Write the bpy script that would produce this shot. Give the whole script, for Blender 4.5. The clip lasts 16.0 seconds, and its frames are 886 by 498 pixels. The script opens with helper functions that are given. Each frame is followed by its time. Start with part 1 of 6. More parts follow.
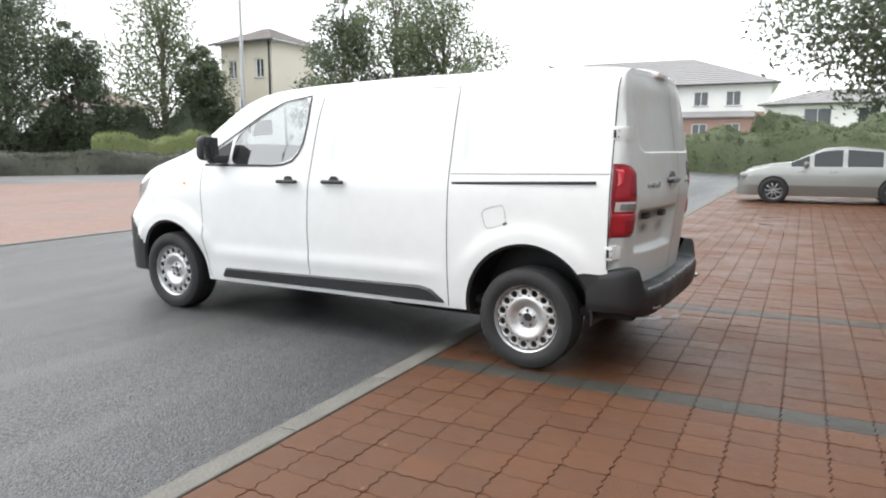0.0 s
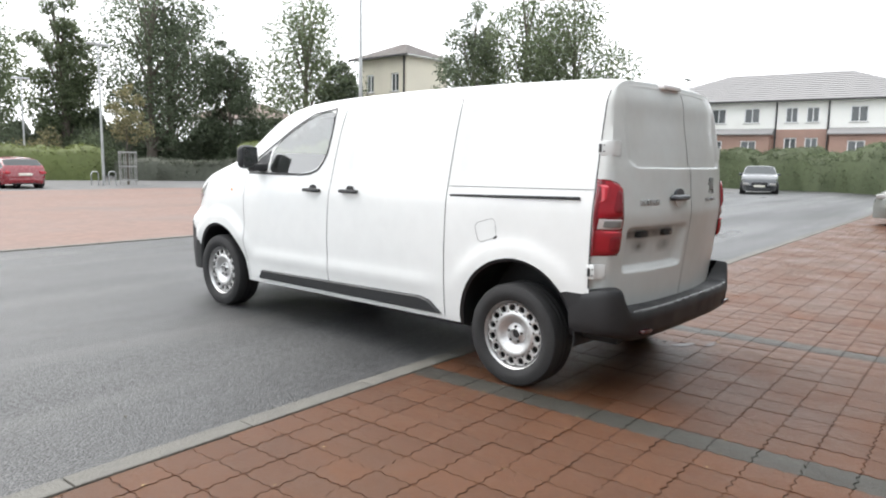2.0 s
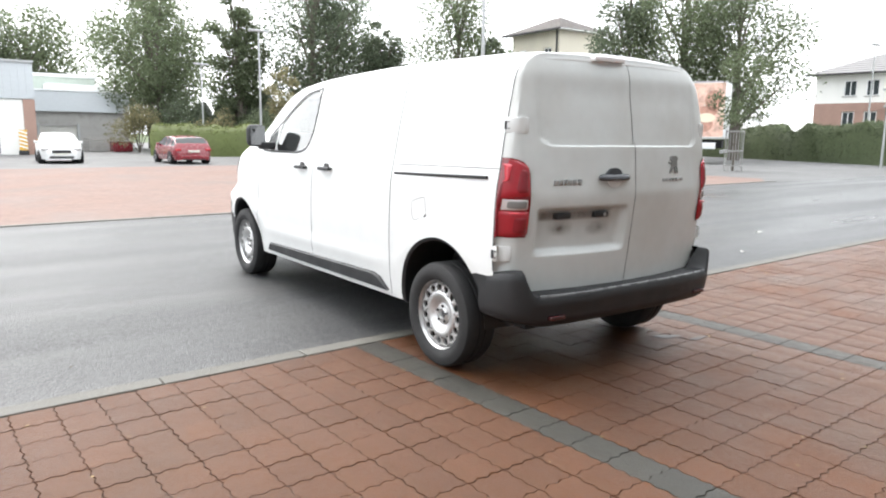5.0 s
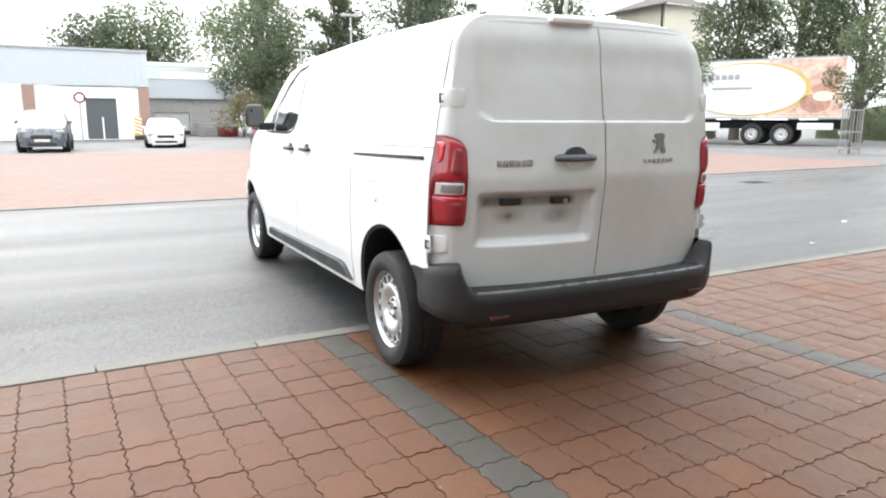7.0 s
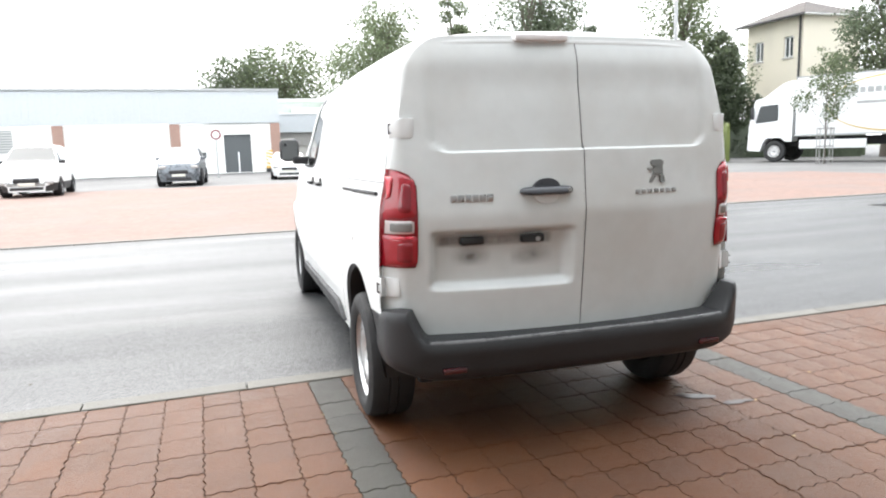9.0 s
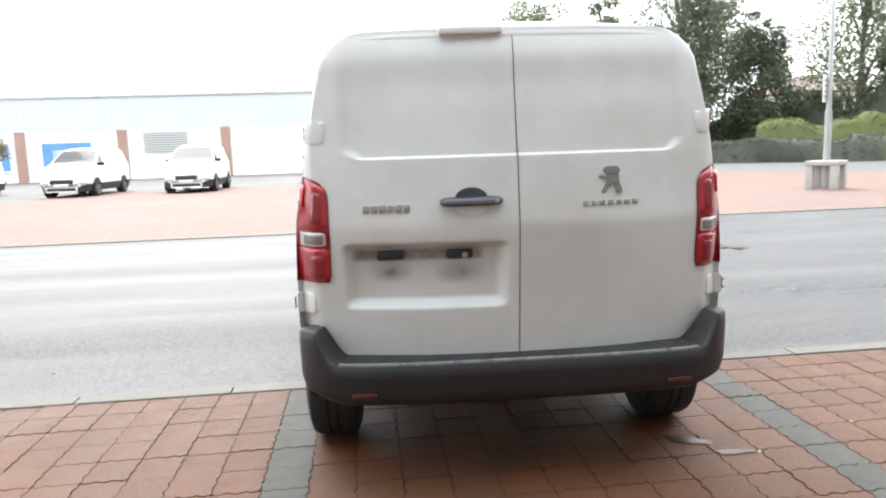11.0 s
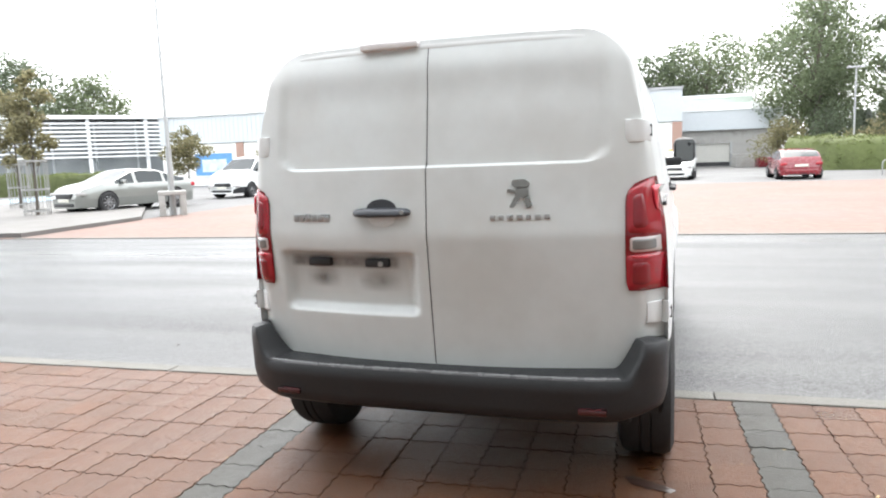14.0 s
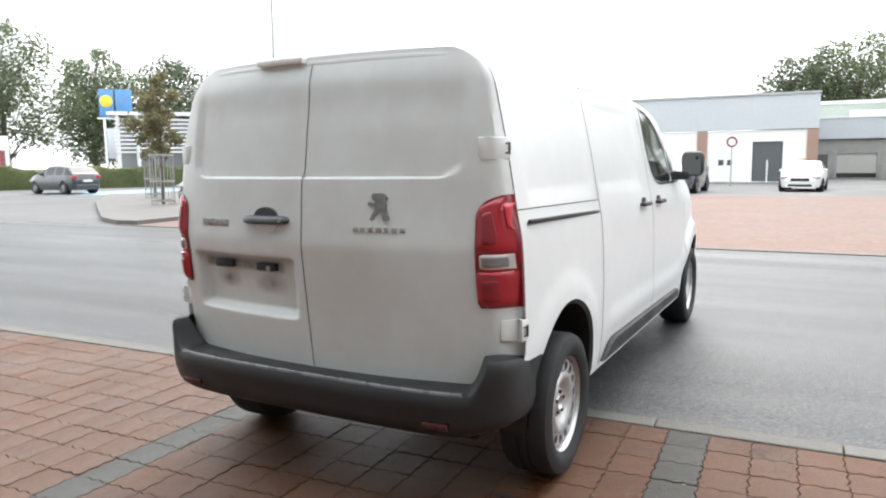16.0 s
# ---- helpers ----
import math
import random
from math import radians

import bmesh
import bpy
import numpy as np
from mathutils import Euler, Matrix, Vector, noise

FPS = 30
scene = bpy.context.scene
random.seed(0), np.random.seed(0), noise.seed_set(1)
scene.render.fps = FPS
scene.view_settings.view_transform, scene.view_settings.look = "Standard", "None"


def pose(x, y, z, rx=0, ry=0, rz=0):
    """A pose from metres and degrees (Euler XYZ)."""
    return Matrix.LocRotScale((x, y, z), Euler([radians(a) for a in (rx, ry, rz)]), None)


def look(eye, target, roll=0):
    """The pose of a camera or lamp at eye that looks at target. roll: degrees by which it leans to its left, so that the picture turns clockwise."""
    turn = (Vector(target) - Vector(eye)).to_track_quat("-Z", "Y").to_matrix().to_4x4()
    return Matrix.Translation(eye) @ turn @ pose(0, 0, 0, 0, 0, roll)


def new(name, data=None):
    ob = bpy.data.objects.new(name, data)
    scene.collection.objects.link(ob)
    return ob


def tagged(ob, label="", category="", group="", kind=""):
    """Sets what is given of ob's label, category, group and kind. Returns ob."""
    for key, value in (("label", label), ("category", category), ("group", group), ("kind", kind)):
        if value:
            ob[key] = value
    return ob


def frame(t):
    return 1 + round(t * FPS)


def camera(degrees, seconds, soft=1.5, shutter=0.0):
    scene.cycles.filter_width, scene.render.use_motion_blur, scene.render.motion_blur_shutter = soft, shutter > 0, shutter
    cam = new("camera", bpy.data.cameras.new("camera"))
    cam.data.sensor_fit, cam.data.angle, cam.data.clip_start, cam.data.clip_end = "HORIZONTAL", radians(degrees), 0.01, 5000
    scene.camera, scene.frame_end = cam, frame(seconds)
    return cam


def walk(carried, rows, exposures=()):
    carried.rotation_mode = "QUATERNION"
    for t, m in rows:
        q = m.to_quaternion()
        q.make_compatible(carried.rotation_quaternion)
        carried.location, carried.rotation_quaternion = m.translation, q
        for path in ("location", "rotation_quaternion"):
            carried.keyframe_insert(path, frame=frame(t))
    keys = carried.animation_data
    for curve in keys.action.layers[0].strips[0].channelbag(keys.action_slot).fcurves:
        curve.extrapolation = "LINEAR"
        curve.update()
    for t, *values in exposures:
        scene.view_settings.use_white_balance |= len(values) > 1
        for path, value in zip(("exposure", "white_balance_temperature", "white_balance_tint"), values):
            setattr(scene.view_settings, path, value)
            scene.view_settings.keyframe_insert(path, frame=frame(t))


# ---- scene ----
cam = camera(65.0, 16.0, soft=2.0, shutter=0.25)
# seconds, eye, the place looked at, lean
ROWS = [
    (0, (0.042, 0.006, 1.419), (-0.868, 1.765, 1.138), -0.1),
    (0.5, (0.235, 0.112, 1.419), (-0.753, 1.836, 1.194), -0.1),
    (1, (0.494, 0.246, 1.409), (-0.599, 1.901, 1.148), -1.0),
    (1.5, (0.683, 0.37, 1.41), (-0.484, 1.973, 1.148), -1.5),
    (2, (0.832, 0.488, 1.419), (-0.401, 2.043, 1.172), 0.9),
    (2.5, (1.039, 0.743, 1.408), (-0.24, 2.261, 1.165), -1.4),
    (3, (1.263, 0.81, 1.445), (-0.083, 2.259, 1.146), -1.1),
    (5.5, (1.955, 1.797, 1.445), (0.375, 2.98, 1.12), 0.2),
    (6, (2.016, 2.038, 1.416), (0.412, 3.176, 1.05), -0.5),
    (6.5, (2.076, 2.257, 1.434), (0.411, 3.298, 1.049), -0.2),
    (7, (2.038, 2.521, 1.41), (0.328, 3.491, 1.045), 0.2),
    (7.5, (2.048, 2.714, 1.411), (0.326, 3.686, 1.115), -1.0),
    (8, (2.083, 3.004, 1.404), (0.317, 3.884, 1.076), -2.6),
    (8.5, (2.085, 3.211, 1.417), (0.259, 3.963, 1.101), -1.8),
    (11, (2.029, 4.452, 1.435), (0.061, 4.668, 1.15), -1.9),
    (11.5, (2.062, 4.749, 1.425), (0.084, 4.806, 1.133), 0.1),
    (12, (2.047, 4.957, 1.425), (0.063, 4.901, 1.181), -2.1),
    (12.5, (1.979, 5.191, 1.427), (-0.005, 5.054, 1.208), -1.2),
    (13, (1.998, 5.457, 1.419), (0.026, 5.229, 1.171), -2.1),
    (13.5, (2.026, 5.686, 1.427), (0.079, 5.308, 1.168), -2.8),
    (14, (1.962, 5.888, 1.428), (0.051, 5.357, 1.175), -2.1),
    (14.5, (1.908, 6.108, 1.447), (0.021, 5.496, 1.197), -2.9),
    (15, (1.923, 6.414, 1.445), (0.072, 5.702, 1.19), -1.3),
    (15.5, (1.813, 6.649, 1.446), (-0.011, 5.869, 1.192), -2.5),
    (16, (1.667, 6.898, 1.456), (-0.122, 6.037, 1.214), -0.6),
]
walk(cam, [(t, look(eye, aim, lean)) for t, eye, aim, lean in ROWS],
     exposures=[(0.0, 1.46), (1.0, 1.41), (3.0, 1.60), (6.5, 1.94), (8.5, 2.06), (11.5, 2.1), (14.5, 2.15), (15.5, 2.0), (16.0, 1.70)])

# ---- daylight: a bright overcast sky ----
SUN_ELEVATION, SUN_TURN = 54.0, 262.0
world = bpy.data.worlds.new("overcast_sky")
scene.world = world
world.use_nodes = True
wn, wl = world.node_tree.nodes, world.node_tree.links
wn.clear()
sky = wn.new("ShaderNodeTexSky")
sky.sky_type, sky.sun_disc = "NISHITA", False
sky.sun_elevation, sky.sun_rotation = radians(SUN_ELEVATION), radians(SUN_TURN)
sky.air_density, sky.dust_density, sky.ozone_density = 1.0, 6.0, 1.0
cloud = wn.new("ShaderNodeMixRGB")
cloud.inputs["Fac"].default_value = 0.84
cloud.inputs["Color2"].default_value = (9.6, 9.9, 10.2, 1)
back = wn.new("ShaderNodeBackground")
back.inputs["Strength"].default_value = 0.096
wo = wn.new("ShaderNodeOutputWorld")
wl.new(sky.outputs["Color"], cloud.inputs["Color1"])
wl.new(cloud.outputs["Color"], back.inputs["Color"])
wl.new(back.outputs["Background"], wo.inputs["Surface"])
sun_data = bpy.data.lights.new("sun", "SUN")
sun_data.energy, sun_data.angle, sun_data.color = 0.85, radians(45), (1.0, 0.98, 0.95)
sun = new("sun", sun_data)
_a, _e = radians(SUN_TURN), radians(SUN_ELEVATION)
SUN_FROM = Vector((math.sin(_a) * math.cos(_e), math.cos(_a) * math.cos(_e), math.sin(_e)))
sun.matrix_world = look(SUN_FROM * 60, (0, 0, 0))

# ---- materials ----
def surface(name, base, rough=0.6, metal=0.0, vary=0.12, scale=8.0, fine=60.0, bump=0.0, bump_scale=120.0, coat=0.0, each=0.0, spec=0.5, stain=None, rough_vary=0.1, grit=0.0, stretch=None, grit_depth=0.5):
    """A surface with variation at two scales, bump, and piece-by-piece tone."""
    m = bpy.data.materials.new(name)
    m.use_nodes = True
    n, l = m.node_tree.nodes, m.node_tree.links
    b = n["Principled BSDF"]
    b.inputs["Metallic"].default_value = metal
    b.inputs["Specular IOR Level"].default_value = spec
    b.inputs["Coat Weight"].default_value = coat
    b.inputs["Coat Roughness"].default_value = 0.06
    tc = n.new("ShaderNodeTexCoord")
    big, small = n.new("ShaderNodeTexNoise"), n.new("ShaderNodeTexNoise")
    big.inputs["Scale"].default_value, small.inputs["Scale"].default_value = scale, fine
    big.inputs["Detail"].default_value, small.inputs["Detail"].default_value = 4, 3
    broad = tc.outputs["Object"]
    if stretch:
        mp = n.new("ShaderNodeMapping")
        mp.inputs["Scale"].default_value = stretch
        l.new(broad, mp.inputs["Vector"])
        broad = mp.outputs["Vector"]
    l.new(broad, big.inputs["Vector"])
    l.new(tc.outputs["Object"], small.inputs["Vector"])
    add = n.new("ShaderNodeMath")
    add.operation = "ADD"
    l.new(big.outputs["Fac"], add.inputs[0])
    l.new(small.outputs["Fac"], add.inputs[1])
    ramp = n.new("ShaderNodeMapRange")
    ramp.inputs["From Min"].default_value, ramp.inputs["From Max"].default_value = 0.55, 1.45
    ramp.inputs["To Min"].default_value, ramp.inputs["To Max"].default_value = 1 - vary, 1 + vary
    l.new(add.outputs[0], ramp.inputs["Value"])
    tone = ramp.outputs["Result"]
    if each:
        info = n.new("ShaderNodeObjectInfo")
        geo = n.new("ShaderNodeNewGeometry")
        mixr = n.new("ShaderNodeMath")
        mixr.operation = "ADD"
        l.new(info.outputs["Random"], mixr.inputs[0])
        l.new(geo.outputs["Random Per Island"], mixr.inputs[1])
        fr = n.new("ShaderNodeMath")
        fr.operation = "FRACT"
        l.new(mixr.outputs[0], fr.inputs[0])
        er = n.new("ShaderNodeMapRange")
        er.inputs["To Min"].default_value, er.inputs["To Max"].default_value = 1 - each, 1 + each
        l.new(fr.outputs[0], er.inputs["Value"])
        mu = n.new("ShaderNodeMath")
        mu.operation = "MULTIPLY"
        l.new(tone, mu.inputs[0])
        l.new(er.outputs["Result"], mu.inputs[1])
        tone = mu.outputs[0]
    if grit:
        vo, gr, gm = n.new("ShaderNodeTexVoronoi"), n.new("ShaderNodeMapRange"), n.new("ShaderNodeMath")
        vo.inputs["Scale"].default_value = grit
        l.new(tc.outputs["Object"], vo.inputs["Vector"])
        gr.inputs["To Min"].default_value, gr.inputs["To Max"].default_value = 1 - grit_depth, 1 + 1.1 * grit_depth
        l.new(vo.outputs["Color"], gr.inputs["Value"])
        gm.operation = "MULTIPLY"
        l.new(tone, gm.inputs[0])
        l.new(gr.outputs["Result"], gm.inputs[1])
        tone = gm.outputs[0]
    col = n.new("ShaderNodeVectorMath")
    col.operation = "SCALE"
    col.inputs[0].default_value = base
    l.new(tone, col.inputs["Scale"])
    out = col.outputs["Vector"]
    if stain:
        sn = n.new("ShaderNodeTexNoise")
        sn.inputs["Scale"].default_value, sn.inputs["Detail"].default_value = stain[1], 6
        l.new(broad, sn.inputs["Vector"])
        sr = n.new("ShaderNodeMapRange")
        sr.inputs["From Min"].default_value, sr.inputs["From Max"].default_value = stain[2], stain[2] + 0.18
        sr.inputs["To Max"].default_value = stain[3]
        l.new(sn.outputs["Fac"], sr.inputs["Value"])
        mx = n.new("ShaderNodeMixRGB")
        mx.inputs["Color2"].default_value = (*stain[0], 1)
        l.new(sr.outputs["Result"], mx.inputs["Fac"])
        l.new(out, mx.inputs["Color1"])
        out = mx.outputs["Color"]
    l.new(out, b.inputs["Base Color"])
    rr = n.new("ShaderNodeMapRange")
    rr.inputs["From Min"].default_value, rr.inputs["From Max"].default_value = 0.3, 0.7
    rr.inputs["To Min"].default_value, rr.inputs["To Max"].default_value = max(0.02, rough - rough_vary), min(1, rough + rough_vary)
    l.new(big.outputs["Fac"], rr.inputs["Value"])
    l.new(rr.outputs["Result"], b.inputs["Roughness"])
    if bump:
        bn = n.new("ShaderNodeTexNoise")
        bn.inputs["Scale"].default_value, bn.inputs["Detail"].default_value = bump_scale, 4
        l.new(tc.outputs["Object"], bn.inputs["Vector"])
        bp = n.new("ShaderNodeBump")
        bp.inputs["Strength"].default_value, bp.inputs["Distance"].default_value = bump, 0.01
        if grit:
            ga = n.new("ShaderNodeMath")
            ga.operation = "SUBTRACT"
            l.new(bn.outputs["Fac"], ga.inputs[0])
            l.new(vo.outputs["Distance"], ga.inputs[1])
            l.new(ga.outputs[0], bp.inputs["Height"])
        else:
            l.new(bn.outputs["Fac"], bp.inputs["Height"])
        l.new(bp.outputs["Normal"], b.inputs["Normal"])
    return m


def glass(name, tint, clear=0.85):
    """Thin pane: part clear, part mirror-like gloss."""
    m = bpy.data.materials.new(name)
    m.use_nodes = True
    n, l = m.node_tree.nodes, m.node_tree.links
    n.clear()
    tr, gl, mix, lw, pw, ma, o = (n.new("ShaderNode" + k) for k in ("BsdfTransparent", "BsdfGlossy", "MixShader", "LayerWeight", "Math", "Math", "OutputMaterial"))
    tr.inputs["Color"].default_value = (*[c * clear for c in tint], 1)
    gl.inputs["Roughness"].default_value = 0.02
    pw.operation, ma.operation = "POWER", "MULTIPLY_ADD"
    pw.inputs[1].default_value = 4.0
    ma.inputs[1].default_value, ma.inputs[2].default_value = 0.72, 0.28
    l.new(lw.outputs["Facing"], pw.inputs[0])
    l.new(pw.outputs[0], ma.inputs[0])
    l.new(ma.outputs[0], mix.inputs["Fac"])
    l.new(tr.outputs["BSDF"], mix.inputs[1])
    l.new(gl.outputs["BSDF"], mix.inputs[2])
    l.new(mix.outputs["Shader"], o.inputs["Surface"])
    return m


def lens(name, color, rough=0.15):
    m = surface(name, color, rough, vary=0.06, scale=14, fine=40, coat=0.6)
    return m


WHITE_PAINT = surface("white_paint", (0.72, 0.73, 0.725), 0.36, vary=0.04, scale=1.3, fine=9, coat=0.22, rough_vary=0.06)
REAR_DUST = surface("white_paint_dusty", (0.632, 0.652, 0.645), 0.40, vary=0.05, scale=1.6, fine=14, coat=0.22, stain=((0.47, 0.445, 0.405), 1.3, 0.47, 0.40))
BLACK_PLASTIC = surface("black_plastic", (0.021, 0.022, 0.024), 0.5, vary=0.2, scale=6, fine=90, bump=0.15, bump_scale=400)
RUBBER = surface("tyre_rubber", (0.022, 0.022, 0.023), 0.75, vary=0.25, scale=9, fine=70, bump=0.2, bump_scale=150)
SEAL = surface("rubber_seal", (0.03, 0.03, 0.032), 0.7)
STEEL = surface("silver_steel", (0.60, 0.60, 0.60), 0.38, metal=0.75, vary=0.12, scale=12, fine=60, stain=((0.22, 0.19, 0.16), 22, 0.58, 0.4))
DARK_METAL = surface("dark_metal", (0.06, 0.06, 0.06), 0.6, metal=0.5)
LIT_EDGE = surface("lit_plastic_edge", (0.11, 0.11, 0.112), 0.28, vary=0.3, scale=9, fine=60)
EMBLEM = surface("emblem_grey", (0.33, 0.335, 0.33), 0.28, metal=0.8, vary=0.08)
BRAKE_LENS = lens("pale_brake_lens", (0.82, 0.79, 0.79))
BADGE = surface("badge_grey", (0.44, 0.445, 0.45), 0.30, metal=0.7, vary=0.08)
RED_LENS = lens("red_lens", (0.36, 0.014, 0.026))
DEEP_RED = lens("deep_red_lens", (0.20, 0.008, 0.016))
DULL_RED = lens("dull_reflector", (0.050, 0.010, 0.012))
CORE_RED = lens("core_red_lens", (0.235, 0.012, 0.022), 0.16)
GLINT_RED = lens("glint_red_lens", (0.60, 0.035, 0.055))
LENS_RIM = lens("pale_lens_rim", (0.56, 0.50, 0.49))
CLEAR_LENS = lens("clear_lens", (0.31, 0.30, 0.29))
LAMP_CLEAR = lens("reversing_lens", (0.20, 0.20, 0.195))
AMBER = lens("amber_lens", (0.7, 0.28, 0.04))
WINDOW = glass("car_window", (0.93, 0.98, 0.96), 0.93)
CABIN = surface("cabin_grey", (0.10, 0.105, 0.11), 0.8, fine=120, bump=0.2)
HANDLE_GREY = surface("handle_grey_plastic", (0.048, 0.051, 0.060), 0.34, vary=0.1, scale=9, fine=80, coat=0.2)
BAY_BLUE = surface("worn_blue_road_paint", (0.22, 0.36, 0.46), 0.6, vary=0.25, scale=0.8, fine=20, stain=((0.12, 0.13, 0.13), 1.2, 0.52, 0.7))
UNDERBODY = surface("underbody", (0.015, 0.015, 0.016), 0.85)
MIRROR = surface("mirror_glass", (0.30, 0.31, 0.32), 0.03, metal=1.0, vary=0.0)
ASPHALT = surface("wet_asphalt", (0.054, 0.055, 0.056), 0.42, vary=0.6, scale=0.7, fine=40, bump=0.40, bump_scale=90, grit=85, grit_depth=0.72, rough_vary=0.20, stain=((0.095, 0.095, 0.093), 1.5, 0.52, 0.6), spec=0.34, stretch=(1.0, 0.10, 1.0))
KERB = surface("kerb_concrete", (0.118, 0.113, 0.099), 0.65, vary=0.3, scale=5, fine=60, bump=0.7, bump_scale=70, each=0.12, stain=((0.12, 0.11, 0.10), 4, 0.55, 0.6))
PAVER = surface("red_paver", (0.096, 0.0355, 0.0120), 0.43, vary=0.30, scale=1.2, fine=150, bump=0.5, bump_scale=200, each=0.11, grit=240, grit_depth=0.28, stain=((0.074, 0.040, 0.022), 1.1, 0.52, 0.6), rough_vary=0.16, spec=0.40)
GREY_PAVER = surface("grey_paver", (0.036, 0.034, 0.027), 0.46, vary=0.30, scale=3, fine=150, bump=0.5, bump_scale=200, each=0.14, grit=240, grit_depth=0.28, rough_vary=0.12)
JOINT = surface("joint_sand", (0.034, 0.021, 0.015), 0.9, vary=0.3, scale=7, fine=120, bump=0.4)
FAR_BRICK = surface("far_red_paving", (0.178, 0.118, 0.098), 0.75, vary=0.22, scale=0.35, fine=9, bump=0.3, bump_scale=40, stain=((0.150, 0.116, 0.104), 0.45, 0.50, 0.7), spec=0.3, grit=5.5, grit_depth=0.12)
FAR_ASPHALT = surface("far_asphalt", (0.10, 0.10, 0.10), 0.7, vary=0.2, scale=0.3, fine=20, bump=0.3, bump_scale=90, stain=((0.15, 0.15, 0.145), 0.2, 0.5, 0.6))
PAPER = surface("wet_paper", (0.66, 0.65, 0.62), 0.7, vary=0.08)


def grime_shade_film(name, base, fade=(0.05, 0.30)):
    """Thin grime, with painted shade at the plate, that fades out towards the edges of its patch."""
    m = surface(name, base, 0.7, vary=0.15, scale=9, fine=60)
    n, l = m.node_tree.nodes, m.node_tree.links
    tc, sep = n.new("ShaderNodeTexCoord"), n.new("ShaderNodeSeparateXYZ")
    l.new(tc.outputs["Generated"], sep.inputs[0])
    fades = []
    for axis, width in zip("YZ", fade):
        s1, s2, mn, mr = (n.new("ShaderNode" + k) for k in ("Math", "Math", "Math", "MapRange"))
        s1.operation, s2.operation = "SUBTRACT", "MINIMUM"
        s1.inputs[0].default_value = 1.0
        l.new(sep.outputs[axis], s1.inputs[1])
        l.new(sep.outputs[axis], s2.inputs[0])
        l.new(s1.outputs[0], s2.inputs[1])
        mr.inputs["From Max"].default_value = width
        l.new(s2.outputs[0], mr.inputs["Value"])
        fades.append(mr.outputs["Result"])
    a, b, no = n.new("ShaderNodeMath"), n.new("ShaderNodeMath"), n.new("ShaderNodeTexNoise")
    a.operation = b.operation = "MULTIPLY"
    no.inputs["Scale"].default_value, no.inputs["Detail"].default_value = 14, 5
    l.new(tc.outputs["Object"], no.inputs["Vector"])
    l.new(fades[0], a.inputs[0])
    l.new(fades[1], a.inputs[1])
    l.new(a.outputs[0], b.inputs[0])
    l.new(no.outputs["Fac"], b.inputs[1])
    l.new(b.outputs[0], n["Principled BSDF"].inputs["Alpha"])
    return m


PLATE_GRIME_SHADE = grime_shade_film("plate_grime", (0.20, 0.165, 0.15))
LAMP_GRIME = grime_shade_film("lamp_grime", (0.27, 0.25, 0.235), (0.45, 0.45))
GRASS = surface("verge_grass", (0.07, 0.10, 0.035), 0.9, vary=0.3, scale=0.6, fine=20, bump=0.6, bump_scale=30)


def foliage(name, base, each=0.4):
    """Leaves: half of the light goes through the blade."""
    m = surface(name, base, 0.55, vary=0.22, scale=0.4, fine=4, each=each)
    n, l = m.node_tree.nodes, m.node_tree.links
    b = n["Principled BSDF"]
    src = b.inputs["Base Color"].links[0].from_socket
    tr, mix = n.new("ShaderNodeBsdfTranslucent"), n.new("ShaderNodeMixShader")
    mix.inputs["Fac"].default_value = 0.55
    l.new(src, tr.inputs["Color"])
    l.new(b.outputs["BSDF"], mix.inputs[1])
    l.new(tr.outputs["BSDF"], mix.inputs[2])
    l.new(mix.outputs["Shader"], n["Material Output"].inputs["Surface"])
    return m


LEAF = foliage("leaves", (0.120, 0.148, 0.082))
LEAF_DARK = foliage("dark_leaves", (0.100, 0.125, 0.078))
LEAF_LIGHT = foliage("light_leaves", (0.150, 0.180, 0.065))
LEAF_DRY = foliage("yellowing_leaves", (0.20, 0.185, 0.10))
LEAF_GREY = foliage("grey_shrub_leaves", (0.118, 0.128, 0.098))
BARK = surface("bark", (0.10, 0.085, 0.07), 0.85, vary=0.3, scale=6, fine=40, bump=0.5, bump_scale=25)
GALVANISED = surface("galvanised_steel", (0.40, 0.41, 0.41), 0.45, metal=0.7, vary=0.12, scale=5, fine=50)
GUARD_METAL = surface("weathered_guard_steel", (0.33, 0.33, 0.32), 0.6, metal=0.4, vary=0.2, scale=9)
CONCRETE = surface("concrete", (0.36, 0.35, 0.33), 0.75, vary=0.15, scale=3, fine=50, bump=0.3, stain=((0.20, 0.19, 0.17), 2, 0.55, 0.5))
ISLAND = surface("island_paving", (0.13, 0.124, 0.117), 0.7, vary=0.15, scale=1.2, fine=30, bump=0.2, stain=((0.10, 0.095, 0.09), 0.8, 0.52, 0.5))
WHITE_RENDER = surface("white_render", (0.78, 0.78, 0.75), 0.8, vary=0.05, scale=0.6, fine=20, stain=((0.58, 0.57, 0.53), 0.5, 0.56, 0.4))
CREAM_RENDER = surface("cream_render", (0.62, 0.58, 0.48), 0.8, vary=0.06, scale=0.6, fine=20, stain=((0.45, 0.42, 0.36), 0.4, 0.55, 0.4))
RED_BRICK = surface("red_brick", (0.33, 0.215, 0.175), 0.8, vary=0.18, scale=1.5, fine=30, bump=0.3)
ROOF_TILE = surface("grey_roof_tile", (0.22, 0.215, 0.215), 0.7, vary=0.15, scale=1.0, fine=12, each=0.1)
BROWN_TILE = surface("brown_roof_tile", (0.24, 0.19, 0.165), 0.75, vary=0.15, scale=1.0, fine=12, each=0.1)
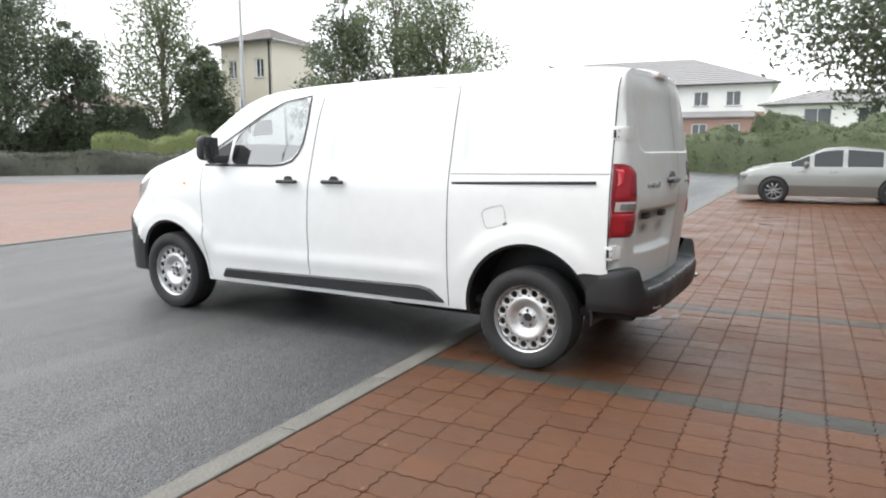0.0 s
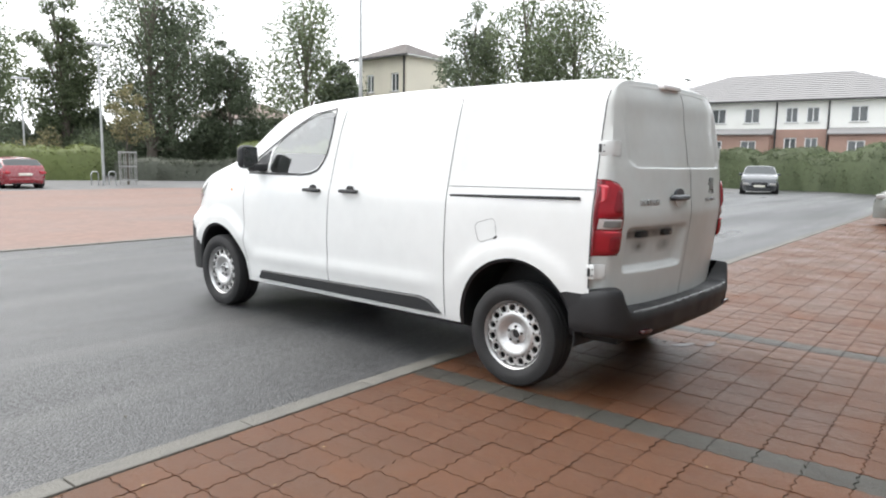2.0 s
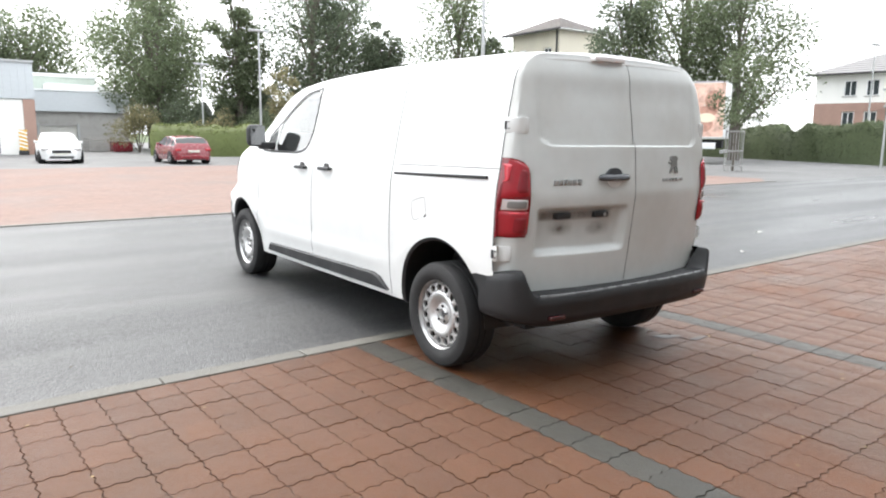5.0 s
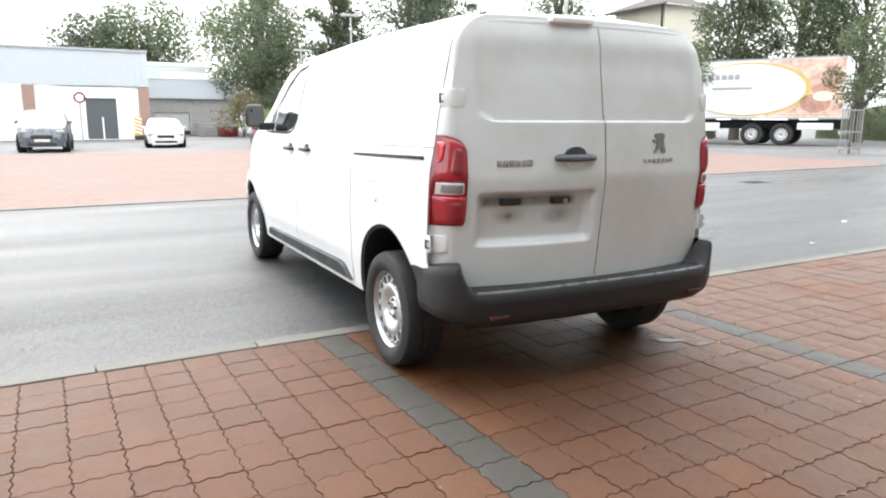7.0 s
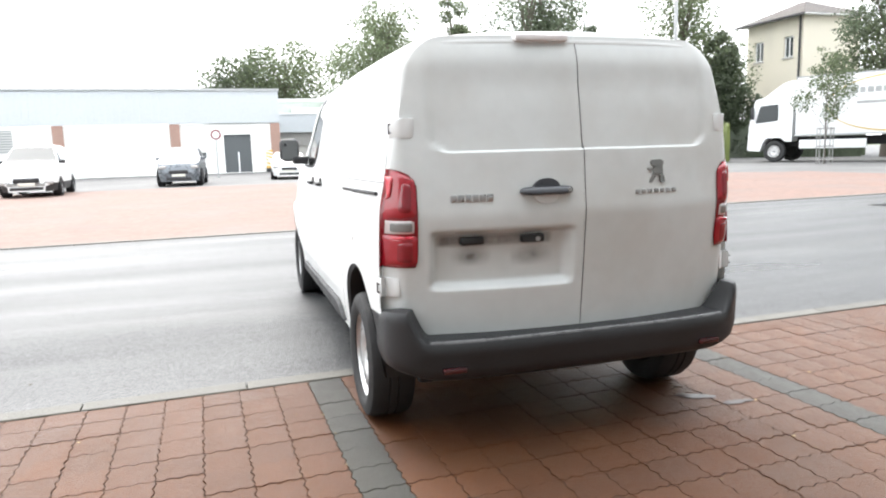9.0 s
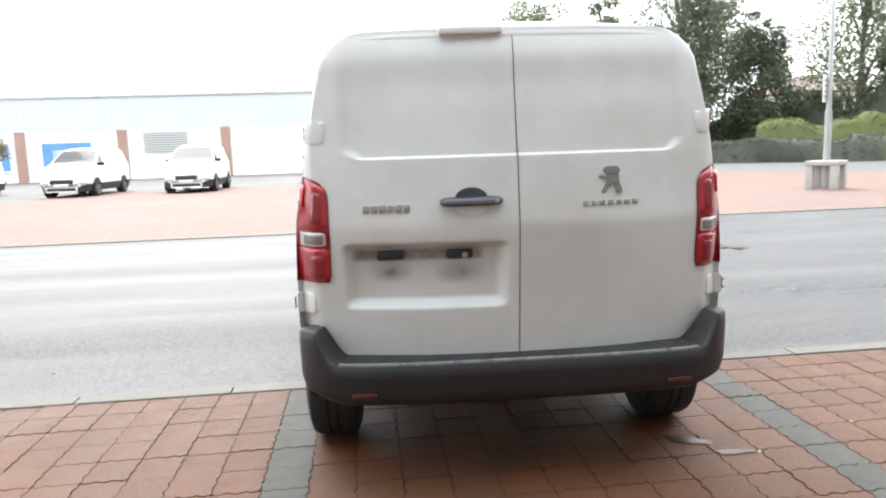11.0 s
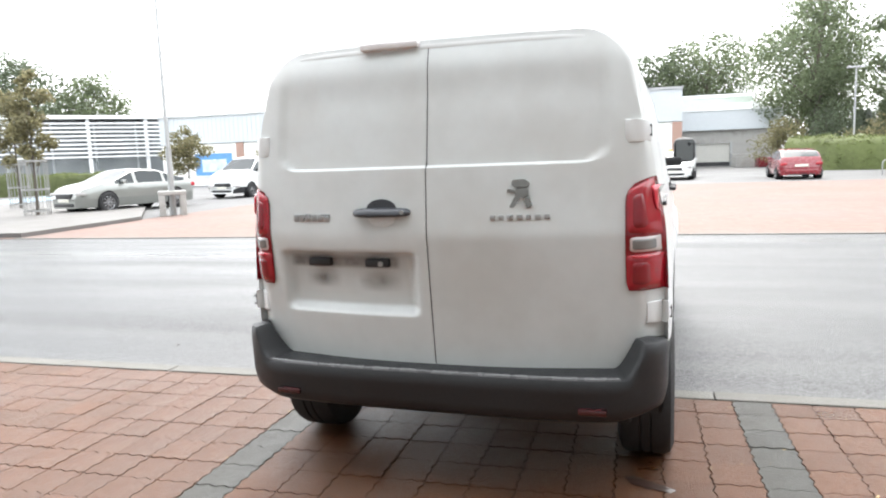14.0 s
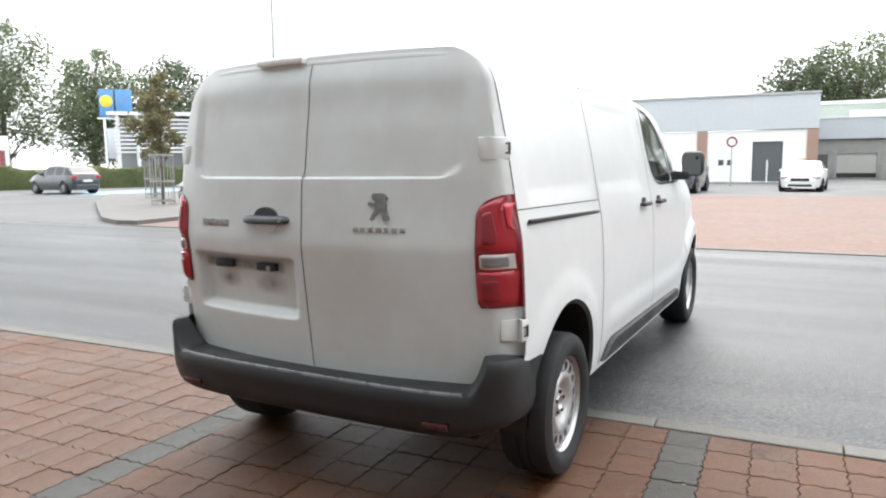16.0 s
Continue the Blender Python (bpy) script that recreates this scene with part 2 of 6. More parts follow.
GREY_BROWN_TILE = surface("grey_brown_roof_tile", (0.235, 0.215, 0.205), 0.75, vary=0.18, scale=1.0, fine=12, each=0.14)
CLADDING = surface("grey_cladding", (0.50, 0.53, 0.55), 0.5, vary=0.06, scale=0.4, fine=8, metal=0.2)
DARK_DOOR = surface("dark_steel_door", (0.09, 0.10, 0.105), 0.5, vary=0.1)
PANE = surface("building_glass", (0.05, 0.06, 0.065), 0.08, vary=0.1, spec=0.8)
SHOP_GLASS = surface("shop_glass", (0.26, 0.28, 0.29), 0.12, vary=0.25, scale=0.6, spec=0.6)
SHUTTER = surface("roller_shutter", (0.55, 0.54, 0.50), 0.5, vary=0.08, metal=0.1)
STEEL_WHITE = surface("white_coated_steel", (0.75, 0.76, 0.76), 0.4, vary=0.04)
BLUE_POSTER = surface("blue_poster", (0.09, 0.25, 0.50), 0.4, vary=0.15, scale=1.2, fine=6)
STRAW = surface("dry_leaf_bits", (0.34, 0.25, 0.13), 0.8, vary=0.3, scale=20, each=0.5)
YELLOW = surface("yellow_panel", (0.75, 0.55, 0.04), 0.4, vary=0.08)
HAZARD = surface("hazard_yellow", (0.65, 0.38, 0.06), 0.5)
RED_PAINT = surface("red_car_paint", (0.19, 0.014, 0.022), 0.25, vary=0.06, coat=0.7)
SILVER_PAINT = surface("silver_car_paint", (0.27, 0.28, 0.265), 0.3, metal=0.55, vary=0.04, coat=0.6, rough_vary=0.02)
DARK_PAINT = surface("dark_car_paint", (0.045, 0.05, 0.055), 0.25, metal=0.3, vary=0.06, coat=0.8, rough_vary=0.02)
BLUE_GREY_PAINT = surface("blue_grey_car_paint", (0.11, 0.125, 0.14), 0.28, metal=0.3, vary=0.06, coat=0.7, rough_vary=0.02)
ALLOY = surface("alloy", (0.27, 0.27, 0.275), 0.3, metal=0.8, vary=0.08)
PLATE = surface("number_plate", (0.70, 0.69, 0.62), 0.4, vary=0.03)
CAR_GLASS = surface("tinted_car_glass", (0.03, 0.036, 0.038), 0.06, vary=0.0, spec=0.4)
# for the unseen wall that darkens the rear and the near paving
SHADE_WALL = surface("shade_wall_grey", (0.15, 0.16, 0.157), 0.5, vary=0.08, scale=0.5)


# ---- builders ----
def link(name, verts, faces, mat, parent=None, label="", smooth=True, angle=35):
    me = bpy.data.meshes.new(name)
    me.from_pydata([tuple(v) for v in verts], [], faces)
    me.materials.append(mat)
    if smooth:
        me.polygons.foreach_set("use_smooth", [True] * len(me.polygons))
        me.set_sharp_from_angle(angle=radians(angle))
    me.update()
    ob = new(name, me)
    if parent is not None:
        ob.parent = parent
    if label:
        ob["label"] = label
    return ob


def part(name, bm, mat, parent=None, label="", smooth=True, angle=35):
    me = bpy.data.meshes.new(name)
    bmesh.ops.recalc_face_normals(bm, faces=bm.faces)
    bm.to_mesh(me)
    bm.free()
    me.materials.append(mat)
    if smooth:
        me.polygons.foreach_set("use_smooth", [True] * len(me.polygons))
        me.set_sharp_from_angle(angle=radians(angle))
    ob = new(name, me)
    if parent is not None:
        ob.parent = parent
    if label:
        ob["label"] = label
    return ob


def thing(name, m, label, category, group="", kind=""):
    ob = new(name)
    ob.empty_display_size = 0.2
    ob.matrix_world = m
    return tagged(ob, label, category, group, kind)


def box(bm, lo, hi, bevel=0.0, m=None, segments=2):
    """A box from corner to corner, with rounded edges."""
    r = bmesh.ops.create_cube(bm, size=1.0)
    vs = r["verts"]
    for v in vs:
        v.co = Vector([(lo[i] + hi[i]) / 2 + v.co[i] * (hi[i] - lo[i]) for i in range(3)])
    if bevel:
        es = list({e for v in vs for e in v.link_edges})
        g = bmesh.ops.bevel(bm, geom=es, offset=bevel, segments=segments, affect="EDGES", profile=0.5)
        vs = list({v for f in g["faces"] for v in f.verts} | {v for v in vs if v.is_valid})
    if m is not None:
        bmesh.ops.transform(bm, matrix=m, verts=vs)
    return vs


def tube(bm, a, b, r0, r1=None, sides=12, caps=True):
    """A round bar from a to b."""
    a, b = Vector(a), Vector(b)
    d = b - a
    r = bmesh.ops.create_cone(bm, cap_ends=caps, segments=sides, radius1=r0, radius2=r0 if r1 is None else r1, depth=d.length)
    q = Vector((0, 0, 1)).rotation_difference(d).to_matrix().to_4x4()
    bmesh.ops.transform(bm, matrix=Matrix.Translation((a + b) / 2) @ q, verts=r["verts"])
    return r["verts"]


def boxed(name, lo, hi, mat, parent=None, label="", bevel=0.0, m=None):
    bm = bmesh.new()
    box(bm, lo, hi, bevel, m)
    return part(name, bm, mat, parent, label)


def bar(name, a, b, r, mat, parent=None, label="", r1=None, sides=12):
    bm = bmesh.new()
    tube(bm, a, b, r, r1, sides)
    return part(name, bm, mat, parent, label)


def prism(bm, outline, lo, hi, axis=1):
    """A flat outline pushed from lo to hi along an axis (0, 1 or 2)."""
    def at(p, h):
        q = list(p)
        q.insert(axis, h)
        return q
    a = [bm.verts.new(at(p, lo)) for p in outline]
    b = [bm.verts.new(at(p, hi)) for p in outline]
    k = len(a)
    bm.faces.new(a)
    bm.faces.new(b[::-1])
    for i in range(k):
        bm.faces.new((a[i], b[i], b[(i + 1) % k], a[(i + 1) % k]))


def revolve(profile, sides, axis_y=True):
    """Verts and faces of (radius, offset) points turned round the local y axis."""
    vs, fs = [], []
    k = len(profile)
    for i in range(sides):
        a = 2 * math.pi * i / sides
        for r, o in profile:
            vs.append((r * math.cos(a), o, r * math.sin(a)))
    for i in range(sides):
        j = (i + 1) % sides
        for p in range(k - 1):
            fs.append((i * k + p, i * k + p + 1, j * k + p + 1, j * k + p))
    return vs, fs


def lerp(keys, x):
    """A smooth line through (x, y) keys."""
    if x <= keys[0][0]:
        return keys[0][1]
    for (x0, y0), (x1, y1) in zip(keys, keys[1:]):
        if x <= x1:
            t = (x - x0) / (x1 - x0)
            return y0 + (y1 - y0) * t
    return keys[-1][1]


def soft(keys, x, h=0.05):
    """The same line with its corners rounded over h."""
    return sum(lerp(keys, x + h * k) * w for k, w in ((-1, 0.15), (-0.5, 0.22), (0, 0.26), (0.5, 0.22), (1, 0.15)))


def step(a, b, x):
    t = min(1.0, max(0.0, (x - a) / (b - a)))
    return t * t * (3 - 2 * t)


def window_box(x, lo, hi, edge):
    return step(lo, lo + edge, x) * (1 - step(hi - edge, hi, x))


# ---- the ground ----
KERB_IN, KERB_OUT, FAR_EDGE = -2.17, -2.305, -10.75


def road_height(x):
    """The cambered road between its two edges."""
    t = (x + 6.53) / 4.23
    return -0.018 + 0.085 * max(0.0, 1 - t * t)


def sheet(name, xs, ys, height, mat, label, category):
    vs = [(x, y, height(x, y)) for x in xs for y in ys]
    k = len(ys)
    fs = [(i * k + j, (i + 1) * k + j, (i + 1) * k + j + 1, i * k + j + 1) for i in range(len(xs) - 1) for j in range(k - 1)]
    ob = link(name, vs, [f[::-1] for f in fs] if xs[0] > xs[-1] else fs, mat)
    return tagged(ob, label, category, kind="structure")


def spread(a, b, n):
    return [a + (b - a) * i / n for i in range(n + 1)]


wide = [-1500, -500, -200] + spread(-120, 120, 40) + [200, 500, 1500]
sheet("ground", wide, wide, lambda x, y: -0.05, GRASS, "rough green ground beyond the paved yard", "ground")
sheet("far_yard", spread(-120, -10.4, 60), spread(-110, 110, 80), lambda x, y: -0.022, FAR_ASPHALT, "grey damp asphalt parking yard", "ground")
sheet("painted_bay", spread(-35.5, -24.6, 6), spread(-31.0, -26.4, 4), lambda x, y: -0.017, BAY_BLUE, "worn pale blue painted parking bay", "road marking")
sheet("road", [FAR_EDGE + (KERB_OUT - FAR_EDGE) * i / 24 for i in range(25)], spread(-80, 90, 170), lambda x, y: road_height(x), ASPHALT, "dark wet asphalt road with worn paler patches", "road")
sheet("paving_bed", spread(KERB_IN - 0.01, 13, 20), spread(-60, 36, 96), lambda x, y: -0.008, JOINT, "dark sand bed under the block paving", "ground")


def far_paving():
    """Red paving across the road, its far right end rounded."""
    vs, fs = [], []
    ys = spread(-8.4, 28.2, 52)
    for y in ys:
        near = FAR_EDGE - 1.1 * step(25.2, 28.2, y) ** 2
        back = -30.6 + 9.0 * step(18, 28.2, y)
        for i in range(13):
            x = near + (back - near) * i / 12
            vs.append((x, y, -0.006))
    for j in range(len(ys) - 1):
        for i in range(12):
            fs.append((j * 13 + i, (j + 1) * 13 + i, (j + 1) * 13 + i + 1, j * 13 + i + 1))
    return tagged(link("far_paving", vs, fs, FAR_BRICK), "pale red block paving across the road", "paving", kind="structure")


far_paving()


def kerb_stones():
    """Flush kerb, stone by stone."""
    bed = tagged(new("kerb"), "grey concrete kerb flush with the red paving", "kerb", kind="structure")
    bm = bmesh.new()
    box(bm, (KERB_OUT, -0.456, -0.12), (KERB_IN, 0.456, 0.006), 0.008)
    me = bpy.data.meshes.new("kerb_stone")
    bm.to_mesh(me)
    bm.free()
    me.materials.append(KERB)
    for i in range(-22, 36):
        y = 1.745 + 0.918 * i
        o = new("kerb_stone", me)
        o.parent = bed
        o.matrix_local = pose(0, y + 0.459, random.uniform(-0.002, 0.002))
    bm = bmesh.new()
    for i in range(-9, 34):
        y = 0.4 + 0.918 * i
        if y < 27.0:
            box(bm, (FAR_EDGE - 0.10, y, -0.10), (FAR_EDGE + 0.02, y + 0.906, 0.004), 0.008)
    tagged(part("far_kerb", bm, KERB), "worn concrete edging along the far paving", "kerb", kind="structure")


kerb_stones()


# ---- the van: u forward from the rear axle, v to its left, w up ----
VAN = thing("panel_van", pose(-1.470, 5.105, 0, 0, 0, 177.5), "white panel van parked with its rear wheels on red paving", "van")
TYRE_R, WHEELBASE, FRONT_LIFT, SEAM = 0.333, 3.335, 0.045, -0.530
SIDE = [(0.28, 0.905), (0.36, 0.928), (0.55, 0.946), (0.80, 0.950), (1.00, 0.944), (1.17, 0.934), (1.24, 0.917), (1.50, 0.874), (1.75, 0.824), (1.95, 0.775)]
ROOF = [(-0.74, 1.86), (-0.62, 1.905), (-0.40, 1.940), (0.3, 1.95), (1.1, 1.948), (1.83, 1.925), (2.16, 1.905), (2.39, 1.875), (2.57, 1.815), (2.73, 1.720), (2.91, 1.592), (3.05, 1.490), (3.19, 1.415), (3.45, 1.34), (3.75, 1.255), (3.95, 1.155), (4.07, 1.02), (4.15, 0.80)]
PLAN = [(-0.8, 0.985), (0.2, 0.995), (1.8, 1.020), (2.9, 1.038), (3.3, 1.032), (3.65, 0.990), (3.9, 0.885), (4.05, 0.79), (4.15, 0.66)]
ARCH_R, ARCH_W = 0.442, 0.385


def van_top(u):
    return soft(ROOF, u, 0.10)


def van_bulge(u, w):
    """Pressed panels, flares and creases of the side."""
    d = 0.0
    for a, b in ((0.63, 1.60), (-0.40, 0.49)):
        d -= 0.009 * window_box(u, a, b, 0.04) * window_box(w, 1.29, 1.81, 0.04)
    for hub in (0.0, WHEELBASE):
        r = math.hypot(u - hub, w - ARCH_W)
        d += 0.016 * (1 - step(0.49, 0.60, r)) * step(0.50, 0.75, w) if hub == 0.0 else 0.036 * (1 - step(0.52, 0.60, r)) * step(0.50, 0.75, w)
    d += 0.010 * window_box(w, 0.50, 0.66, 0.07) * window_box(u, 0.55, 2.9, 0.3)
    return d


def van_half(u, w):
    """Half width of the body at u and height w."""
    top = van_top(u)
    r = 0.15 if u < 2.2 else max(0.06, 0.15 - 0.1 * (u - 2.2))
    half = soft(SIDE, w, 0.05) * soft(PLAN, u, 0.10)
    if u > 3.5:
        half += 0.10 * step(3.60, 3.98, u) * (1 - step(0.80, 0.97, w))
    if u > 1.9:
        half -= 0.06 * step(1.9, 3.3, u) * step(1.0, 1.6, w)
    if w > top - r:
        t = min(1.0, (w - (top - r)) / r)
        half -= r * (1 - math.sqrt(max(0.0, 1 - t * t)))
    return half + van_bulge(u, w)


def van_rear(v, w):
    """Where the rear doors stand at v and height w."""
    a = abs(v)
    base = soft([(0.4, -0.672), (0.60, -0.695), (0.90, -0.731), (1.13, -0.756), (1.155, -0.752), (1.40, -0.733), (1.60, -0.705), (1.80, -0.668), (1.92, -0.62)], w, 0.026)
    base += 0.012 + 0.13 * (a / 0.9) ** 2.4 + 0.075 * step(0.83, 0.955, a)
    base += 0.018 * (1 - step(0.68, 0.73, a)) * step(1.400 + 0.05 * step(0.60, 0.73, a) ** 2, 1.409 + 0.05 * step(0.60, 0.73, a) ** 2, w) * (1 - step(1.66, 1.88, w))
    if v > 0:
        base += 0.052 * window_box(v, 0.045, 0.735, 0.055) * step(0.775, 0.818, w) * (1 - step(1.030, 1.058, w))
    return base


def van_point(u, w, s=1, off=0.0):
    return (u, s * (van_half(u, w) + off), w)


def van_ring(u):
    """Heights of the rows of a section, and the roof's v fractions."""
    top = van_top(u)
    r = 0.15 if u < 2.2 else max(0.06, 0.15 - 0.1 * (u - 2.2))
    low = 0.34
    rows = [low + (top - r - low) * i / 44 for i in range(45)]
    rows += [top - r + r * math.sin(radians(a)) for a in (15, 30, 45, 60, 75, 90)]
    return rows


def cut_holes(pts, quads, inside, snap):
    """Drops the cells inside an outline and pulls the rim onto it."""
    keep, rim = [], {}
    for q in quads:
        c = [sum(pts[k][a] for k in q) / 4 for a in (0, 1)]
        (rim.setdefault(False, []) if inside(*c) else keep).append(q)
    gone = {k for q in rim.get(False, []) for k in q}
    held = {k for q in keep for k in q}
    for k in gone & held:
        pts[k][0], pts[k][1] = snap(*pts[k][:2])
    return keep


def near_on(poly, x, y):
    best = None
    for (ax, ay), (bx, by) in zip(poly, poly[1:] + poly[:1]):
        dx, dy = bx - ax, by - ay
        t = max(0.0, min(1.0, ((x - ax) * dx + (y - ay) * dy) / (dx * dx + dy * dy)))
        px, py = ax + t * dx, ay + t * dy
        d = math.hypot(px - x, py - y)
        if best is None or d < best[0]:
            best = (d, px, py)
    return best[1], best[2]


def in_poly(poly, x, y):
    c = False
    for (ax, ay), (bx, by) in zip(poly, poly[1:] + poly[:1]):
        if (ay > y) != (by > y) and x < (bx - ax) * (y - ay) / (by - ay) + ax:
            c = not c
    return c


def rounded(poly, r, n=4):
    """An outline with its corners rounded."""
    out = []
    k = len(poly)
    for i in range(k):
        p, a, b = Vector(poly[i]), Vector(poly[i - 1]), Vector(poly[(i + 1) % k])
        da, db = (a - p), (b - p)
        ra = min(r, da.length * 0.45)
        rb = min(r, db.length * 0.45)
        s, e = p + da.normalized() * ra, p + db.normalized() * rb
        for t in range(n + 1):
            f = t / n
            out.append(tuple(s * (1 - f) ** 2 + p * 2 * f * (1 - f) + e * f * f))
    return out


SIDE_WINDOW = rounded([(2.64, 1.310), (2.16, 1.310), (1.97, 1.345), (1.875, 1.47), (1.850, 1.62), (1.840, 1.825), (2.09, 1.785), (2.36, 1.665), (2.60, 1.535)], 0.085)
QUARTER_LIGHT = [(2.93, 1.315), (2.66, 1.315), (2.64, 1.505), (2.80, 1.43)]


def van_side(s):
    """One side of the body, split into wing, doors and quarter, with arches and the window cut out."""
    us = [SEAM + 0.028 * i for i in range(169)]
    us = [u for u in us if u < 4.135] + [4.15]
    for mk in (0.58, 1.79, 2.91):
        us[min(range(len(us)), key=lambda i: abs(us[i] - mk))] = mk
    rows = 51
    pts = [[u, w] for u in us for w in van_ring(u)]
    quads = [(i * rows + j, (i + 1) * rows + j, (i + 1) * rows + j + 1, i * rows + j + 1) for i in range(len(us) - 1) for j in range(rows - 1)]
    for hub in (0.0, WHEELBASE):
        def inside(x, y):
            return math.hypot(x - hub, y - ARCH_W) < ARCH_R

        def snap(x, y):
            d = math.hypot(x - hub, y - ARCH_W) or 1
            return hub + (x - hub) * ARCH_R / d, max(0.34, ARCH_W + (y - ARCH_W) * ARCH_R / d)
        quads = cut_holes(pts, quads, inside, snap)
    for poly in (SIDE_WINDOW, QUARTER_LIGHT):
        quads = cut_holes(pts, quads, lambda x, y: in_poly(poly, x, y), lambda x, y: near_on(poly, x, y))
    zones = {}
    for q in quads:
        u = sum(pts[k][0] for k in q) / 4
        w = sum(pts[k][1] for k in q) / 4
        if u < -0.26 and w < 0.43:
            continue
        if u > 3.60 and w < min(0.95, 0.50 + 1.3 * (u - 3.67)):
            z = "front_bumper"
        elif w < 0.38 and u > 0.3:
            z = "sill"
        elif u > 2.91:
            z = "front_wing"
        elif u > 1.79 and w < 1.86:
            z = "front_door"
        elif u > 0.58 and w < 1.83:
            z = "sliding_door"
        elif u < 0 and w < 0.672:
            z = "rear_bumper_end"
        else:
            z = "rear_quarter"
        zones.setdefault(z, []).append(q)
    for z, qs in zones.items():
        ids = sorted({k for q in qs for k in q})
        back = {k: i for i, k in enumerate(ids)}
        vs = [van_point(pts[k][0], pts[k][1], s) for k in ids]
        fs = [tuple(back[k] for k in (q if s < 0 else q[::-1])) for q in qs]
        black = z in ("front_bumper", "rear_bumper_end")
        link(z, vs, fs, BLACK_PLASTIC if black else WHITE_PAINT, VAN, "black plastic bumper" if black else "", angle=50)


def van_roof_and_nose():
    """Roof, windscreen band and bonnet between the two sides, and the closed nose."""
    us = [SEAM + 0.05 * i for i in range(96)]
    us = [u for u in us if u < 4.13] + [4.15]
    n = 16
    zones = {"roof": [], "windscreen": [], "bonnet": []}
    vs = []
    for u in us:
        top, half = van_top(u), van_half(u, van_top(u))
        for j in range(n + 1):
            q = -1 + 2 * j / n
            rib = 0.004 * math.sin(q * 14) ** 2 if -0.3 < u < 1.5 and abs(q) < 0.85 else 0
            vs.append((u + (0.10 * (1 - q * q) if u > 2.0 else 0) * step(2.0, 2.6, u), half * q, top + 0.028 * (1 - q * q) + rib))
    for i in range(len(us) - 1):
        for j in range(n):
            q = (i * (n + 1) + j, (i + 1) * (n + 1) + j, (i + 1) * (n + 1) + j + 1, i * (n + 1) + j + 1)
            u = us[i]
            z = "roof" if u < 2.30 else "windscreen" if u < 3.08 and 0 < j < n - 1 else "roof" if u < 3.08 else "bonnet"
            zones[z].append(q)
    for z, fs in zones.items():
        ids = sorted({k for q in fs for k in q})
        back = {k: i for i, k in enumerate(ids)}
        link(z, [vs[k] for k in ids], [tuple(back[k] for k in q) for q in fs], WINDOW if z == "windscreen" else WHITE_PAINT, VAN, "clear curved glass windscreen" if z == "windscreen" else "", angle=50)
    # nose: the last section closed by rows drawn in to the middle
    w0, vs, fs = 0.34, [], []
    rows = van_ring(4.15)
    for f, du in ((1.0, 0.0), (0.8, 0.045), (0.5, 0.075), (0.0, 0.09)):
        for w in rows:
            vs.append((4.15 + du * (0.4 + 0.6 * step(0.3, 0.6, w)), van_half(4.15, w) * f, w))
    k = len(rows)
    m = len(vs)
    vs += [(x, -y, z) for x, y, z in vs]
    for a in range(3):
        for j in range(k - 1):
            fs.append((a * k + j, a * k + j + 1, (a + 1) * k + j + 1, (a + 1) * k + j))
            fs.append((m + a * k + j, m + (a + 1) * k + j, m + (a + 1) * k + j + 1, m + a * k + j + 1))
    link("front_grille", vs, fs, BLACK_PLASTIC, VAN, "black plastic front grille")


def van_rear_doors():
    """The two rear doors with the rounded corners that turn to the sides."""
    rows = van_ring(SEAM)
    cols = 64
    for s, name in ((1, "rear_door"), (-1, "rear_door")):
        vs, fs = [], []
        use = [w for w in rows if w > 0.565]
        fine = []
        for a, b in zip(use, use[1:]):
            fine += [a, (a + b) / 2]
        fine.append(use[-1])
        fine = sorted(fine + [0.776, 0.785, 0.805, 0.817, 1.032, 1.056, 1.3995, 1.402, 1.4045, 1.407, 1.410])
        for w in fine:
            edge = van_half(SEAM, w)
            line = [(SEAM, edge), (SEAM - 0.03, edge - 0.006)]
            for j in range(cols + 1):
                v = (edge - 0.014) * (1 - j / cols) if j < cols else 0.0015
                line.append((van_rear(v * s, w), v))
            end = line[2][0]
            line[1] = ((SEAM + end) / 2, edge - 0.004)
            vs += [(u, s * v, w) for u, v in line]
        k = cols + 3
        for i in range(len(fine) - 1):
            for j in range(k - 1):
                q = (i * k + j, i * k + j + 1, (i + 1) * k + j + 1, (i + 1) * k + j)
                fs.append(q if s > 0 else q[::-1])
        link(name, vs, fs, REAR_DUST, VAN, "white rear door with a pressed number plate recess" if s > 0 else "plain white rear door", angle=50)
    # the roof's rear lip over the doors, dying into the corners
    vs, fs, n = [], [], 32
    top = van_top(SEAM)
    for j in range(n + 1):
        q = -1 + 2 * j / n
        v = van_half(SEAM, top) * q
        fade, crown = 1 - abs(q) ** 8, 0.028 * (1 - q * q)
        rear = van_rear(v, top)
        for u, w in ((SEAM, top + crown), ((rear + SEAM) / 2, top + crown * 0.95), (rear + 0.012, top + crown * 0.75 - 0.003), (rear - 0.002 * fade, top - 0.012), (van_rear(v, top - 0.035) - 0.002 * fade, top - 0.032), (van_rear(v, top - 0.045) + 0.004, top - 0.040)):
            vs.append((u, v, w))
    for j in range(n):
        for a in range(5):
            fs.append((j * 6 + a, (j + 1) * 6 + a, (j + 1) * 6 + a + 1, j * 6 + a + 1))
    link("roof_lip", vs, fs, WHITE_PAINT, VAN, angle=60)


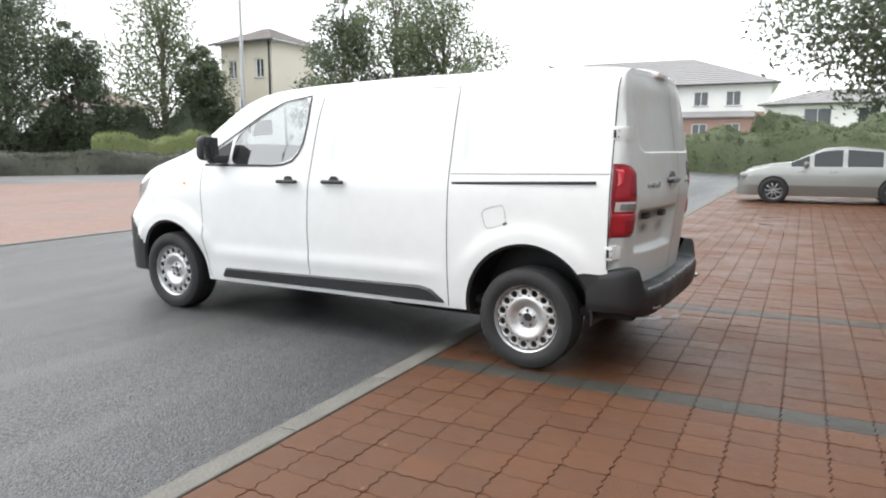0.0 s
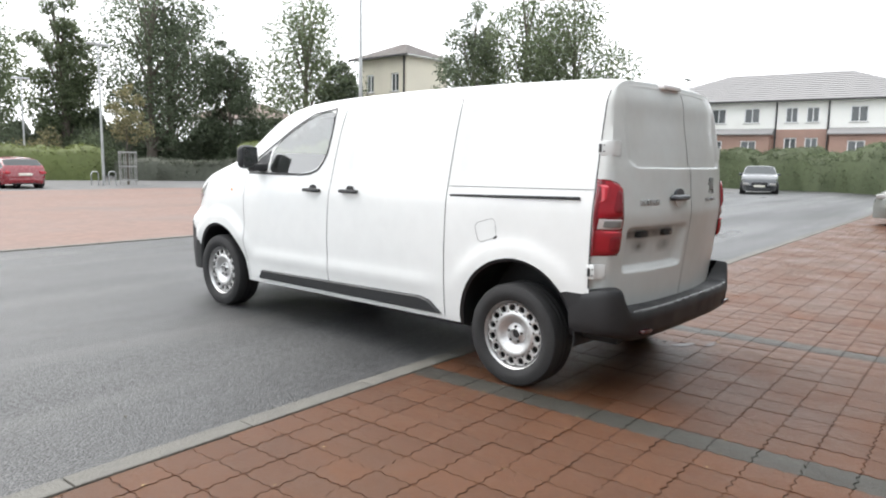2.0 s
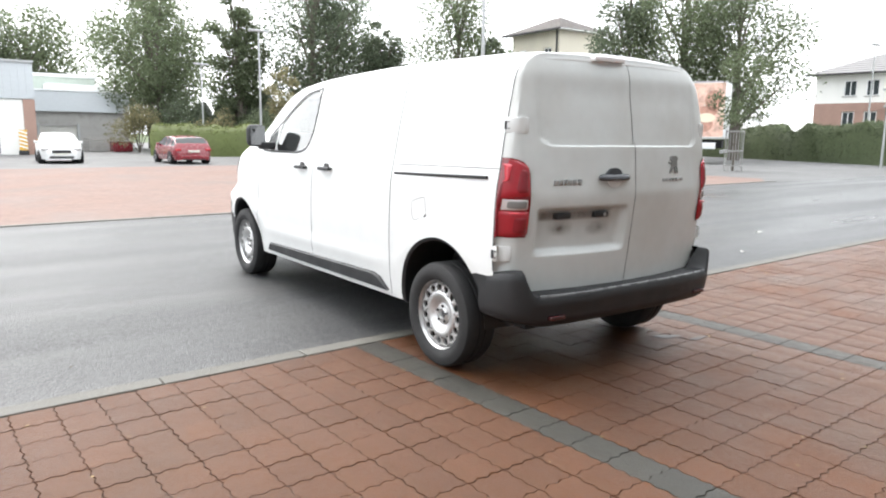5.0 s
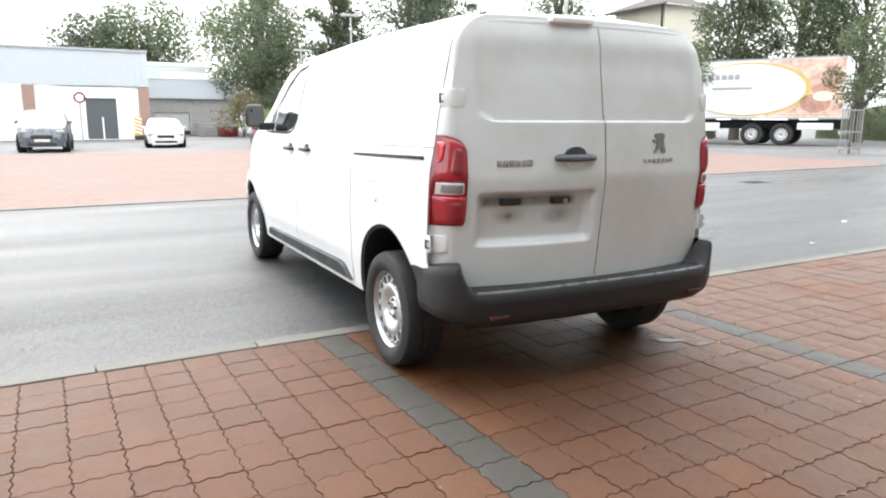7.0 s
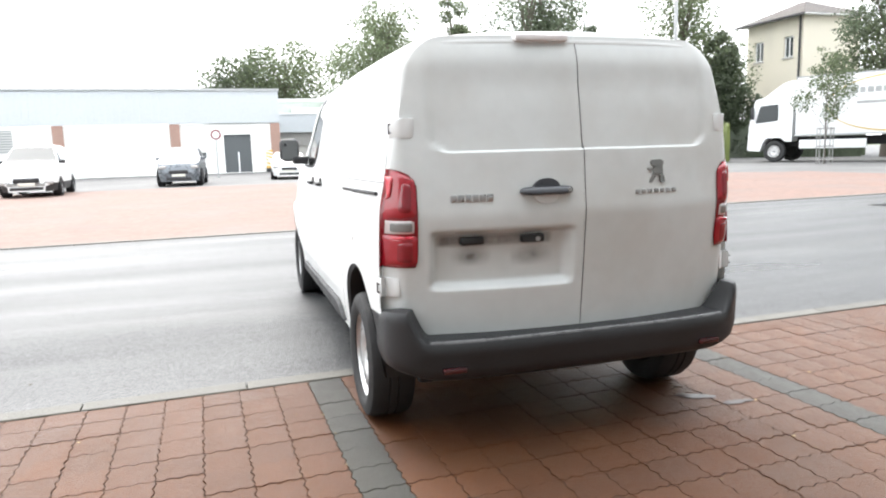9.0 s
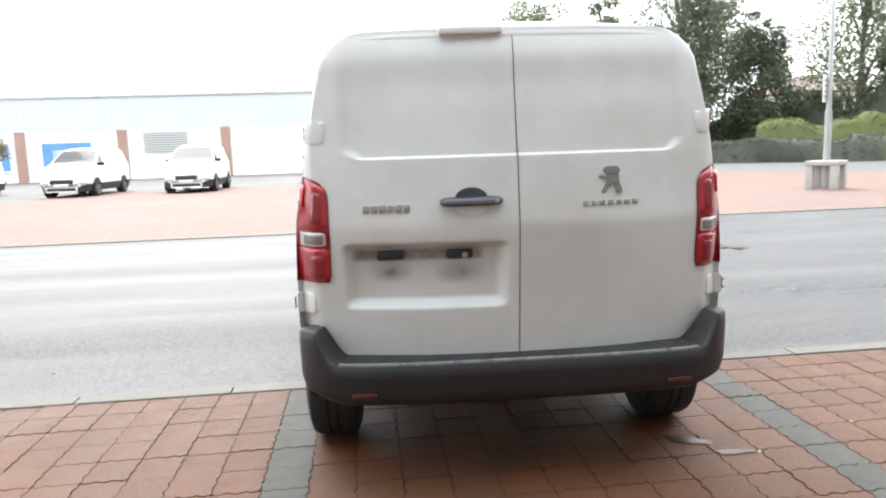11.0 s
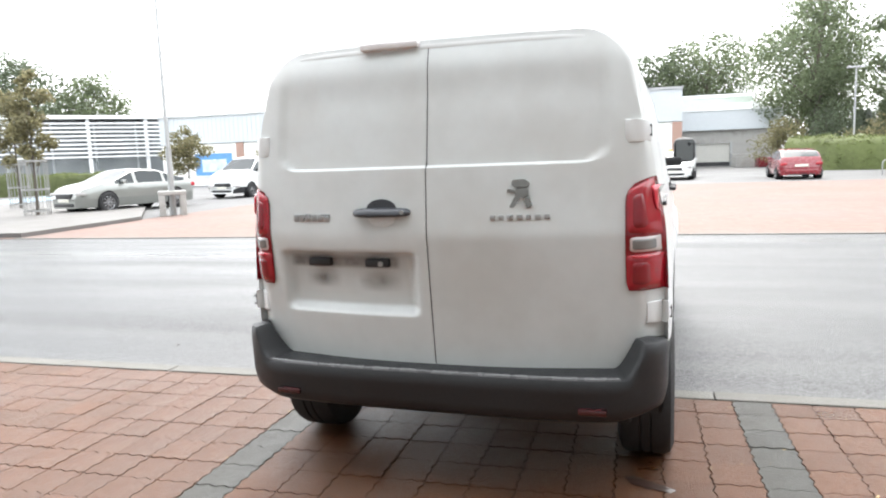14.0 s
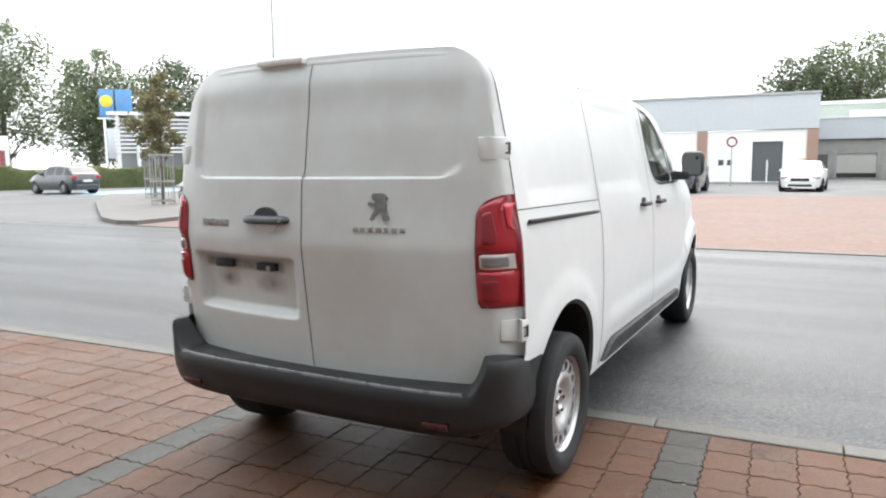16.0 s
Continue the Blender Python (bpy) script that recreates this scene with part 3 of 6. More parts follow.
def strip_on_side(name, line, width, s, mat=SEAL, off=0.0015, label=""):
    """A narrow band that follows the side along (u, w) points."""
    pts = []
    for (a, b), (c, d) in zip(line, line[1:]):
        n = max(1, int(math.hypot(c - a, d - b) / 0.04))
        pts += [(a + (c - a) * i / n, b + (d - b) * i / n) for i in range(n)]
    pts.append(line[-1])
    vs, fs = [], []
    for i, (u, w) in enumerate(pts):
        p, q = pts[max(0, i - 1)], pts[min(len(pts) - 1, i + 1)]
        dx, dy = q[0] - p[0], q[1] - p[1]
        l = math.hypot(dx, dy) or 1
        nx, ny = -dy / l * width / 2, dx / l * width / 2
        vs += [van_point(u + nx, w + ny, s, off), van_point(u - nx, w - ny, s, off)]
    for i in range(len(pts) - 1):
        fs.append((2 * i, 2 * i + 1, 2 * i + 3, 2 * i + 2))
    return link(name, vs, fs, mat, VAN, label)


def strip_on_rear(name, line, width, mat=SEAL, off=0.0015, label=""):
    pts = []
    for (a, b), (c, d) in zip(line, line[1:]):
        n = max(1, int(math.hypot(c - a, d - b) / 0.03))
        pts += [(a + (c - a) * i / n, b + (d - b) * i / n) for i in range(n)]
    pts.append(line[-1])
    vs, fs = [], []
    for i, (v, w) in enumerate(pts):
        p, q = pts[max(0, i - 1)], pts[min(len(pts) - 1, i + 1)]
        dx, dy = q[0] - p[0], q[1] - p[1]
        l = math.hypot(dx, dy) or 1
        nx, ny = -dy / l * width / 2, dx / l * width / 2
        for k in (1, -1):
            vs.append((van_rear(v + k * nx, w + k * ny) - off, v + k * nx, w + k * ny))
    for i in range(len(pts) - 1):
        fs.append((2 * i, 2 * i + 1, 2 * i + 3, 2 * i + 2))
    return link(name, vs, fs, mat, VAN, label)


def pane_on_side(name, poly, s, mat, off, label=""):
    c = (sum(p[0] for p in poly) / len(poly), sum(p[1] for p in poly) / len(poly))
    vs, fs, k = [], [], len(poly)
    for f in (1.0, 0.7, 0.4):
        vs += [van_point(c[0] + (u - c[0]) * f, c[1] + (w - c[1]) * f, s, off) for u, w in poly]
    vs.append(van_point(*c, s, off))
    for a in range(2):
        for i in range(k):
            j = (i + 1) % k
            fs.append((a * k + i, a * k + j, (a + 1) * k + j, (a + 1) * k + i))
    for i in range(k):
        fs.append((2 * k + i, 2 * k + (i + 1) % k, 3 * k))
    return link(name, vs, fs, mat, VAN, label)


def handle(name, u, w, s, parent):
    """Pull handle: a dark grip over a shallow cup."""
    bm = bmesh.new()
    v = van_half(u, w)
    box(bm, (u - 0.10, v + 0.012, w - 0.016), (u + 0.10, v + 0.042, w + 0.012), 0.012)
    box(bm, (u - 0.085, v - 0.01, w - 0.014), (u - 0.055, v + 0.03, w + 0.010), 0.006)
    box(bm, (u + 0.055, v - 0.01, w - 0.014), (u + 0.085, v + 0.03, w + 0.010), 0.006)
    prism(bm, rounded([(u - 0.045, w + 0.006), (u + 0.045, w + 0.006), (u + 0.03, w + 0.040), (u - 0.03, w + 0.040)], 0.02), v - 0.004, v + 0.006)
    if s < 0:
        bmesh.ops.transform(bm, matrix=Matrix.Diagonal((1, -1, 1, 1)), verts=bm.verts)
    return part(name, bm, BLACK_PLASTIC, parent, "dark grey pull handle")


def wheel_parts(parent, radius, width, rim_r, holes, m, label="", steel=True, spokes=0, rim_mat=None, tyre_mat=None):
    """A wheel under its vehicle: the tyre and the pierced rim, its outer face towards local +y."""
    hub = new("wheel")
    hub.empty_display_size = 0.1
    hub.parent = parent
    hub.matrix_local = m
    h = width / 2
    prof = [(rim_r - 0.004, -h * 0.85), (rim_r + 0.02, -h), (radius * 0.85, -h * 1.06), (radius * 0.965, -h * 0.92), (radius, -h * 0.7), (radius, -h * 0.25), (radius - 0.007, -h * 0.22), (radius - 0.007, -h * 0.16), (radius, -h * 0.13), (radius, h * 0.13), (radius - 0.007, h * 0.16), (radius - 0.007, h * 0.22), (radius, h * 0.25), (radius, h * 0.7), (radius * 0.965, h * 0.92), (radius * 0.85, h * 1.06), (rim_r + 0.02, h), (rim_r - 0.004, h * 0.85)]
    vs, fs = revolve(prof, 48)
    link("tyre", vs, fs, tyre_mat or RUBBER, hub, "black rubber tyre", angle=40)
    rm = rim_mat or STEEL
    o = h * 0.78
    if holes:
        a, b = rim_r * 0.65, rim_r * 0.895
        vs, fs = [], []
        n = 12
        for i in range(holes):
            t0, t1 = 2 * math.pi * i / holes, 2 * math.pi * (i + 1) / holes
            tm, rmid = (t0 + t1) / 2, (a + b) / 2
            edge = []
            for q in range(n):
                ang = 2 * math.pi * q / n
                cx, cy = math.cos(ang), math.sin(ang)
                k = 1 / max(abs(cx), abs(cy))
                edge.append((rmid + cx * k * (b - a) / 2, tm + cy * k * (t1 - t0) / 2))
            base = len(vs)
            for r, t in edge:
                vs.append((r * math.cos(t), o - 0.012, r * math.sin(t)))
            hr = (b - a) * 0.415
            ht = hr / rmid
            for q in range(n):
                ang = 2 * math.pi * q / n
                r, t = rmid + hr * math.cos(ang), tm + ht * math.sin(ang)
                vs.append((r * math.cos(t), o - 0.014, r * math.sin(t)))
            for q in range(n):
                ang = 2 * math.pi * q / n
                r, t = rmid + hr * math.cos(ang), tm + ht * math.sin(ang)
                vs.append((r * math.cos(t), o - 0.030, r * math.sin(t)))
            for q in range(n):
                p = (q + 1) % n
                fs.append((base + q, base + p, base + n + p, base + n + q))
                fs.append((base + n + q, base + n + p, base + 2 * n + p, base + 2 * n + q))
        link("rim_ring", vs, fs, rm, hub, "silver steel rim with round holes", angle=50)
        vs, fs = revolve([(b, o - 0.012), (rim_r * 0.905, o - 0.022), (rim_r * 0.915, o - 0.040), (rim_r * 0.93, o - 0.030), (rim_r * 0.94, o - 0.012), (rim_r * 0.955, o - 0.004), (rim_r * 1.0, o + 0.006), (rim_r + 0.006, o - 0.004), (rim_r + 0.004, o - 0.03)], 48)
        link("rim_edge", vs, fs, rm, hub, angle=50)
        vs, fs = revolve([(a, o - 0.012), (rim_r * 0.62, o - 0.007), (rim_r * 0.57, o - 0.005), (rim_r * 0.50, o - 0.010), (rim_r * 0.42, o - 0.021), (rim_r * 0.34, o - 0.034), (rim_r * 0.30, o - 0.036), (rim_r * 0.285, o - 0.030), (rim_r * 0.17, o - 0.026), (rim_r * 0.155, o - 0.022), (rim_r * 0.14, o - 0.028), (rim_r * 0.12, o - 0.042)], 40)
        link("rim_dish", vs, fs, rm, hub, angle=50)
        vs, fs = revolve([(rim_r * 0.12, o - 0.042), (rim_r * 0.06, o - 0.038), (0.001, o - 0.038)], 24)
        link("hub_cap", vs, fs, BLACK_PLASTIC, hub, "dark hub centre")
        for i in range(5):
            t = 2 * math.pi * (i + 0.3) / 5
            c = (rim_r * 0.225 * math.cos(t), o - 0.038, rim_r * 0.225 * math.sin(t))
            bar("wheel_bolt", c, (c[0], o - 0.018, c[2]), 0.009, DARK_METAL, hub, sides=6)
    elif spokes:
        bm = bmesh.new()
        for i in range(spokes):
            t = 2 * math.pi * i / spokes
            q = Matrix.Rotation(t, 4, "Y")
            box(bm, (rim_r * 0.12, o - 0.03, -rim_r * 0.10), (rim_r * 0.97, o - 0.004, rim_r * 0.10), 0.008, q)
        part("spokes", bm, rm, hub)
        vs, fs = revolve([(rim_r * 0.88, o - 0.05), (rim_r * 0.92, o - 0.01), (rim_r * 1.0, o + 0.003), (rim_r + 0.004, o - 0.03)], 40)
        link("rim_edge", vs, fs, rm, hub, angle=50)
        vs, fs = revolve([(rim_r * 0.26, o - 0.03), (rim_r * 0.24, o + 0.004), (0.001, o + 0.008)], 20)
        link("hub_cap", vs, fs, rm, hub)
    vs, fs = revolve([(rim_r * 0.97, o - 0.06), (rim_r * 0.5, o - 0.075), (0.001, o - 0.08)], 32)
    link("brake_disc", vs, fs, DARK_METAL, hub, "dark shadowed brake drum")
    return hub


van_side(1)
van_side(-1)
van_roof_and_nose()
van_rear_doors()
for s in (1, -1):
    pane_on_side("side_window", SIDE_WINDOW, s, WINDOW, -0.004, "clear side window")
    pane_on_side("quarter_light", QUARTER_LIGHT, s, BLACK_PLASTIC, -0.002, "black corner panel at the mirror")
    strip_on_side("window_trim", [(2.93, 1.303), (2.64, 1.301), (2.16, 1.301), (2.05, 1.312), (1.965, 1.340), (1.905, 1.40), (1.866, 1.48), (1.842, 1.62), (1.832, 1.82)], 0.018, s, BLACK_PLASTIC, 0.003)
    strip_on_side("window_trim", [(1.832, 1.832), (2.09, 1.797), (2.36, 1.678), (2.62, 1.543), (2.84, 1.425)], 0.016, s, BLACK_PLASTIC, 0.003)
    strip_on_side("door_gap", [(2.955, 1.29), (2.945, 1.10), (2.915, 0.80), (2.86, 0.36)], 0.005, s)
    strip_on_side("door_gap", [(1.70, 1.845), (1.74, 1.65), (1.772, 1.35), (1.79, 1.15), (1.795, 0.80), (1.785, 0.60), (1.785, 0.36)], 0.006, s)
    strip_on_side("door_gap", [(0.55, 1.845), (0.566, 1.55), (0.58, 1.25), (0.58, 0.8), (0.575, 0.36)], 0.006, s)
    strip_on_side("door_gap", [(0.55, 1.845), (1.0, 1.852), (1.70, 1.845)], 0.005, s)
    # the crease's shade, drawn as a thin dark strip
    strip_on_side("crease_shade", [(0.565, 1.262), (SEAM + 0.012, 1.275)], 0.004, s)
    bm = bmesh.new()
    v = van_half(0.1, 1.20)
    box(bm, (-0.440, s * v - 0.008, 1.192), (0.555, s * v + 0.008, 1.210), 0.004)
    for q in bm.verts:
        q.co.z += 0.022 * (0.555 - q.co.x)
    part("door_rail", bm, BLACK_PLASTIC, VAN, "black sliding door rail")
    strip_on_side("door_gap", [(SEAM + 0.002, 1.855), (SEAM + 0.004, 1.2), (SEAM + 0.004, 0.70)], 0.008, s)
    handle("door_handle", 1.985, 1.185, s, VAN)
    handle("door_handle", 1.545, 1.190, s, VAN)
    # rubbing strip along the sill, ends slanted
    poly = rounded([(2.72, 0.378), (2.67, 0.456), (0.80, 0.482), (0.71, 0.462), (0.60, 0.376)], 0.02)
    c = (1.65, 0.422)
    vs, k = [], len(poly)
    for f, off in ((1.0, -0.002), (1.0, 0.014), (0.985, 0.026)):
        for u, w in poly:
            ww = c[1] + (w - c[1]) * (1.0 if off < 0.02 else 0.8)
            vs.append(van_point(c[0] + (u - c[0]) * f, ww, s, off))
    fs = [(a * k + i, a * k + (i + 1) % k, (a + 1) * k + (i + 1) % k, (a + 1) * k + i) for a in range(2) for i in range(k)]
    fs.append(tuple(2 * k + i for i in range(k)))
    link("rubbing_strip", vs, fs, BLACK_PLASTIC, VAN, "black plastic rubbing strip")
    # arch liners
    for hub in (0.0, WHEELBASE):
        vs, fs = [], []
        for i in range(25):
            a = radians(-8 + 196 * i / 24)
            u, w = hub + ARCH_R * math.cos(a), ARCH_W + ARCH_R * math.sin(a)
            ww = max(w, 0.345)
            vs += [van_point(u, ww, s, 0.003), (u, s * 0.55, w)]
            ru, rw = hub + (ARCH_R - 0.02) * math.cos(a), ARCH_W + (ARCH_R - 0.02) * math.sin(a)
            vs.append((ru, s * (van_half(u, ww) - 0.012), rw))
        for i in range(24):
            fs.append((3 * i, 3 * i + 2, 3 * i + 5, 3 * i + 3))
            fs.append((3 * i + 2, 3 * i + 1, 3 * i + 4, 3 * i + 5))
        fs.append(tuple(3 * i + 1 for i in range(25)))
        link("wheel_arch", vs, fs, BLACK_PLASTIC, VAN, "dark wheel arch liner")
    lift = {0.0: 0.0, WHEELBASE: FRONT_LIFT}
    for hub in (0.0, WHEELBASE):
        wheel_parts(VAN, TYRE_R, 0.232, 0.226, 15, pose(hub, s * (0.842 if hub == 0.0 else 0.872), TYRE_R + lift[hub], 0, 0, 0 if s > 0 else 180))
    # door mirrors
    bm = bmesh.new()
    v = van_half(2.70, 1.33)
    box(bm, (2.66, s * v - 0.02 if s > 0 else s * v - 0.13, 1.315), (2.78, s * v + 0.13 if s > 0 else s * v + 0.02, 1.385), 0.02)
    box(bm, (2.69, s * (v + 0.15) - 0.085, 1.340), (2.795, s * (v + 0.15) + 0.085, 1.54), 0.052, segments=5)
    part("door_mirror", bm, BLACK_PLASTIC, VAN, "black door mirror housing")
    boxed("mirror_glass", (-0.003, -0.066, -0.084), (0.003, 0.066, 0.084), MIRROR, VAN, "mirror glass", m=pose(2.687, s * (v + 0.15), 1.440, 0, 4, -s * 7))
    # rear lamp clusters wrapped round the corners
    def cluster(name, lo, hi, vi, vo, off, mat, label, crown=0.0):
        """A bowed lens patch; crown is how far its top edge falls towards the inner side."""
        vs, fs, nv, nw = [], [], 14, 16
        for i in range(nw + 1):
            f = i / nw
            edge = van_half(SEAM, lo + (hi - lo) * f) - 0.012
            start = vi + 0.012 * abs(2 * f - 1) ** 10 + 0.8 * crown * max(0.0, (f - 0.86) / 0.14) ** 2
            for j in range(nv + 1):
                g = j / nv
                w = lo + (hi - crown * (1 - g) ** 1.3 - lo) * f
                v = start + (edge - start + vo) * g
                bow = max(0.0, 1 - abs(2 * f - 1) ** 7) * max(0.12, 1 - abs(2 * g - 1) ** (6 if g < 0.5 else 2.6))
                vs.append((van_rear(v, w) - off * (0.25 + 0.75 * bow), s * v, w))
            if vo == 0.0:
                w = lo + (hi - lo) * f
                vs.append((SEAM - 0.014, s * (edge + 0.013), w))
                vs.append((SEAM - 0.004, s * (van_half(SEAM, w) + 0.003), w))
        k = nv + (3 if vo == 0.0 else 1)
        for i in range(nw):
            for j in range(k - 1):
                fs.append((i * k + j, i * k + j + 1, (i + 1) * k + j + 1, (i + 1) * k + j))
        return link(name, vs, fs, mat, LAMP, label, angle=60)
    LAMP = new("tail_light")
    LAMP.parent = VAN
    cluster("lamp_body", 0.893, 1.338, 0.778, 0.0, 0.010, DEEP_RED, "deep red lamp body", 0.026)
    cluster("upper_lens", 1.116, 1.330, 0.786, 0.002, 0.020, RED_LENS, "bowed red upper lens", 0.026)
    cluster("upper_core", 1.136, 1.290, 0.802, -0.034, 0.026, CORE_RED, "duller red block inside the upper lens", 0.012)
    cluster("clear_rim", 1.046, 1.112, 0.790, -0.006, 0.015, LENS_RIM, "pale rim round the clear lens")
    cluster("clear_lens", 1.054, 1.104, 0.798, -0.014, 0.019, LAMP_CLEAR, "clear reversing lens over a dark bowl")
    cluster("lower_lens", 0.900, 1.042, 0.782, 0.004, 0.025, RED_LENS, "bowed red lower lens")
    cluster("lower_core", 0.912, 1.020, 0.796, -0.032, 0.030, CORE_RED, "duller red block inside the lower lens")
    # glints on the two red lenses, painted as strips of brighter red
    cluster("upper_glint", 1.205, 1.305, 0.900, -0.012, 0.0245, GLINT_RED, "upright glint on the upper lens, painted bright red")
    cluster("lower_glint", 1.024, 1.037, 0.800, -0.022, 0.031, GLINT_RED, "level glint on the lower lens, painted bright red")
    # hinges
    for w in (0.80, 1.515):
        bm = bmesh.new()
        e = van_half(SEAM, w)
        inner = [(van_rear(e - 0.084 + 0.012 * i, w) + 0.004, e - 0.084 + 0.012 * i) for i in range(6)] + [(SEAM - 0.014, e - 0.002), (SEAM + 0.020, e - 0.002)]
        outer = []
        for i, p in enumerate(inner):
            q, r = inner[max(0, i - 1)], inner[min(len(inner) - 1, i + 1)]
            d = Vector((r[0] - q[0], r[1] - q[1])).normalized()
            k = 0.007 if i in (0, len(inner) - 1) else 0.0135
            outer.append((p[0] - d.y * k, p[1] + d.x * k))
        prism(bm, [(p[0], s * p[1]) for p in inner + outer[::-1]], w - 0.043, w + 0.043, 2)
        bmesh.ops.bevel(bm, geom=[g for g in bm.edges if abs(g.verts[0].co.z - g.verts[1].co.z) < 1e-6], offset=0.004, segments=2, affect="EDGES", profile=0.5)
        part("door_hinge", bm, WHITE_PAINT, VAN, "white painted door hinge plate", angle=50)
        boxed("hinge_slot", (SEAM - 0.010, s * (e + 0.0120) - 0.002, w - 0.024), (SEAM + 0.006, s * (e + 0.0120) + 0.002, w + 0.024), BLACK_PLASTIC, VAN)
        for z in (-0.018, 0.018):
            bar("hinge_pin", (SEAM - 0.024, s * (e + 0.006), w + z), (SEAM - 0.024, s * (e + 0.0130), w + z), 0.004, DARK_METAL, VAN, sides=8)
# middle gap and door edges at the rear
strip_on_rear("door_gap", [(0.0, 0.58), (0.0, 1.885)], 0.0038)
# fuel flap outline on the left
flap = rounded([(0.325, 1.028), (0.165, 1.072), (0.142, 0.948), (0.288, 0.902)], 0.04)
strip_on_side("fuel_flap", flap + flap[:1], 0.0026, 1)
strip_on_side("fuel_catch", [(0.136, 0.955), (0.162, 0.940)], 0.014, 1, BLACK_PLASTIC, 0.004)
for s in (1, -1):
    pane_on_side("headlight", rounded([(3.62, 1.215), (3.96, 1.11), (4.08, 0.99), (3.99, 0.945), (3.76, 1.06)], 0.03), s, CLEAR_LENS, 0.006, "clear headlight lens")
strip_on_side("side_marker", [(3.13, 1.145), (3.16, 1.145)], 0.02, 1, AMBER, 0.006, "small amber side repeater")
# rear handle: a flat grip across a round finger hollow, dark above and pale below
y0, w0 = 0.195, 1.222
u0 = van_rear(y0, w0)


def half_disc(rx, rz, w, up):
    return [(y0 + rx * math.cos(t), w + up * rz * math.sin(t)) for t in [math.pi * i / 14 for i in range(15)]]


# raised grey half disc: the hollow's shade is put into its colour
bm = bmesh.new()
prism(bm, half_disc(0.066, 0.044, w0 + 0.012, 1), u0 - 0.010, u0 + 0.01, 0)
part("hollow_shade", bm, HANDLE_GREY, VAN, "grey half disc painted as the shaded finger hollow above the rear handle", angle=30)
bm = bmesh.new()
prism(bm, half_disc(0.062, 0.045, w0 - 0.014, -1)[::-1], u0 - 0.010, u0 + 0.01, 0)
part("handle_cup", bm, STEEL_WHITE, VAN, "pale cup under the rear handle", angle=30)
vs, fs = [], []
for i in range(25):
    t = -1 + 2 * i / 24
    e = math.sqrt(max(0.0, 1 - abs(t) ** 5))
    y, hh, d = y0 + 0.128 * t, 0.006 + 0.014 * e, 0.012 + 0.030 * e
    for f, g in ((-1.0, 0.0), (-0.9, 0.75), (-0.35, 1.0), (0.35, 0.92), (0.9, 0.6), (1.0, 0.0)):
        vs.append((u0 - d * g, y, w0 + hh * f))
fs = [(6 * i + j, 6 * i + j + 1, 6 * i + j + 7, 6 * i + j + 6) for i in range(24) for j in range(5)]
fs += [tuple(range(6)), tuple(range(144, 150))[::-1]]
link("rear_handle", vs, fs, HANDLE_GREY, VAN, "dark grey rear door handle", angle=45)
bar("lock_barrel", (u0 - 0.038, y0 - 0.100, w0 + 0.002), (u0 - 0.026, y0 - 0.100, w0 + 0.002), 0.009, GALVANISED, VAN, "small round lock barrel", sides=12)
# plate lamps and the latch camera in the recess
for yy, nm in ((0.53, "plate_lamp"), (0.245, "plate_lamp")):
    uu = van_rear(yy, 1.0)
    boxed(nm, (uu - 0.030, yy - 0.055, 0.985), (uu + 0.02, yy + 0.055, 1.022), BLACK_PLASTIC, VAN, "black plate lamp housing", 0.008)
uu = van_rear(0.245, 1.0)
bar("latch_button", (uu - 0.034, 0.225, 1.0), (uu - 0.028, 0.225, 1.0), 0.012, CLEAR_LENS, VAN, "small pale round button")


def badge_bars(widths, v_left, w, height, gap):
    """Maker's and model lettering as plain bars."""
    row = new("name_badge")
    row.parent = VAN
    row["label"] = "dark chrome name badge bars"
    x = v_left
    for k in widths:
        u = van_rear(x - k / 2, w)
        boxed("badge_bar", (u - 0.006, x - k, w - height / 2), (u + 0.002, x, w + height / 2), BADGE, row, "", 0.002)
        x -= k + gap


badge_bars([0.026, 0.028, 0.026, 0.026, 0.026, 0.028], 0.635, 1.200, 0.032, 0.006)
badge_bars([0.022, 0.020, 0.024, 0.024, 0.020, 0.024, 0.022], -0.265, 1.196, 0.020, 0.013)
# emblem: a plain upright shape of arms, body and legs
bm = bmesh.new()
cx, cw = -0.385, 1.287
ue = van_rear(cx, cw)
for poly in ([(0.030, 0.055), (-0.020, 0.058), (-0.040, 0.040), (-0.025, 0.022), (0.012, 0.020), (0.034, 0.036)], [(0.018, 0.026), (-0.030, 0.028), (-0.034, -0.006), (-0.012, -0.018), (0.020, -0.008)], [(0.050, 0.022), (0.016, 0.014), (0.018, 0.002), (0.052, 0.008)], [(0.018, -0.004), (-0.004, -0.010), (0.028, -0.056), (0.046, -0.052)], [(-0.010, -0.008), (-0.032, -0.004), (-0.048, -0.050), (-0.022, -0.056)]):
    prism(bm, rounded([(cx + a, cw + b) for a, b in poly], 0.008, 2), ue - 0.009, ue + 0.003, 0)
part("emblem", bm, EMBLEM, VAN, "dark chrome emblem shape")
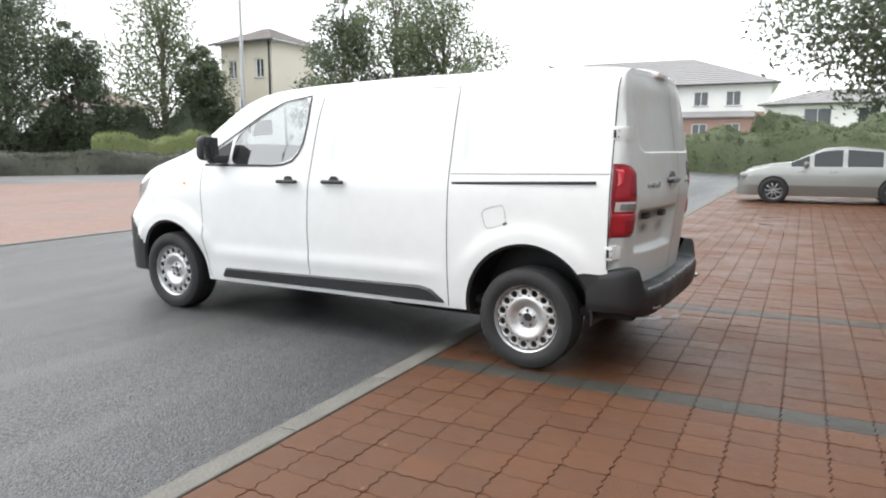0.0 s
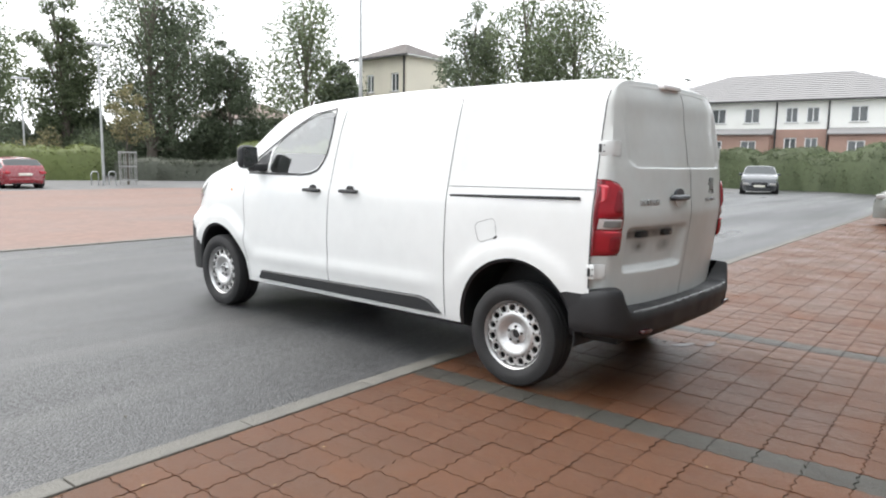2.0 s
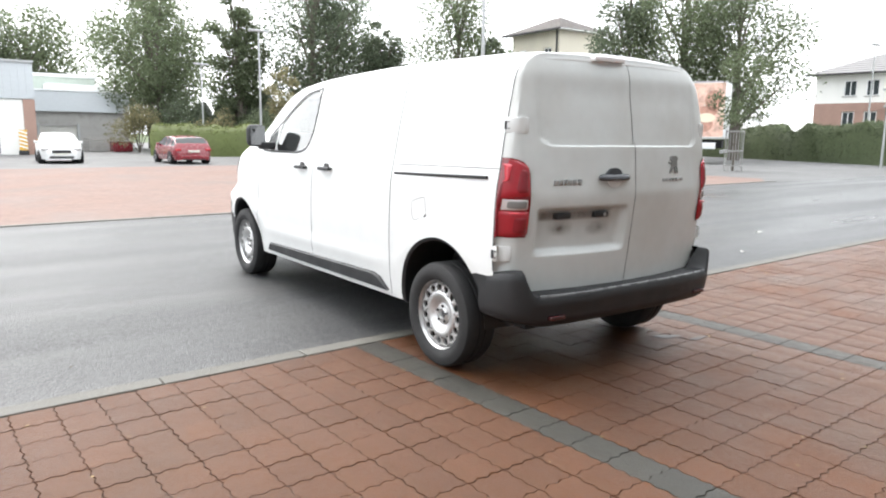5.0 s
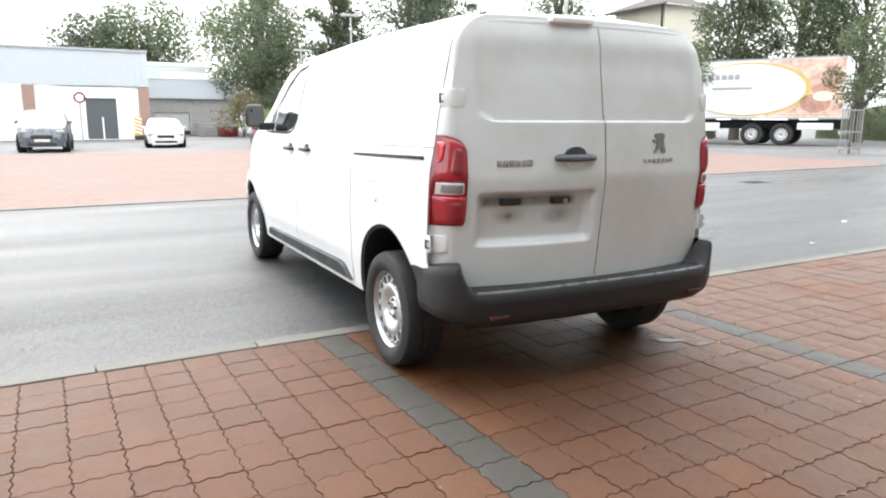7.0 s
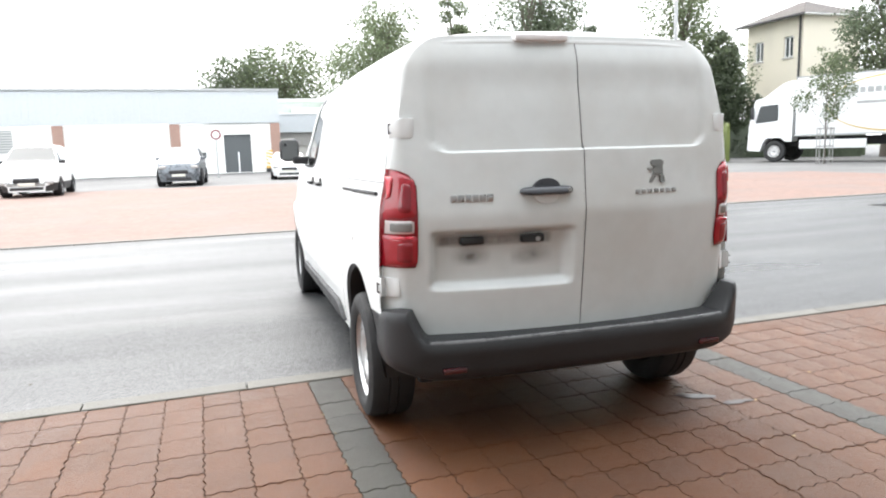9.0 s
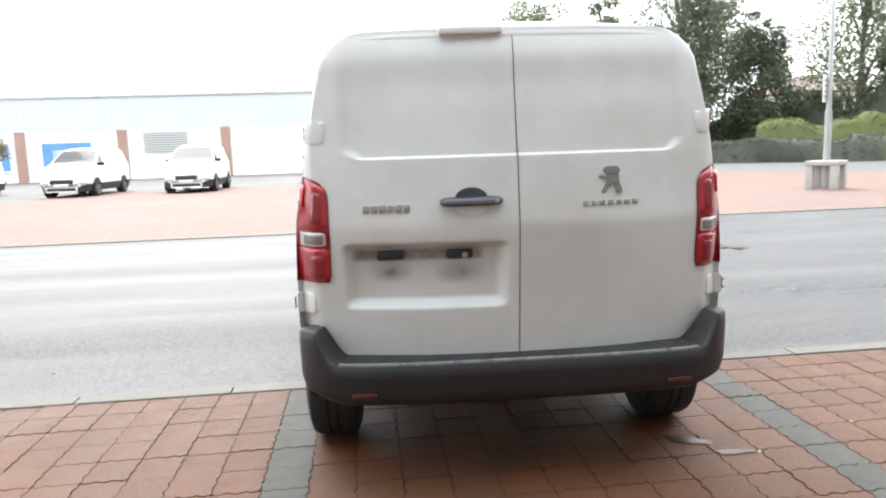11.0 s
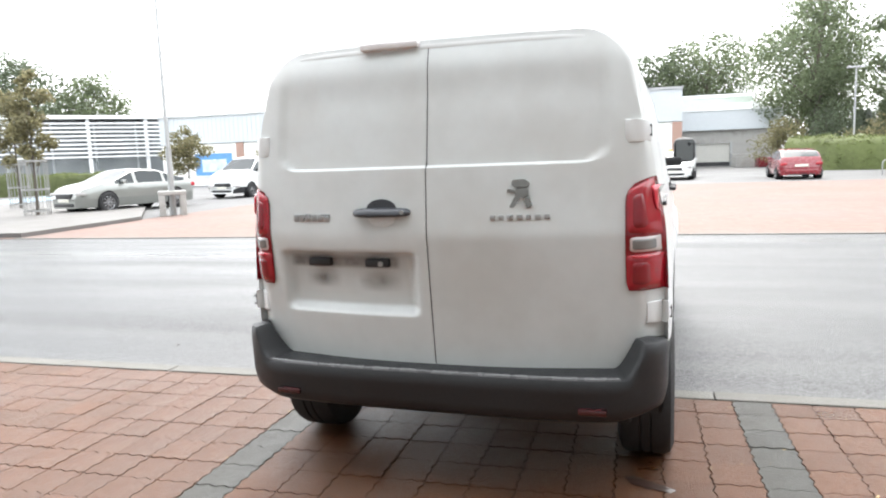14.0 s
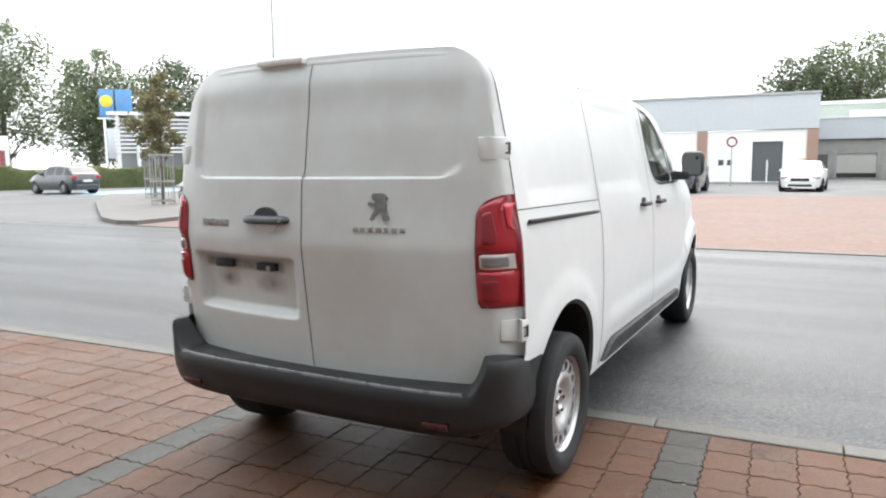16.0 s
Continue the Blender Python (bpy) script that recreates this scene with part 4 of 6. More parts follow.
# grime left round the plate lamps, with the recess slope's shade in its colour
vs, fs = [], []
for i in range(13):
    for j in range(5):
        v, w = 0.70 - 0.56 * i / 12, 0.972 + 0.066 * j / 4
        vs.append((van_rear(v, w) - 0.003, v, w))
fs = [(5 * i + j, 5 * i + j + 1, 5 * i + j + 6, 5 * i + j + 5) for i in range(12) for j in range(4)]
link("plate_grime", vs, fs, PLATE_GRIME_SHADE, VAN, "brownish film of grime and painted shade along the plate recess")
for yy, half, low in ((0.53, 0.10, 0.880), (0.245, 0.11, 0.870)):
    vs, n = [], 10
    for i in range(n + 1):
        for j in range(n + 1):
            v, w = yy + half * (1 - 2 * i / n), low + 0.10 * j / n
            vs.append((van_rear(v, w) - 0.002, v, w))
    link("lamp_smudge", vs, [((n + 1) * i + j, (n + 1) * i + j + 1, (n + 1) * i + j + n + 2, (n + 1) * i + j + n + 1) for i in range(n) for j in range(n)], LAMP_GRIME, VAN, "dark smudge of road grime")
# high brake lamp
bm = bmesh.new()
box(bm, (-0.645, 0.04, 1.892), (-0.58, 0.30, 1.922), 0.008)
part("high_brake_lamp", bm, BRAKE_LENS, VAN, "narrow pale red high brake lamp")


def rear_bumper():
    """Wrapped black bumper: raised ends, a flat step and a lower lip."""
    plan = []
    for i in range(121):
        th = -math.pi / 2 + math.pi * i / 120
        c, sn = max(0.0, math.cos(th)), math.sin(th)
        plan.append((-0.428 - 0.363 * c ** 0.42, 0.938 * math.copysign(abs(sn) ** 0.55, sn)))
    plan = [(-0.40, -0.936)] + plan + [(-0.40, 0.936)]
    vs, fs, k = [], [], 10
    for i, (u, v) in enumerate(plan):
        p, q = plan[max(0, i - 1)], plan[min(len(plan) - 1, i + 1)]
        d = Vector((q[0] - p[0], q[1] - p[1])).normalized()
        inward = Vector((d.y, -d.x))
        rise_ = min(1.0, max(0.0, (abs(v) - 0.770) / 0.085)) ** 2.0
        top = 0.574 + 0.138 * rise_ - 0.022 * step(-0.66, -0.44, u)
        shelf = 0.07 * (1 - rise_) + 0.075
        low = 0.385 + 0.035 * step(0.72, 0.93, abs(v))
        for off, w in ((shelf, top - 0.002), (0.022, top - 0.006), (0.006, top - 0.012), (-0.002, top - 0.028), (-0.004, top - 0.06), (0.000, 0.50), (0.004, low + 0.06), (0.014, low + 0.02), (0.040, low), (0.13, low - 0.012)):
            vs.append((u + inward.x * off, v + inward.y * off, w))
    for i in range(len(plan) - 1):
        for j in range(k - 1):
            fs.append((i * k + j, i * k + j + 1, (i + 1) * k + j + 1, (i + 1) * k + j))
    # ridge along the step in paler plastic: the edge highlight is in its colour
    ridge = [(0.024, -0.008), (0.020, 0.000), (0.014, 0.001), (0.008, -0.006), (0.006, -0.014)]
    ev, ef, m = [], [], 0
    for i, (u, v) in enumerate(plan):
        if abs(v) > 0.775:
            continue
        p, q = plan[i - 1], plan[i + 1]
        d = Vector((q[0] - p[0], q[1] - p[1])).normalized()
        top = 0.574
        ev += [(u + d.y * o, v - d.x * o, top + h) for o, h in ridge]
        m += 1
    for i in range(m - 1):
        ef += [(i * 5 + j, i * 5 + j + 1, (i + 1) * 5 + j + 1, (i + 1) * 5 + j) for j in range(4)]
    link("bumper_edge", ev, ef, LIT_EDGE, VAN, "pale edge of the bumper step, its highlight put into the colour", angle=60)
    link("rear_bumper", vs, fs, BLACK_PLASTIC, VAN, "textured black plastic rear bumper", angle=40)
    for s in (1, -1):
        boxed("bumper_reflector", (-0.786, s * 0.66 - 0.055, 0.430), (-0.745, s * 0.66 + 0.055, 0.455), DULL_RED, VAN, "dull red bumper reflector", 0.006)


rear_bumper()
# floor, bulkhead, cab furniture
bm = bmesh.new()
box(bm, (-0.66, -0.80, 0.36), (3.9, 0.80, 0.42), 0.02)
part("floor_pan", bm, UNDERBODY, VAN, "dark underbody")
# wheel and tank shapes added under the floor to darken the ground there
vs, fs = revolve([(0.12, -0.02), (0.20, -0.07), (0.23, -0.085), (0.29, -0.085), (0.32, -0.06), (0.325, 0.0), (0.32, 0.06), (0.29, 0.085)], 36)
link("spare_wheel", [(x - 0.36, z + 0.02, 0.410 + 0.6 * y) for x, y, z in vs], fs, UNDERBODY, VAN, "dark spare wheel added under the floor to block light", angle=50)
bm = bmesh.new()
box(bm, (0.45, -0.62, 0.20), (1.55, 0.30, 0.38), 0.05)
part("added_tank", bm, UNDERBODY, VAN, "unseen dark tank box added under the floor to block light")
bm = bmesh.new()
box(bm, (0.30, 0.40, 0.23), (1.30, 0.66, 0.38), 0.06)
part("silencer", bm, UNDERBODY, VAN, "dark exhaust silencer")
bm = bmesh.new()
tube(bm, (-0.1, -0.80, 0.30), (-0.1, 0.80, 0.30), 0.045)
part("rear_axle", bm, UNDERBODY, VAN, "dark rear axle")
bm = bmesh.new()
tube(bm, (3.27, -0.80, 0.33), (3.27, 0.80, 0.33), 0.045)
part("front_axle", bm, UNDERBODY, VAN, "dark front axle")
boxed("bulkhead", (1.60, -0.80, 0.42), (1.63, 0.80, 1.84), CABIN, VAN, "grey cab bulkhead")
for s in (1, -1):
    bm = bmesh.new()
    box(bm, (1.70, s * 0.42 - 0.24, 0.45), (2.25, s * 0.42 + 0.24, 0.92), 0.06)
    box(bm, (1.66, s * 0.42 - 0.24, 0.88), (1.82, s * 0.42 + 0.24, 1.44), 0.06, Matrix.Identity(4))
    box(bm, (1.68, s * 0.42 - 0.13, 1.46), (1.78, s * 0.42 + 0.13, 1.66), 0.04)
    part("seat", bm, CABIN, VAN, "dark grey cab seat")
bm = bmesh.new()
prism(bm, rounded([(2.55, 0.6), (2.50, 1.16), (2.72, 1.27), (3.12, 1.24), (3.2, 0.6)], 0.08), -0.80, 0.80)
part("dashboard", bm, CABIN, VAN, "dark grey dashboard")
vs, fs = [], []
for i in range(28):
    a = 2 * math.pi * i / 28
    for j in range(8):
        b = 2 * math.pi * j / 8
        r = 0.18 + 0.014 * math.cos(b)
        vs.append((r * math.cos(a) * 0.55 + 2.40 + 0.014 * math.sin(b), 0.42 * -1 + r * math.sin(a), 1.16 + r * math.cos(a) * 0.8))
for i in range(28):
    for j in range(8):
        fs.append((i * 8 + j, ((i + 1) % 28) * 8 + j, ((i + 1) % 28) * 8 + (j + 1) % 8, i * 8 + (j + 1) % 8))
link("steering_wheel", vs, fs, BLACK_PLASTIC, VAN)


# ---- parked vehicles: u forward, v left, origin on the ground under the middle ----
def on_ground(x, y, turn, size=1.0):
    return pose(x, y, 0, 0, 0, turn) @ Matrix.Scale(size, 4)


def car(name, label, category, m, dims, profile, belt, screen, pillars, paint, wheel_r, axles, spokes=10, group="", dark_trim=False, solid_sides=False):
    """A car lofted from a side profile. screen: u of windscreen base, top, rear window top, base."""
    L, W, H = dims
    base = thing(name, m, label, category, group)
    hw = W / 2
    ws0, ws1, rw1, rw0 = screen
    us = sorted({round(-L / 2 + L * i / 44, 4) for i in range(45)} | {ws0, ws1, rw1, rw0})
    plan = [(-L / 2, 0.72), (-L / 2 + 0.12, 0.90), (-L / 2 + 0.5, 0.985), (0, 1.0), (L / 2 - 0.8, 0.985), (L / 2 - 0.3, 0.90), (L / 2 - 0.06, 0.72), (L / 2, 0.60)]

    def top(u):
        return soft(profile, u, 0.06)

    def ring(u):
        t, p = top(u), soft(plan, u, 0.05) * hw
        b = min(belt, t - 0.05)
        pts = [(0.93 * p, 0.20), (0.97 * p, 0.32), (p, 0.48), (p, 0.5 * (0.48 + b)), (0.985 * p, b - 0.02), (0.965 * p, b)]
        rise_ = max(0.0, t - b)
        lean = 0.34 * rise_ if t > belt + 0.04 else 0.0
        for f in (0.3, 0.6, 0.86):
            pts.append((0.955 * p - lean * f, b + rise_ * f))
        pts.append((0.955 * p - lean * 1.12 - 0.03, b + rise_ * 0.965))
        pts.append((0.50 * p, t))
        pts.append((0.0, t + 0.012))
        return pts
    k = 12
    vs = []
    for s in (1, -1):
        for u in us:
            vs += [(u, s * v, w) for v, w in ring(u)]
    half = len(us) * k
    zones = {}
    for s, o in ((1, 0), (-1, half)):
        for i in range(len(us) - 1):
            um = (us[i] + us[i + 1]) / 2
            cab = top(us[i]) > belt + 0.10 and top(us[i + 1]) > belt + 0.10
            for j in range(k - 1):
                q = (o + i * k + j, o + (i + 1) * k + j, o + (i + 1) * k + j + 1, o + i * k + j + 1)
                z = "body"
                if cab and 5 <= j <= 7 and rw0 - 0.25 < um < ws0 and not any(abs(um - p) < 0.06 for p in pillars):
                    if not solid_sides or um > pillars[-1]:
                        z = "side_window"
                if j >= 9 and ws1 < um < ws0:
                    z = "windscreen"
                if j >= 9 and rw0 < um < rw1 and not solid_sides:
                    z = "rear_window"
                if j <= 1:
                    z = "lower_trim"
                zones.setdefault((z, s if z == "side_window" else 0), []).append(q if s > 0 else q[::-1])
    for u in (us[0], us[-1]):
        i = us.index(u)
        a = list(range(i * k, i * k + k)) + list(range(half + i * k, half + i * k + k))[::-1]
        zones[("body", 0)].append(tuple(a))
    for (z, s), fs in zones.items():
        ids = sorted({n for q in fs for n in q})
        back = {n: i for i, n in enumerate(ids)}
        mat = {"body": paint, "lower_trim": BLACK_PLASTIC if dark_trim else paint}.get(z, CAR_GLASS)
        link(z, [vs[n] for n in ids], [tuple(back[n] for n in q) for q in fs], mat, base, angle=40)
    for u in axles:
        for s in (1, -1):
            bm = bmesh.new()
            v = hw * soft(plan, u, 0.05) + 0.004
            tube(bm, (u, s * (v - 0.25), wheel_r + 0.02), (u, s * v, wheel_r + 0.02), wheel_r * 1.13, sides=28)
            part("wheel_arch", bm, UNDERBODY, base, "dark wheel arch")
            wheel_parts(base, wheel_r, 0.20, wheel_r * 0.66, 0, pose(u, s * (v - 0.07), wheel_r, 0, 0, 0 if s > 0 else 180), spokes=spokes, rim_mat=ALLOY)
    for s in (1, -1):
        f = L / 2 - 0.16
        bm = bmesh.new()
        zl = min(belt - 0.16, top(f) - 0.10)
        box(bm, (f - 0.22, s * hw * 0.70 - 0.15, zl - 0.07), (f + 0.10, s * hw * 0.70 + 0.15, zl + 0.06), 0.04)
        part("headlight", bm, CLEAR_LENS, base, "clear headlight")
        bm = bmesh.new()
        r = -L / 2 + 0.10
        zr = min(belt - 0.06, top(r) - 0.10)
        box(bm, (r - 0.10, s * hw * 0.76 - 0.13, zr - 0.10), (r + 0.16, s * hw * 0.76 + 0.13, zr + 0.05), 0.03)
        part("tail_light", bm, RED_LENS, base, "red tail light")
        bm = bmesh.new()
        box(bm, (ws0 - 0.42, s * (hw + 0.02) - 0.09, belt + 0.00), (ws0 - 0.30, s * (hw + 0.02) + 0.09, belt + 0.13), 0.035)
        part("door_mirror", bm, paint if not dark_trim else BLACK_PLASTIC, base)
        for u in [p for p in pillars[:-1]]:
            boxed("door_handle", (u + 0.10, s * hw * 0.985 - 0.015, belt - 0.14), (u + 0.30, s * hw * 0.985 + 0.015, belt - 0.11), paint, base, "", 0.006)
    f = L / 2
    boxed("grille", (f - 0.12, -hw * 0.42, 0.50), (f + 0.012, hw * 0.42, 0.66), BLACK_PLASTIC, base, "black grille", 0.02)
    boxed("lower_grille", (f - 0.12, -hw * 0.55, 0.24), (f + 0.010, hw * 0.55, 0.36), BLACK_PLASTIC, base, "black lower intake", 0.02)
    boxed("number_plate", (f - 0.02, -0.26, 0.40), (f + 0.018, 0.26, 0.50), PLATE, base, "plain pale number plate", 0.004)
    boxed("number_plate", (-f - 0.018, -0.26, 0.62), (-f + 0.05, 0.26, 0.73), PLATE, base, "plain pale number plate", 0.004)
    boxed("rear_bumper", (-f - 0.02, -hw * 0.74, 0.24), (-f + 0.10, hw * 0.74, 0.50), paint, base, "", 0.04)
    boxed("rear_valance", (-f - 0.012, -hw * 0.60, 0.20), (-f + 0.10, hw * 0.60, 0.27), BLACK_PLASTIC, base, "black lower valance", 0.02)
    return base


SALOON = [(-2.40, 0.55), (-2.38, 0.95), (-2.15, 1.10), (-1.80, 1.16), (-1.0, 1.42), (-0.2, 1.49), (0.3, 1.455), (0.7, 1.29), (1.08, 1.09), (1.6, 1.03), (2.1, 0.93), (2.30, 0.81), (2.39, 0.63), (2.40, 0.45)]
HATCH = [(-2.05, 0.55), (-2.02, 0.95), (-1.85, 1.10), (-1.45, 1.42), (-0.6, 1.52), (0.15, 1.49), (0.95, 1.06), (1.45, 0.97), (1.90, 0.80), (2.02, 0.62), (2.05, 0.45)]
SUV = [(-2.10, 0.6), (-2.07, 1.05), (-1.90, 1.20), (-1.55, 1.54), (-0.6, 1.64), (0.2, 1.60), (0.95, 1.18), (1.5, 1.08), (1.92, 0.92), (2.06, 0.70), (2.10, 0.5)]
COUPE = [(-2.35, 0.55), (-2.30, 0.90), (-2.0, 1.03), (-1.6, 1.08), (-0.7, 1.36), (-0.1, 1.40), (0.3, 1.37), (1.15, 1.00), (1.7, 0.92), (2.15, 0.78), (2.32, 0.62), (2.35, 0.45)]
SMALL_VAN = [(-2.20, 0.55), (-2.18, 1.60), (-2.10, 1.78), (-1.2, 1.82), (0.0, 1.82), (0.45, 1.76), (1.20, 1.22), (1.70, 1.08), (2.08, 0.90), (2.18, 0.68), (2.20, 0.45)]

car("saloon_car", "silver saloon car parked on the red paving", "car", on_ground(0.80, 21.65, 180), (4.80, 1.86, 1.49), SALOON, 0.975, (1.08, 0.36, -1.0, -1.75), (0.62, -0.12, -1.10), SILVER_PAINT, 0.335, (1.48, -1.30), spokes=9)
car("hatchback_car", "dark hatchback with its lights towards the road bend", "car", on_ground(-9.4, 41.05, 285), (4.3, 1.82, 1.52), HATCH, 0.98, (0.98, 0.18, -1.45, -1.85), (0.30, -0.50, -1.25), DARK_PAINT, 0.32, (1.30, -1.28))
car("hatchback_car", "red hatchback parked nose in towards the bank", "car", on_ground(-35.0, 13.25, 178, 1.05) @ Matrix.Diagonal((1, 1, 0.86, 1)), (4.2, 1.80, 1.52), HATCH, 0.98, (0.98, 0.18, -1.45, -1.85), (0.30, -0.50, -1.25), RED_PAINT, 0.32, (1.30, -1.28))
car("hatchback_car", "small white hatchback facing the road", "car", on_ground(-37.6, 8.05, -6, 1.10) @ Matrix.Diagonal((1, 1, 0.86, 1)), (4.1, 1.72, 1.46), HATCH, 0.98, (0.98, 0.18, -1.45, -1.85), (0.30, -0.50, -1.25), WHITE_PAINT, 0.31, (1.28, -1.25))
car("suv_car", "dark blue grey crossover facing the road", "car", on_ground(-34.4, 2.6, -4, 1.1), (4.2, 1.80, 1.60), SUV, 1.08, (0.98, 0.22, -1.50, -1.92), (0.32, -0.50, -1.30), BLUE_GREY_PAINT, 0.34, (1.30, -1.28))
car("coupe_car", "silver grey coupe parked beside the paved island", "car", on_ground(-20.58, -12.86, -12, 1.1), (4.70, 1.79, 1.40), COUPE, 0.92, (1.16, 0.34, -0.70, -1.60), (0.30, -0.95), SILVER_PAINT, 0.33, (1.38, -1.38))
car("hatchback_car", "black hatchback waiting by the low hedge", "car", on_ground(-25.7, -30.9, 266, 1.08), (4.1, 1.78, 1.52), HATCH, 0.98, (0.98, 0.18, -1.45, -1.85), (0.30, -0.50, -1.25), DARK_PAINT, 0.32, (1.28, -1.25))
for x, y, a, lab in ((-30.1, -13.1, -3, "small white delivery van behind a young tree"), (-29.7, -7.4, -2, "white compact van beside a blue poster wall"), (-29.8, -2.75, 1, "white compact van with a black grille")):
    car("compact_van", lab, "van", on_ground(x, y, a, 1.08), (4.7, 1.88, 1.82), SMALL_VAN, 1.14, (1.22, 0.48, -2.0, -2.15), (0.42, 0.38), WHITE_PAINT, 0.32, (1.40, -1.30), group="white vans in a row", dark_trim=True, solid_sides=True, spokes=8)


def lorry():
    """Box lorry: cab, long white box with printed panels, skirts, three axles."""
    base = thing("box_lorry", on_ground(-26.6, 41.25, 204.7, 1.281), "long white box lorry with a printed food picture", "lorry")
    # box body
    bm = bmesh.new()
    box(bm, (-3.75, -1.27, 1.22), (4.45, 1.27, 3.90), 0.03)
    part("box_body", bm, STEEL_WHITE, base, "smooth white box body")
    for lo in (1.20, 3.86):
        boxed("edge_rail", (-3.78, 1.25, lo), (4.47, 1.295, lo + 0.07), GALVANISED, base, "metal edge rail")
    # printed side: oval, warm patches, lettering bars
    def disc(name, cu, cw, ru, rw, mat, v, label=""):
        vs = [(cu, v, cw)] + [(cu + ru * math.cos(2 * math.pi * i / 40), v, cw + rw * math.sin(2 * math.pi * i / 40)) for i in range(40)]
        return link(name, vs, [(0, 1 + (i + 1) % 40, 1 + i) for i in range(40)], mat, base, label, smooth=False)
    cream = surface("print_cream", (0.72, 0.66, 0.50), 0.4, vary=0.05)
    gold = surface("print_gold", (0.55, 0.40, 0.13), 0.4, vary=0.1)
    food = surface("print_food", (0.62, 0.40, 0.32), 0.4, vary=0.55, scale=1.6, fine=5, stain=((0.70, 0.60, 0.48), 1.4, 0.5, 0.9))
    brown = surface("print_brown", (0.45, 0.24, 0.18), 0.4, vary=0.4, scale=2.5, fine=8)
    boxed("picture_panel", (-3.70, 1.272, 1.30), (-0.55, 1.276, 3.84), food, base, "printed picture of food in warm colours")
    disc("oval_rim", 0.35, 2.55, 2.75, 1.24, gold, 1.279, "gold oval rim")
    disc("oval_field", 0.45, 2.55, 2.62, 1.16, STEEL_WHITE, 1.282, "white oval field")
    for cu, cw, ru, rw in ((-2.6, 1.9, 0.62, 0.42), (-3.2, 3.0, 0.40, 0.50), (-2.9, 2.5, 0.5, 0.25)):
        disc("picture_patch", cu, cw, ru, rw, brown, 1.279, "brown printed patch")
    disc("picture_patch", -2.9, 2.2, 0.42, 0.22, cream, 1.283, "cream printed patch")
    for i, wdt in enumerate((0.34, 0.30, 0.34, 0.34, 0.32)):
        boxed("lettering_bar", (2.1 - 0.30 * i - wdt * 0.7, 1.284, 3.02), (2.1 - 0.30 * i, 1.290, 3.26), GALVANISED, base, "grey lettering bar")
    boxed("lettering_bar", (0.1, 1.284, 2.55), (1.9, 1.290, 2.66), GALVANISED, base, "thin lettering bar")
    # chassis, skirt, guards
    boxed("chassis", (-3.6, -0.5, 0.75), (6.2, 0.5, 1.16), UNDERBODY, base, "dark chassis")
    boxed("side_skirt", (1.45, 1.18, 0.62), (4.25, 1.24, 1.02), STEEL_WHITE, base, "white side skirt", 0.01)
    boxed("side_skirt", (-3.4, 1.18, 0.72), (-1.95, 1.24, 1.02), STEEL_WHITE, base, "white side skirt", 0.01)
    boxed("rear_bar", (-3.72, -1.2, 0.50), (-3.60, 1.2, 0.68), GALVANISED, base, "rear bar", 0.02)
    for u in (0.0, -1.30, 5.4):
        for s in (1, -1):
            wheel_parts(base, 0.50, 0.30, 0.29, 10, pose(u, s * 1.08, 0.50, 0, 0, 0 if s > 0 else 180))
    # cab
    bm = bmesh.new()
    prism(bm, rounded([(4.60, 0.95), (4.60, 3.10), (4.95, 3.28), (6.35, 2.98), (6.62, 1.75), (6.68, 0.55), (6.05, 0.50), (5.95, 0.95), (5.75, 1.14), (5.10, 1.14), (4.90, 0.95)], 0.10, 3), -1.22, 1.22)
    part("cab", bm, STEEL_WHITE, base, "white lorry cab")
    bm = bmesh.new()
    prism(bm, rounded([(4.70, 3.12), (4.70, 3.82), (5.1, 3.72), (6.05, 3.05)], 0.12, 3), -1.0, 1.0)
    part("roof_fairing", bm, STEEL_WHITE, base, "white roof fairing")
    for s in (1, -1):
        bm = bmesh.new()
        prism(bm, rounded([(5.25, 1.95), (5.25, 2.72), (6.10, 2.68), (6.32, 1.85)], 0.08, 3), s * 1.215, s * 1.232)
        part("side_window", bm, CAR_GLASS, base, "dark cab window")
        boxed("door_mirror", (6.35, s * 1.38 - 0.10, 2.05), (6.47, s * 1.38 + 0.10, 2.62), BLACK_PLASTIC, base, "black mirror", 0.03)
        boxed("headlight", (6.55, s * 0.92 - 0.22, 0.72), (6.70, s * 0.92 + 0.22, 0.92), CLEAR_LENS, base, "clear headlight", 0.03)
    bm = bmesh.new()
    prism(bm, [(6.355, 2.92), (6.365, 2.92), (6.61, 1.86), (6.60, 1.86)], -1.10, 1.10)
    part("windscreen", bm, CAR_GLASS, base, "dark windscreen")
    boxed("grille", (6.62, -0.85, 0.98), (6.70, 0.85, 1.62), BLACK_PLASTIC, base, "black grille", 0.03)
    boxed("sun_visor", (6.30, -1.12, 2.94), (6.60, 1.12, 3.00), BLACK_PLASTIC, base, "dark sun visor", 0.01)


lorry()


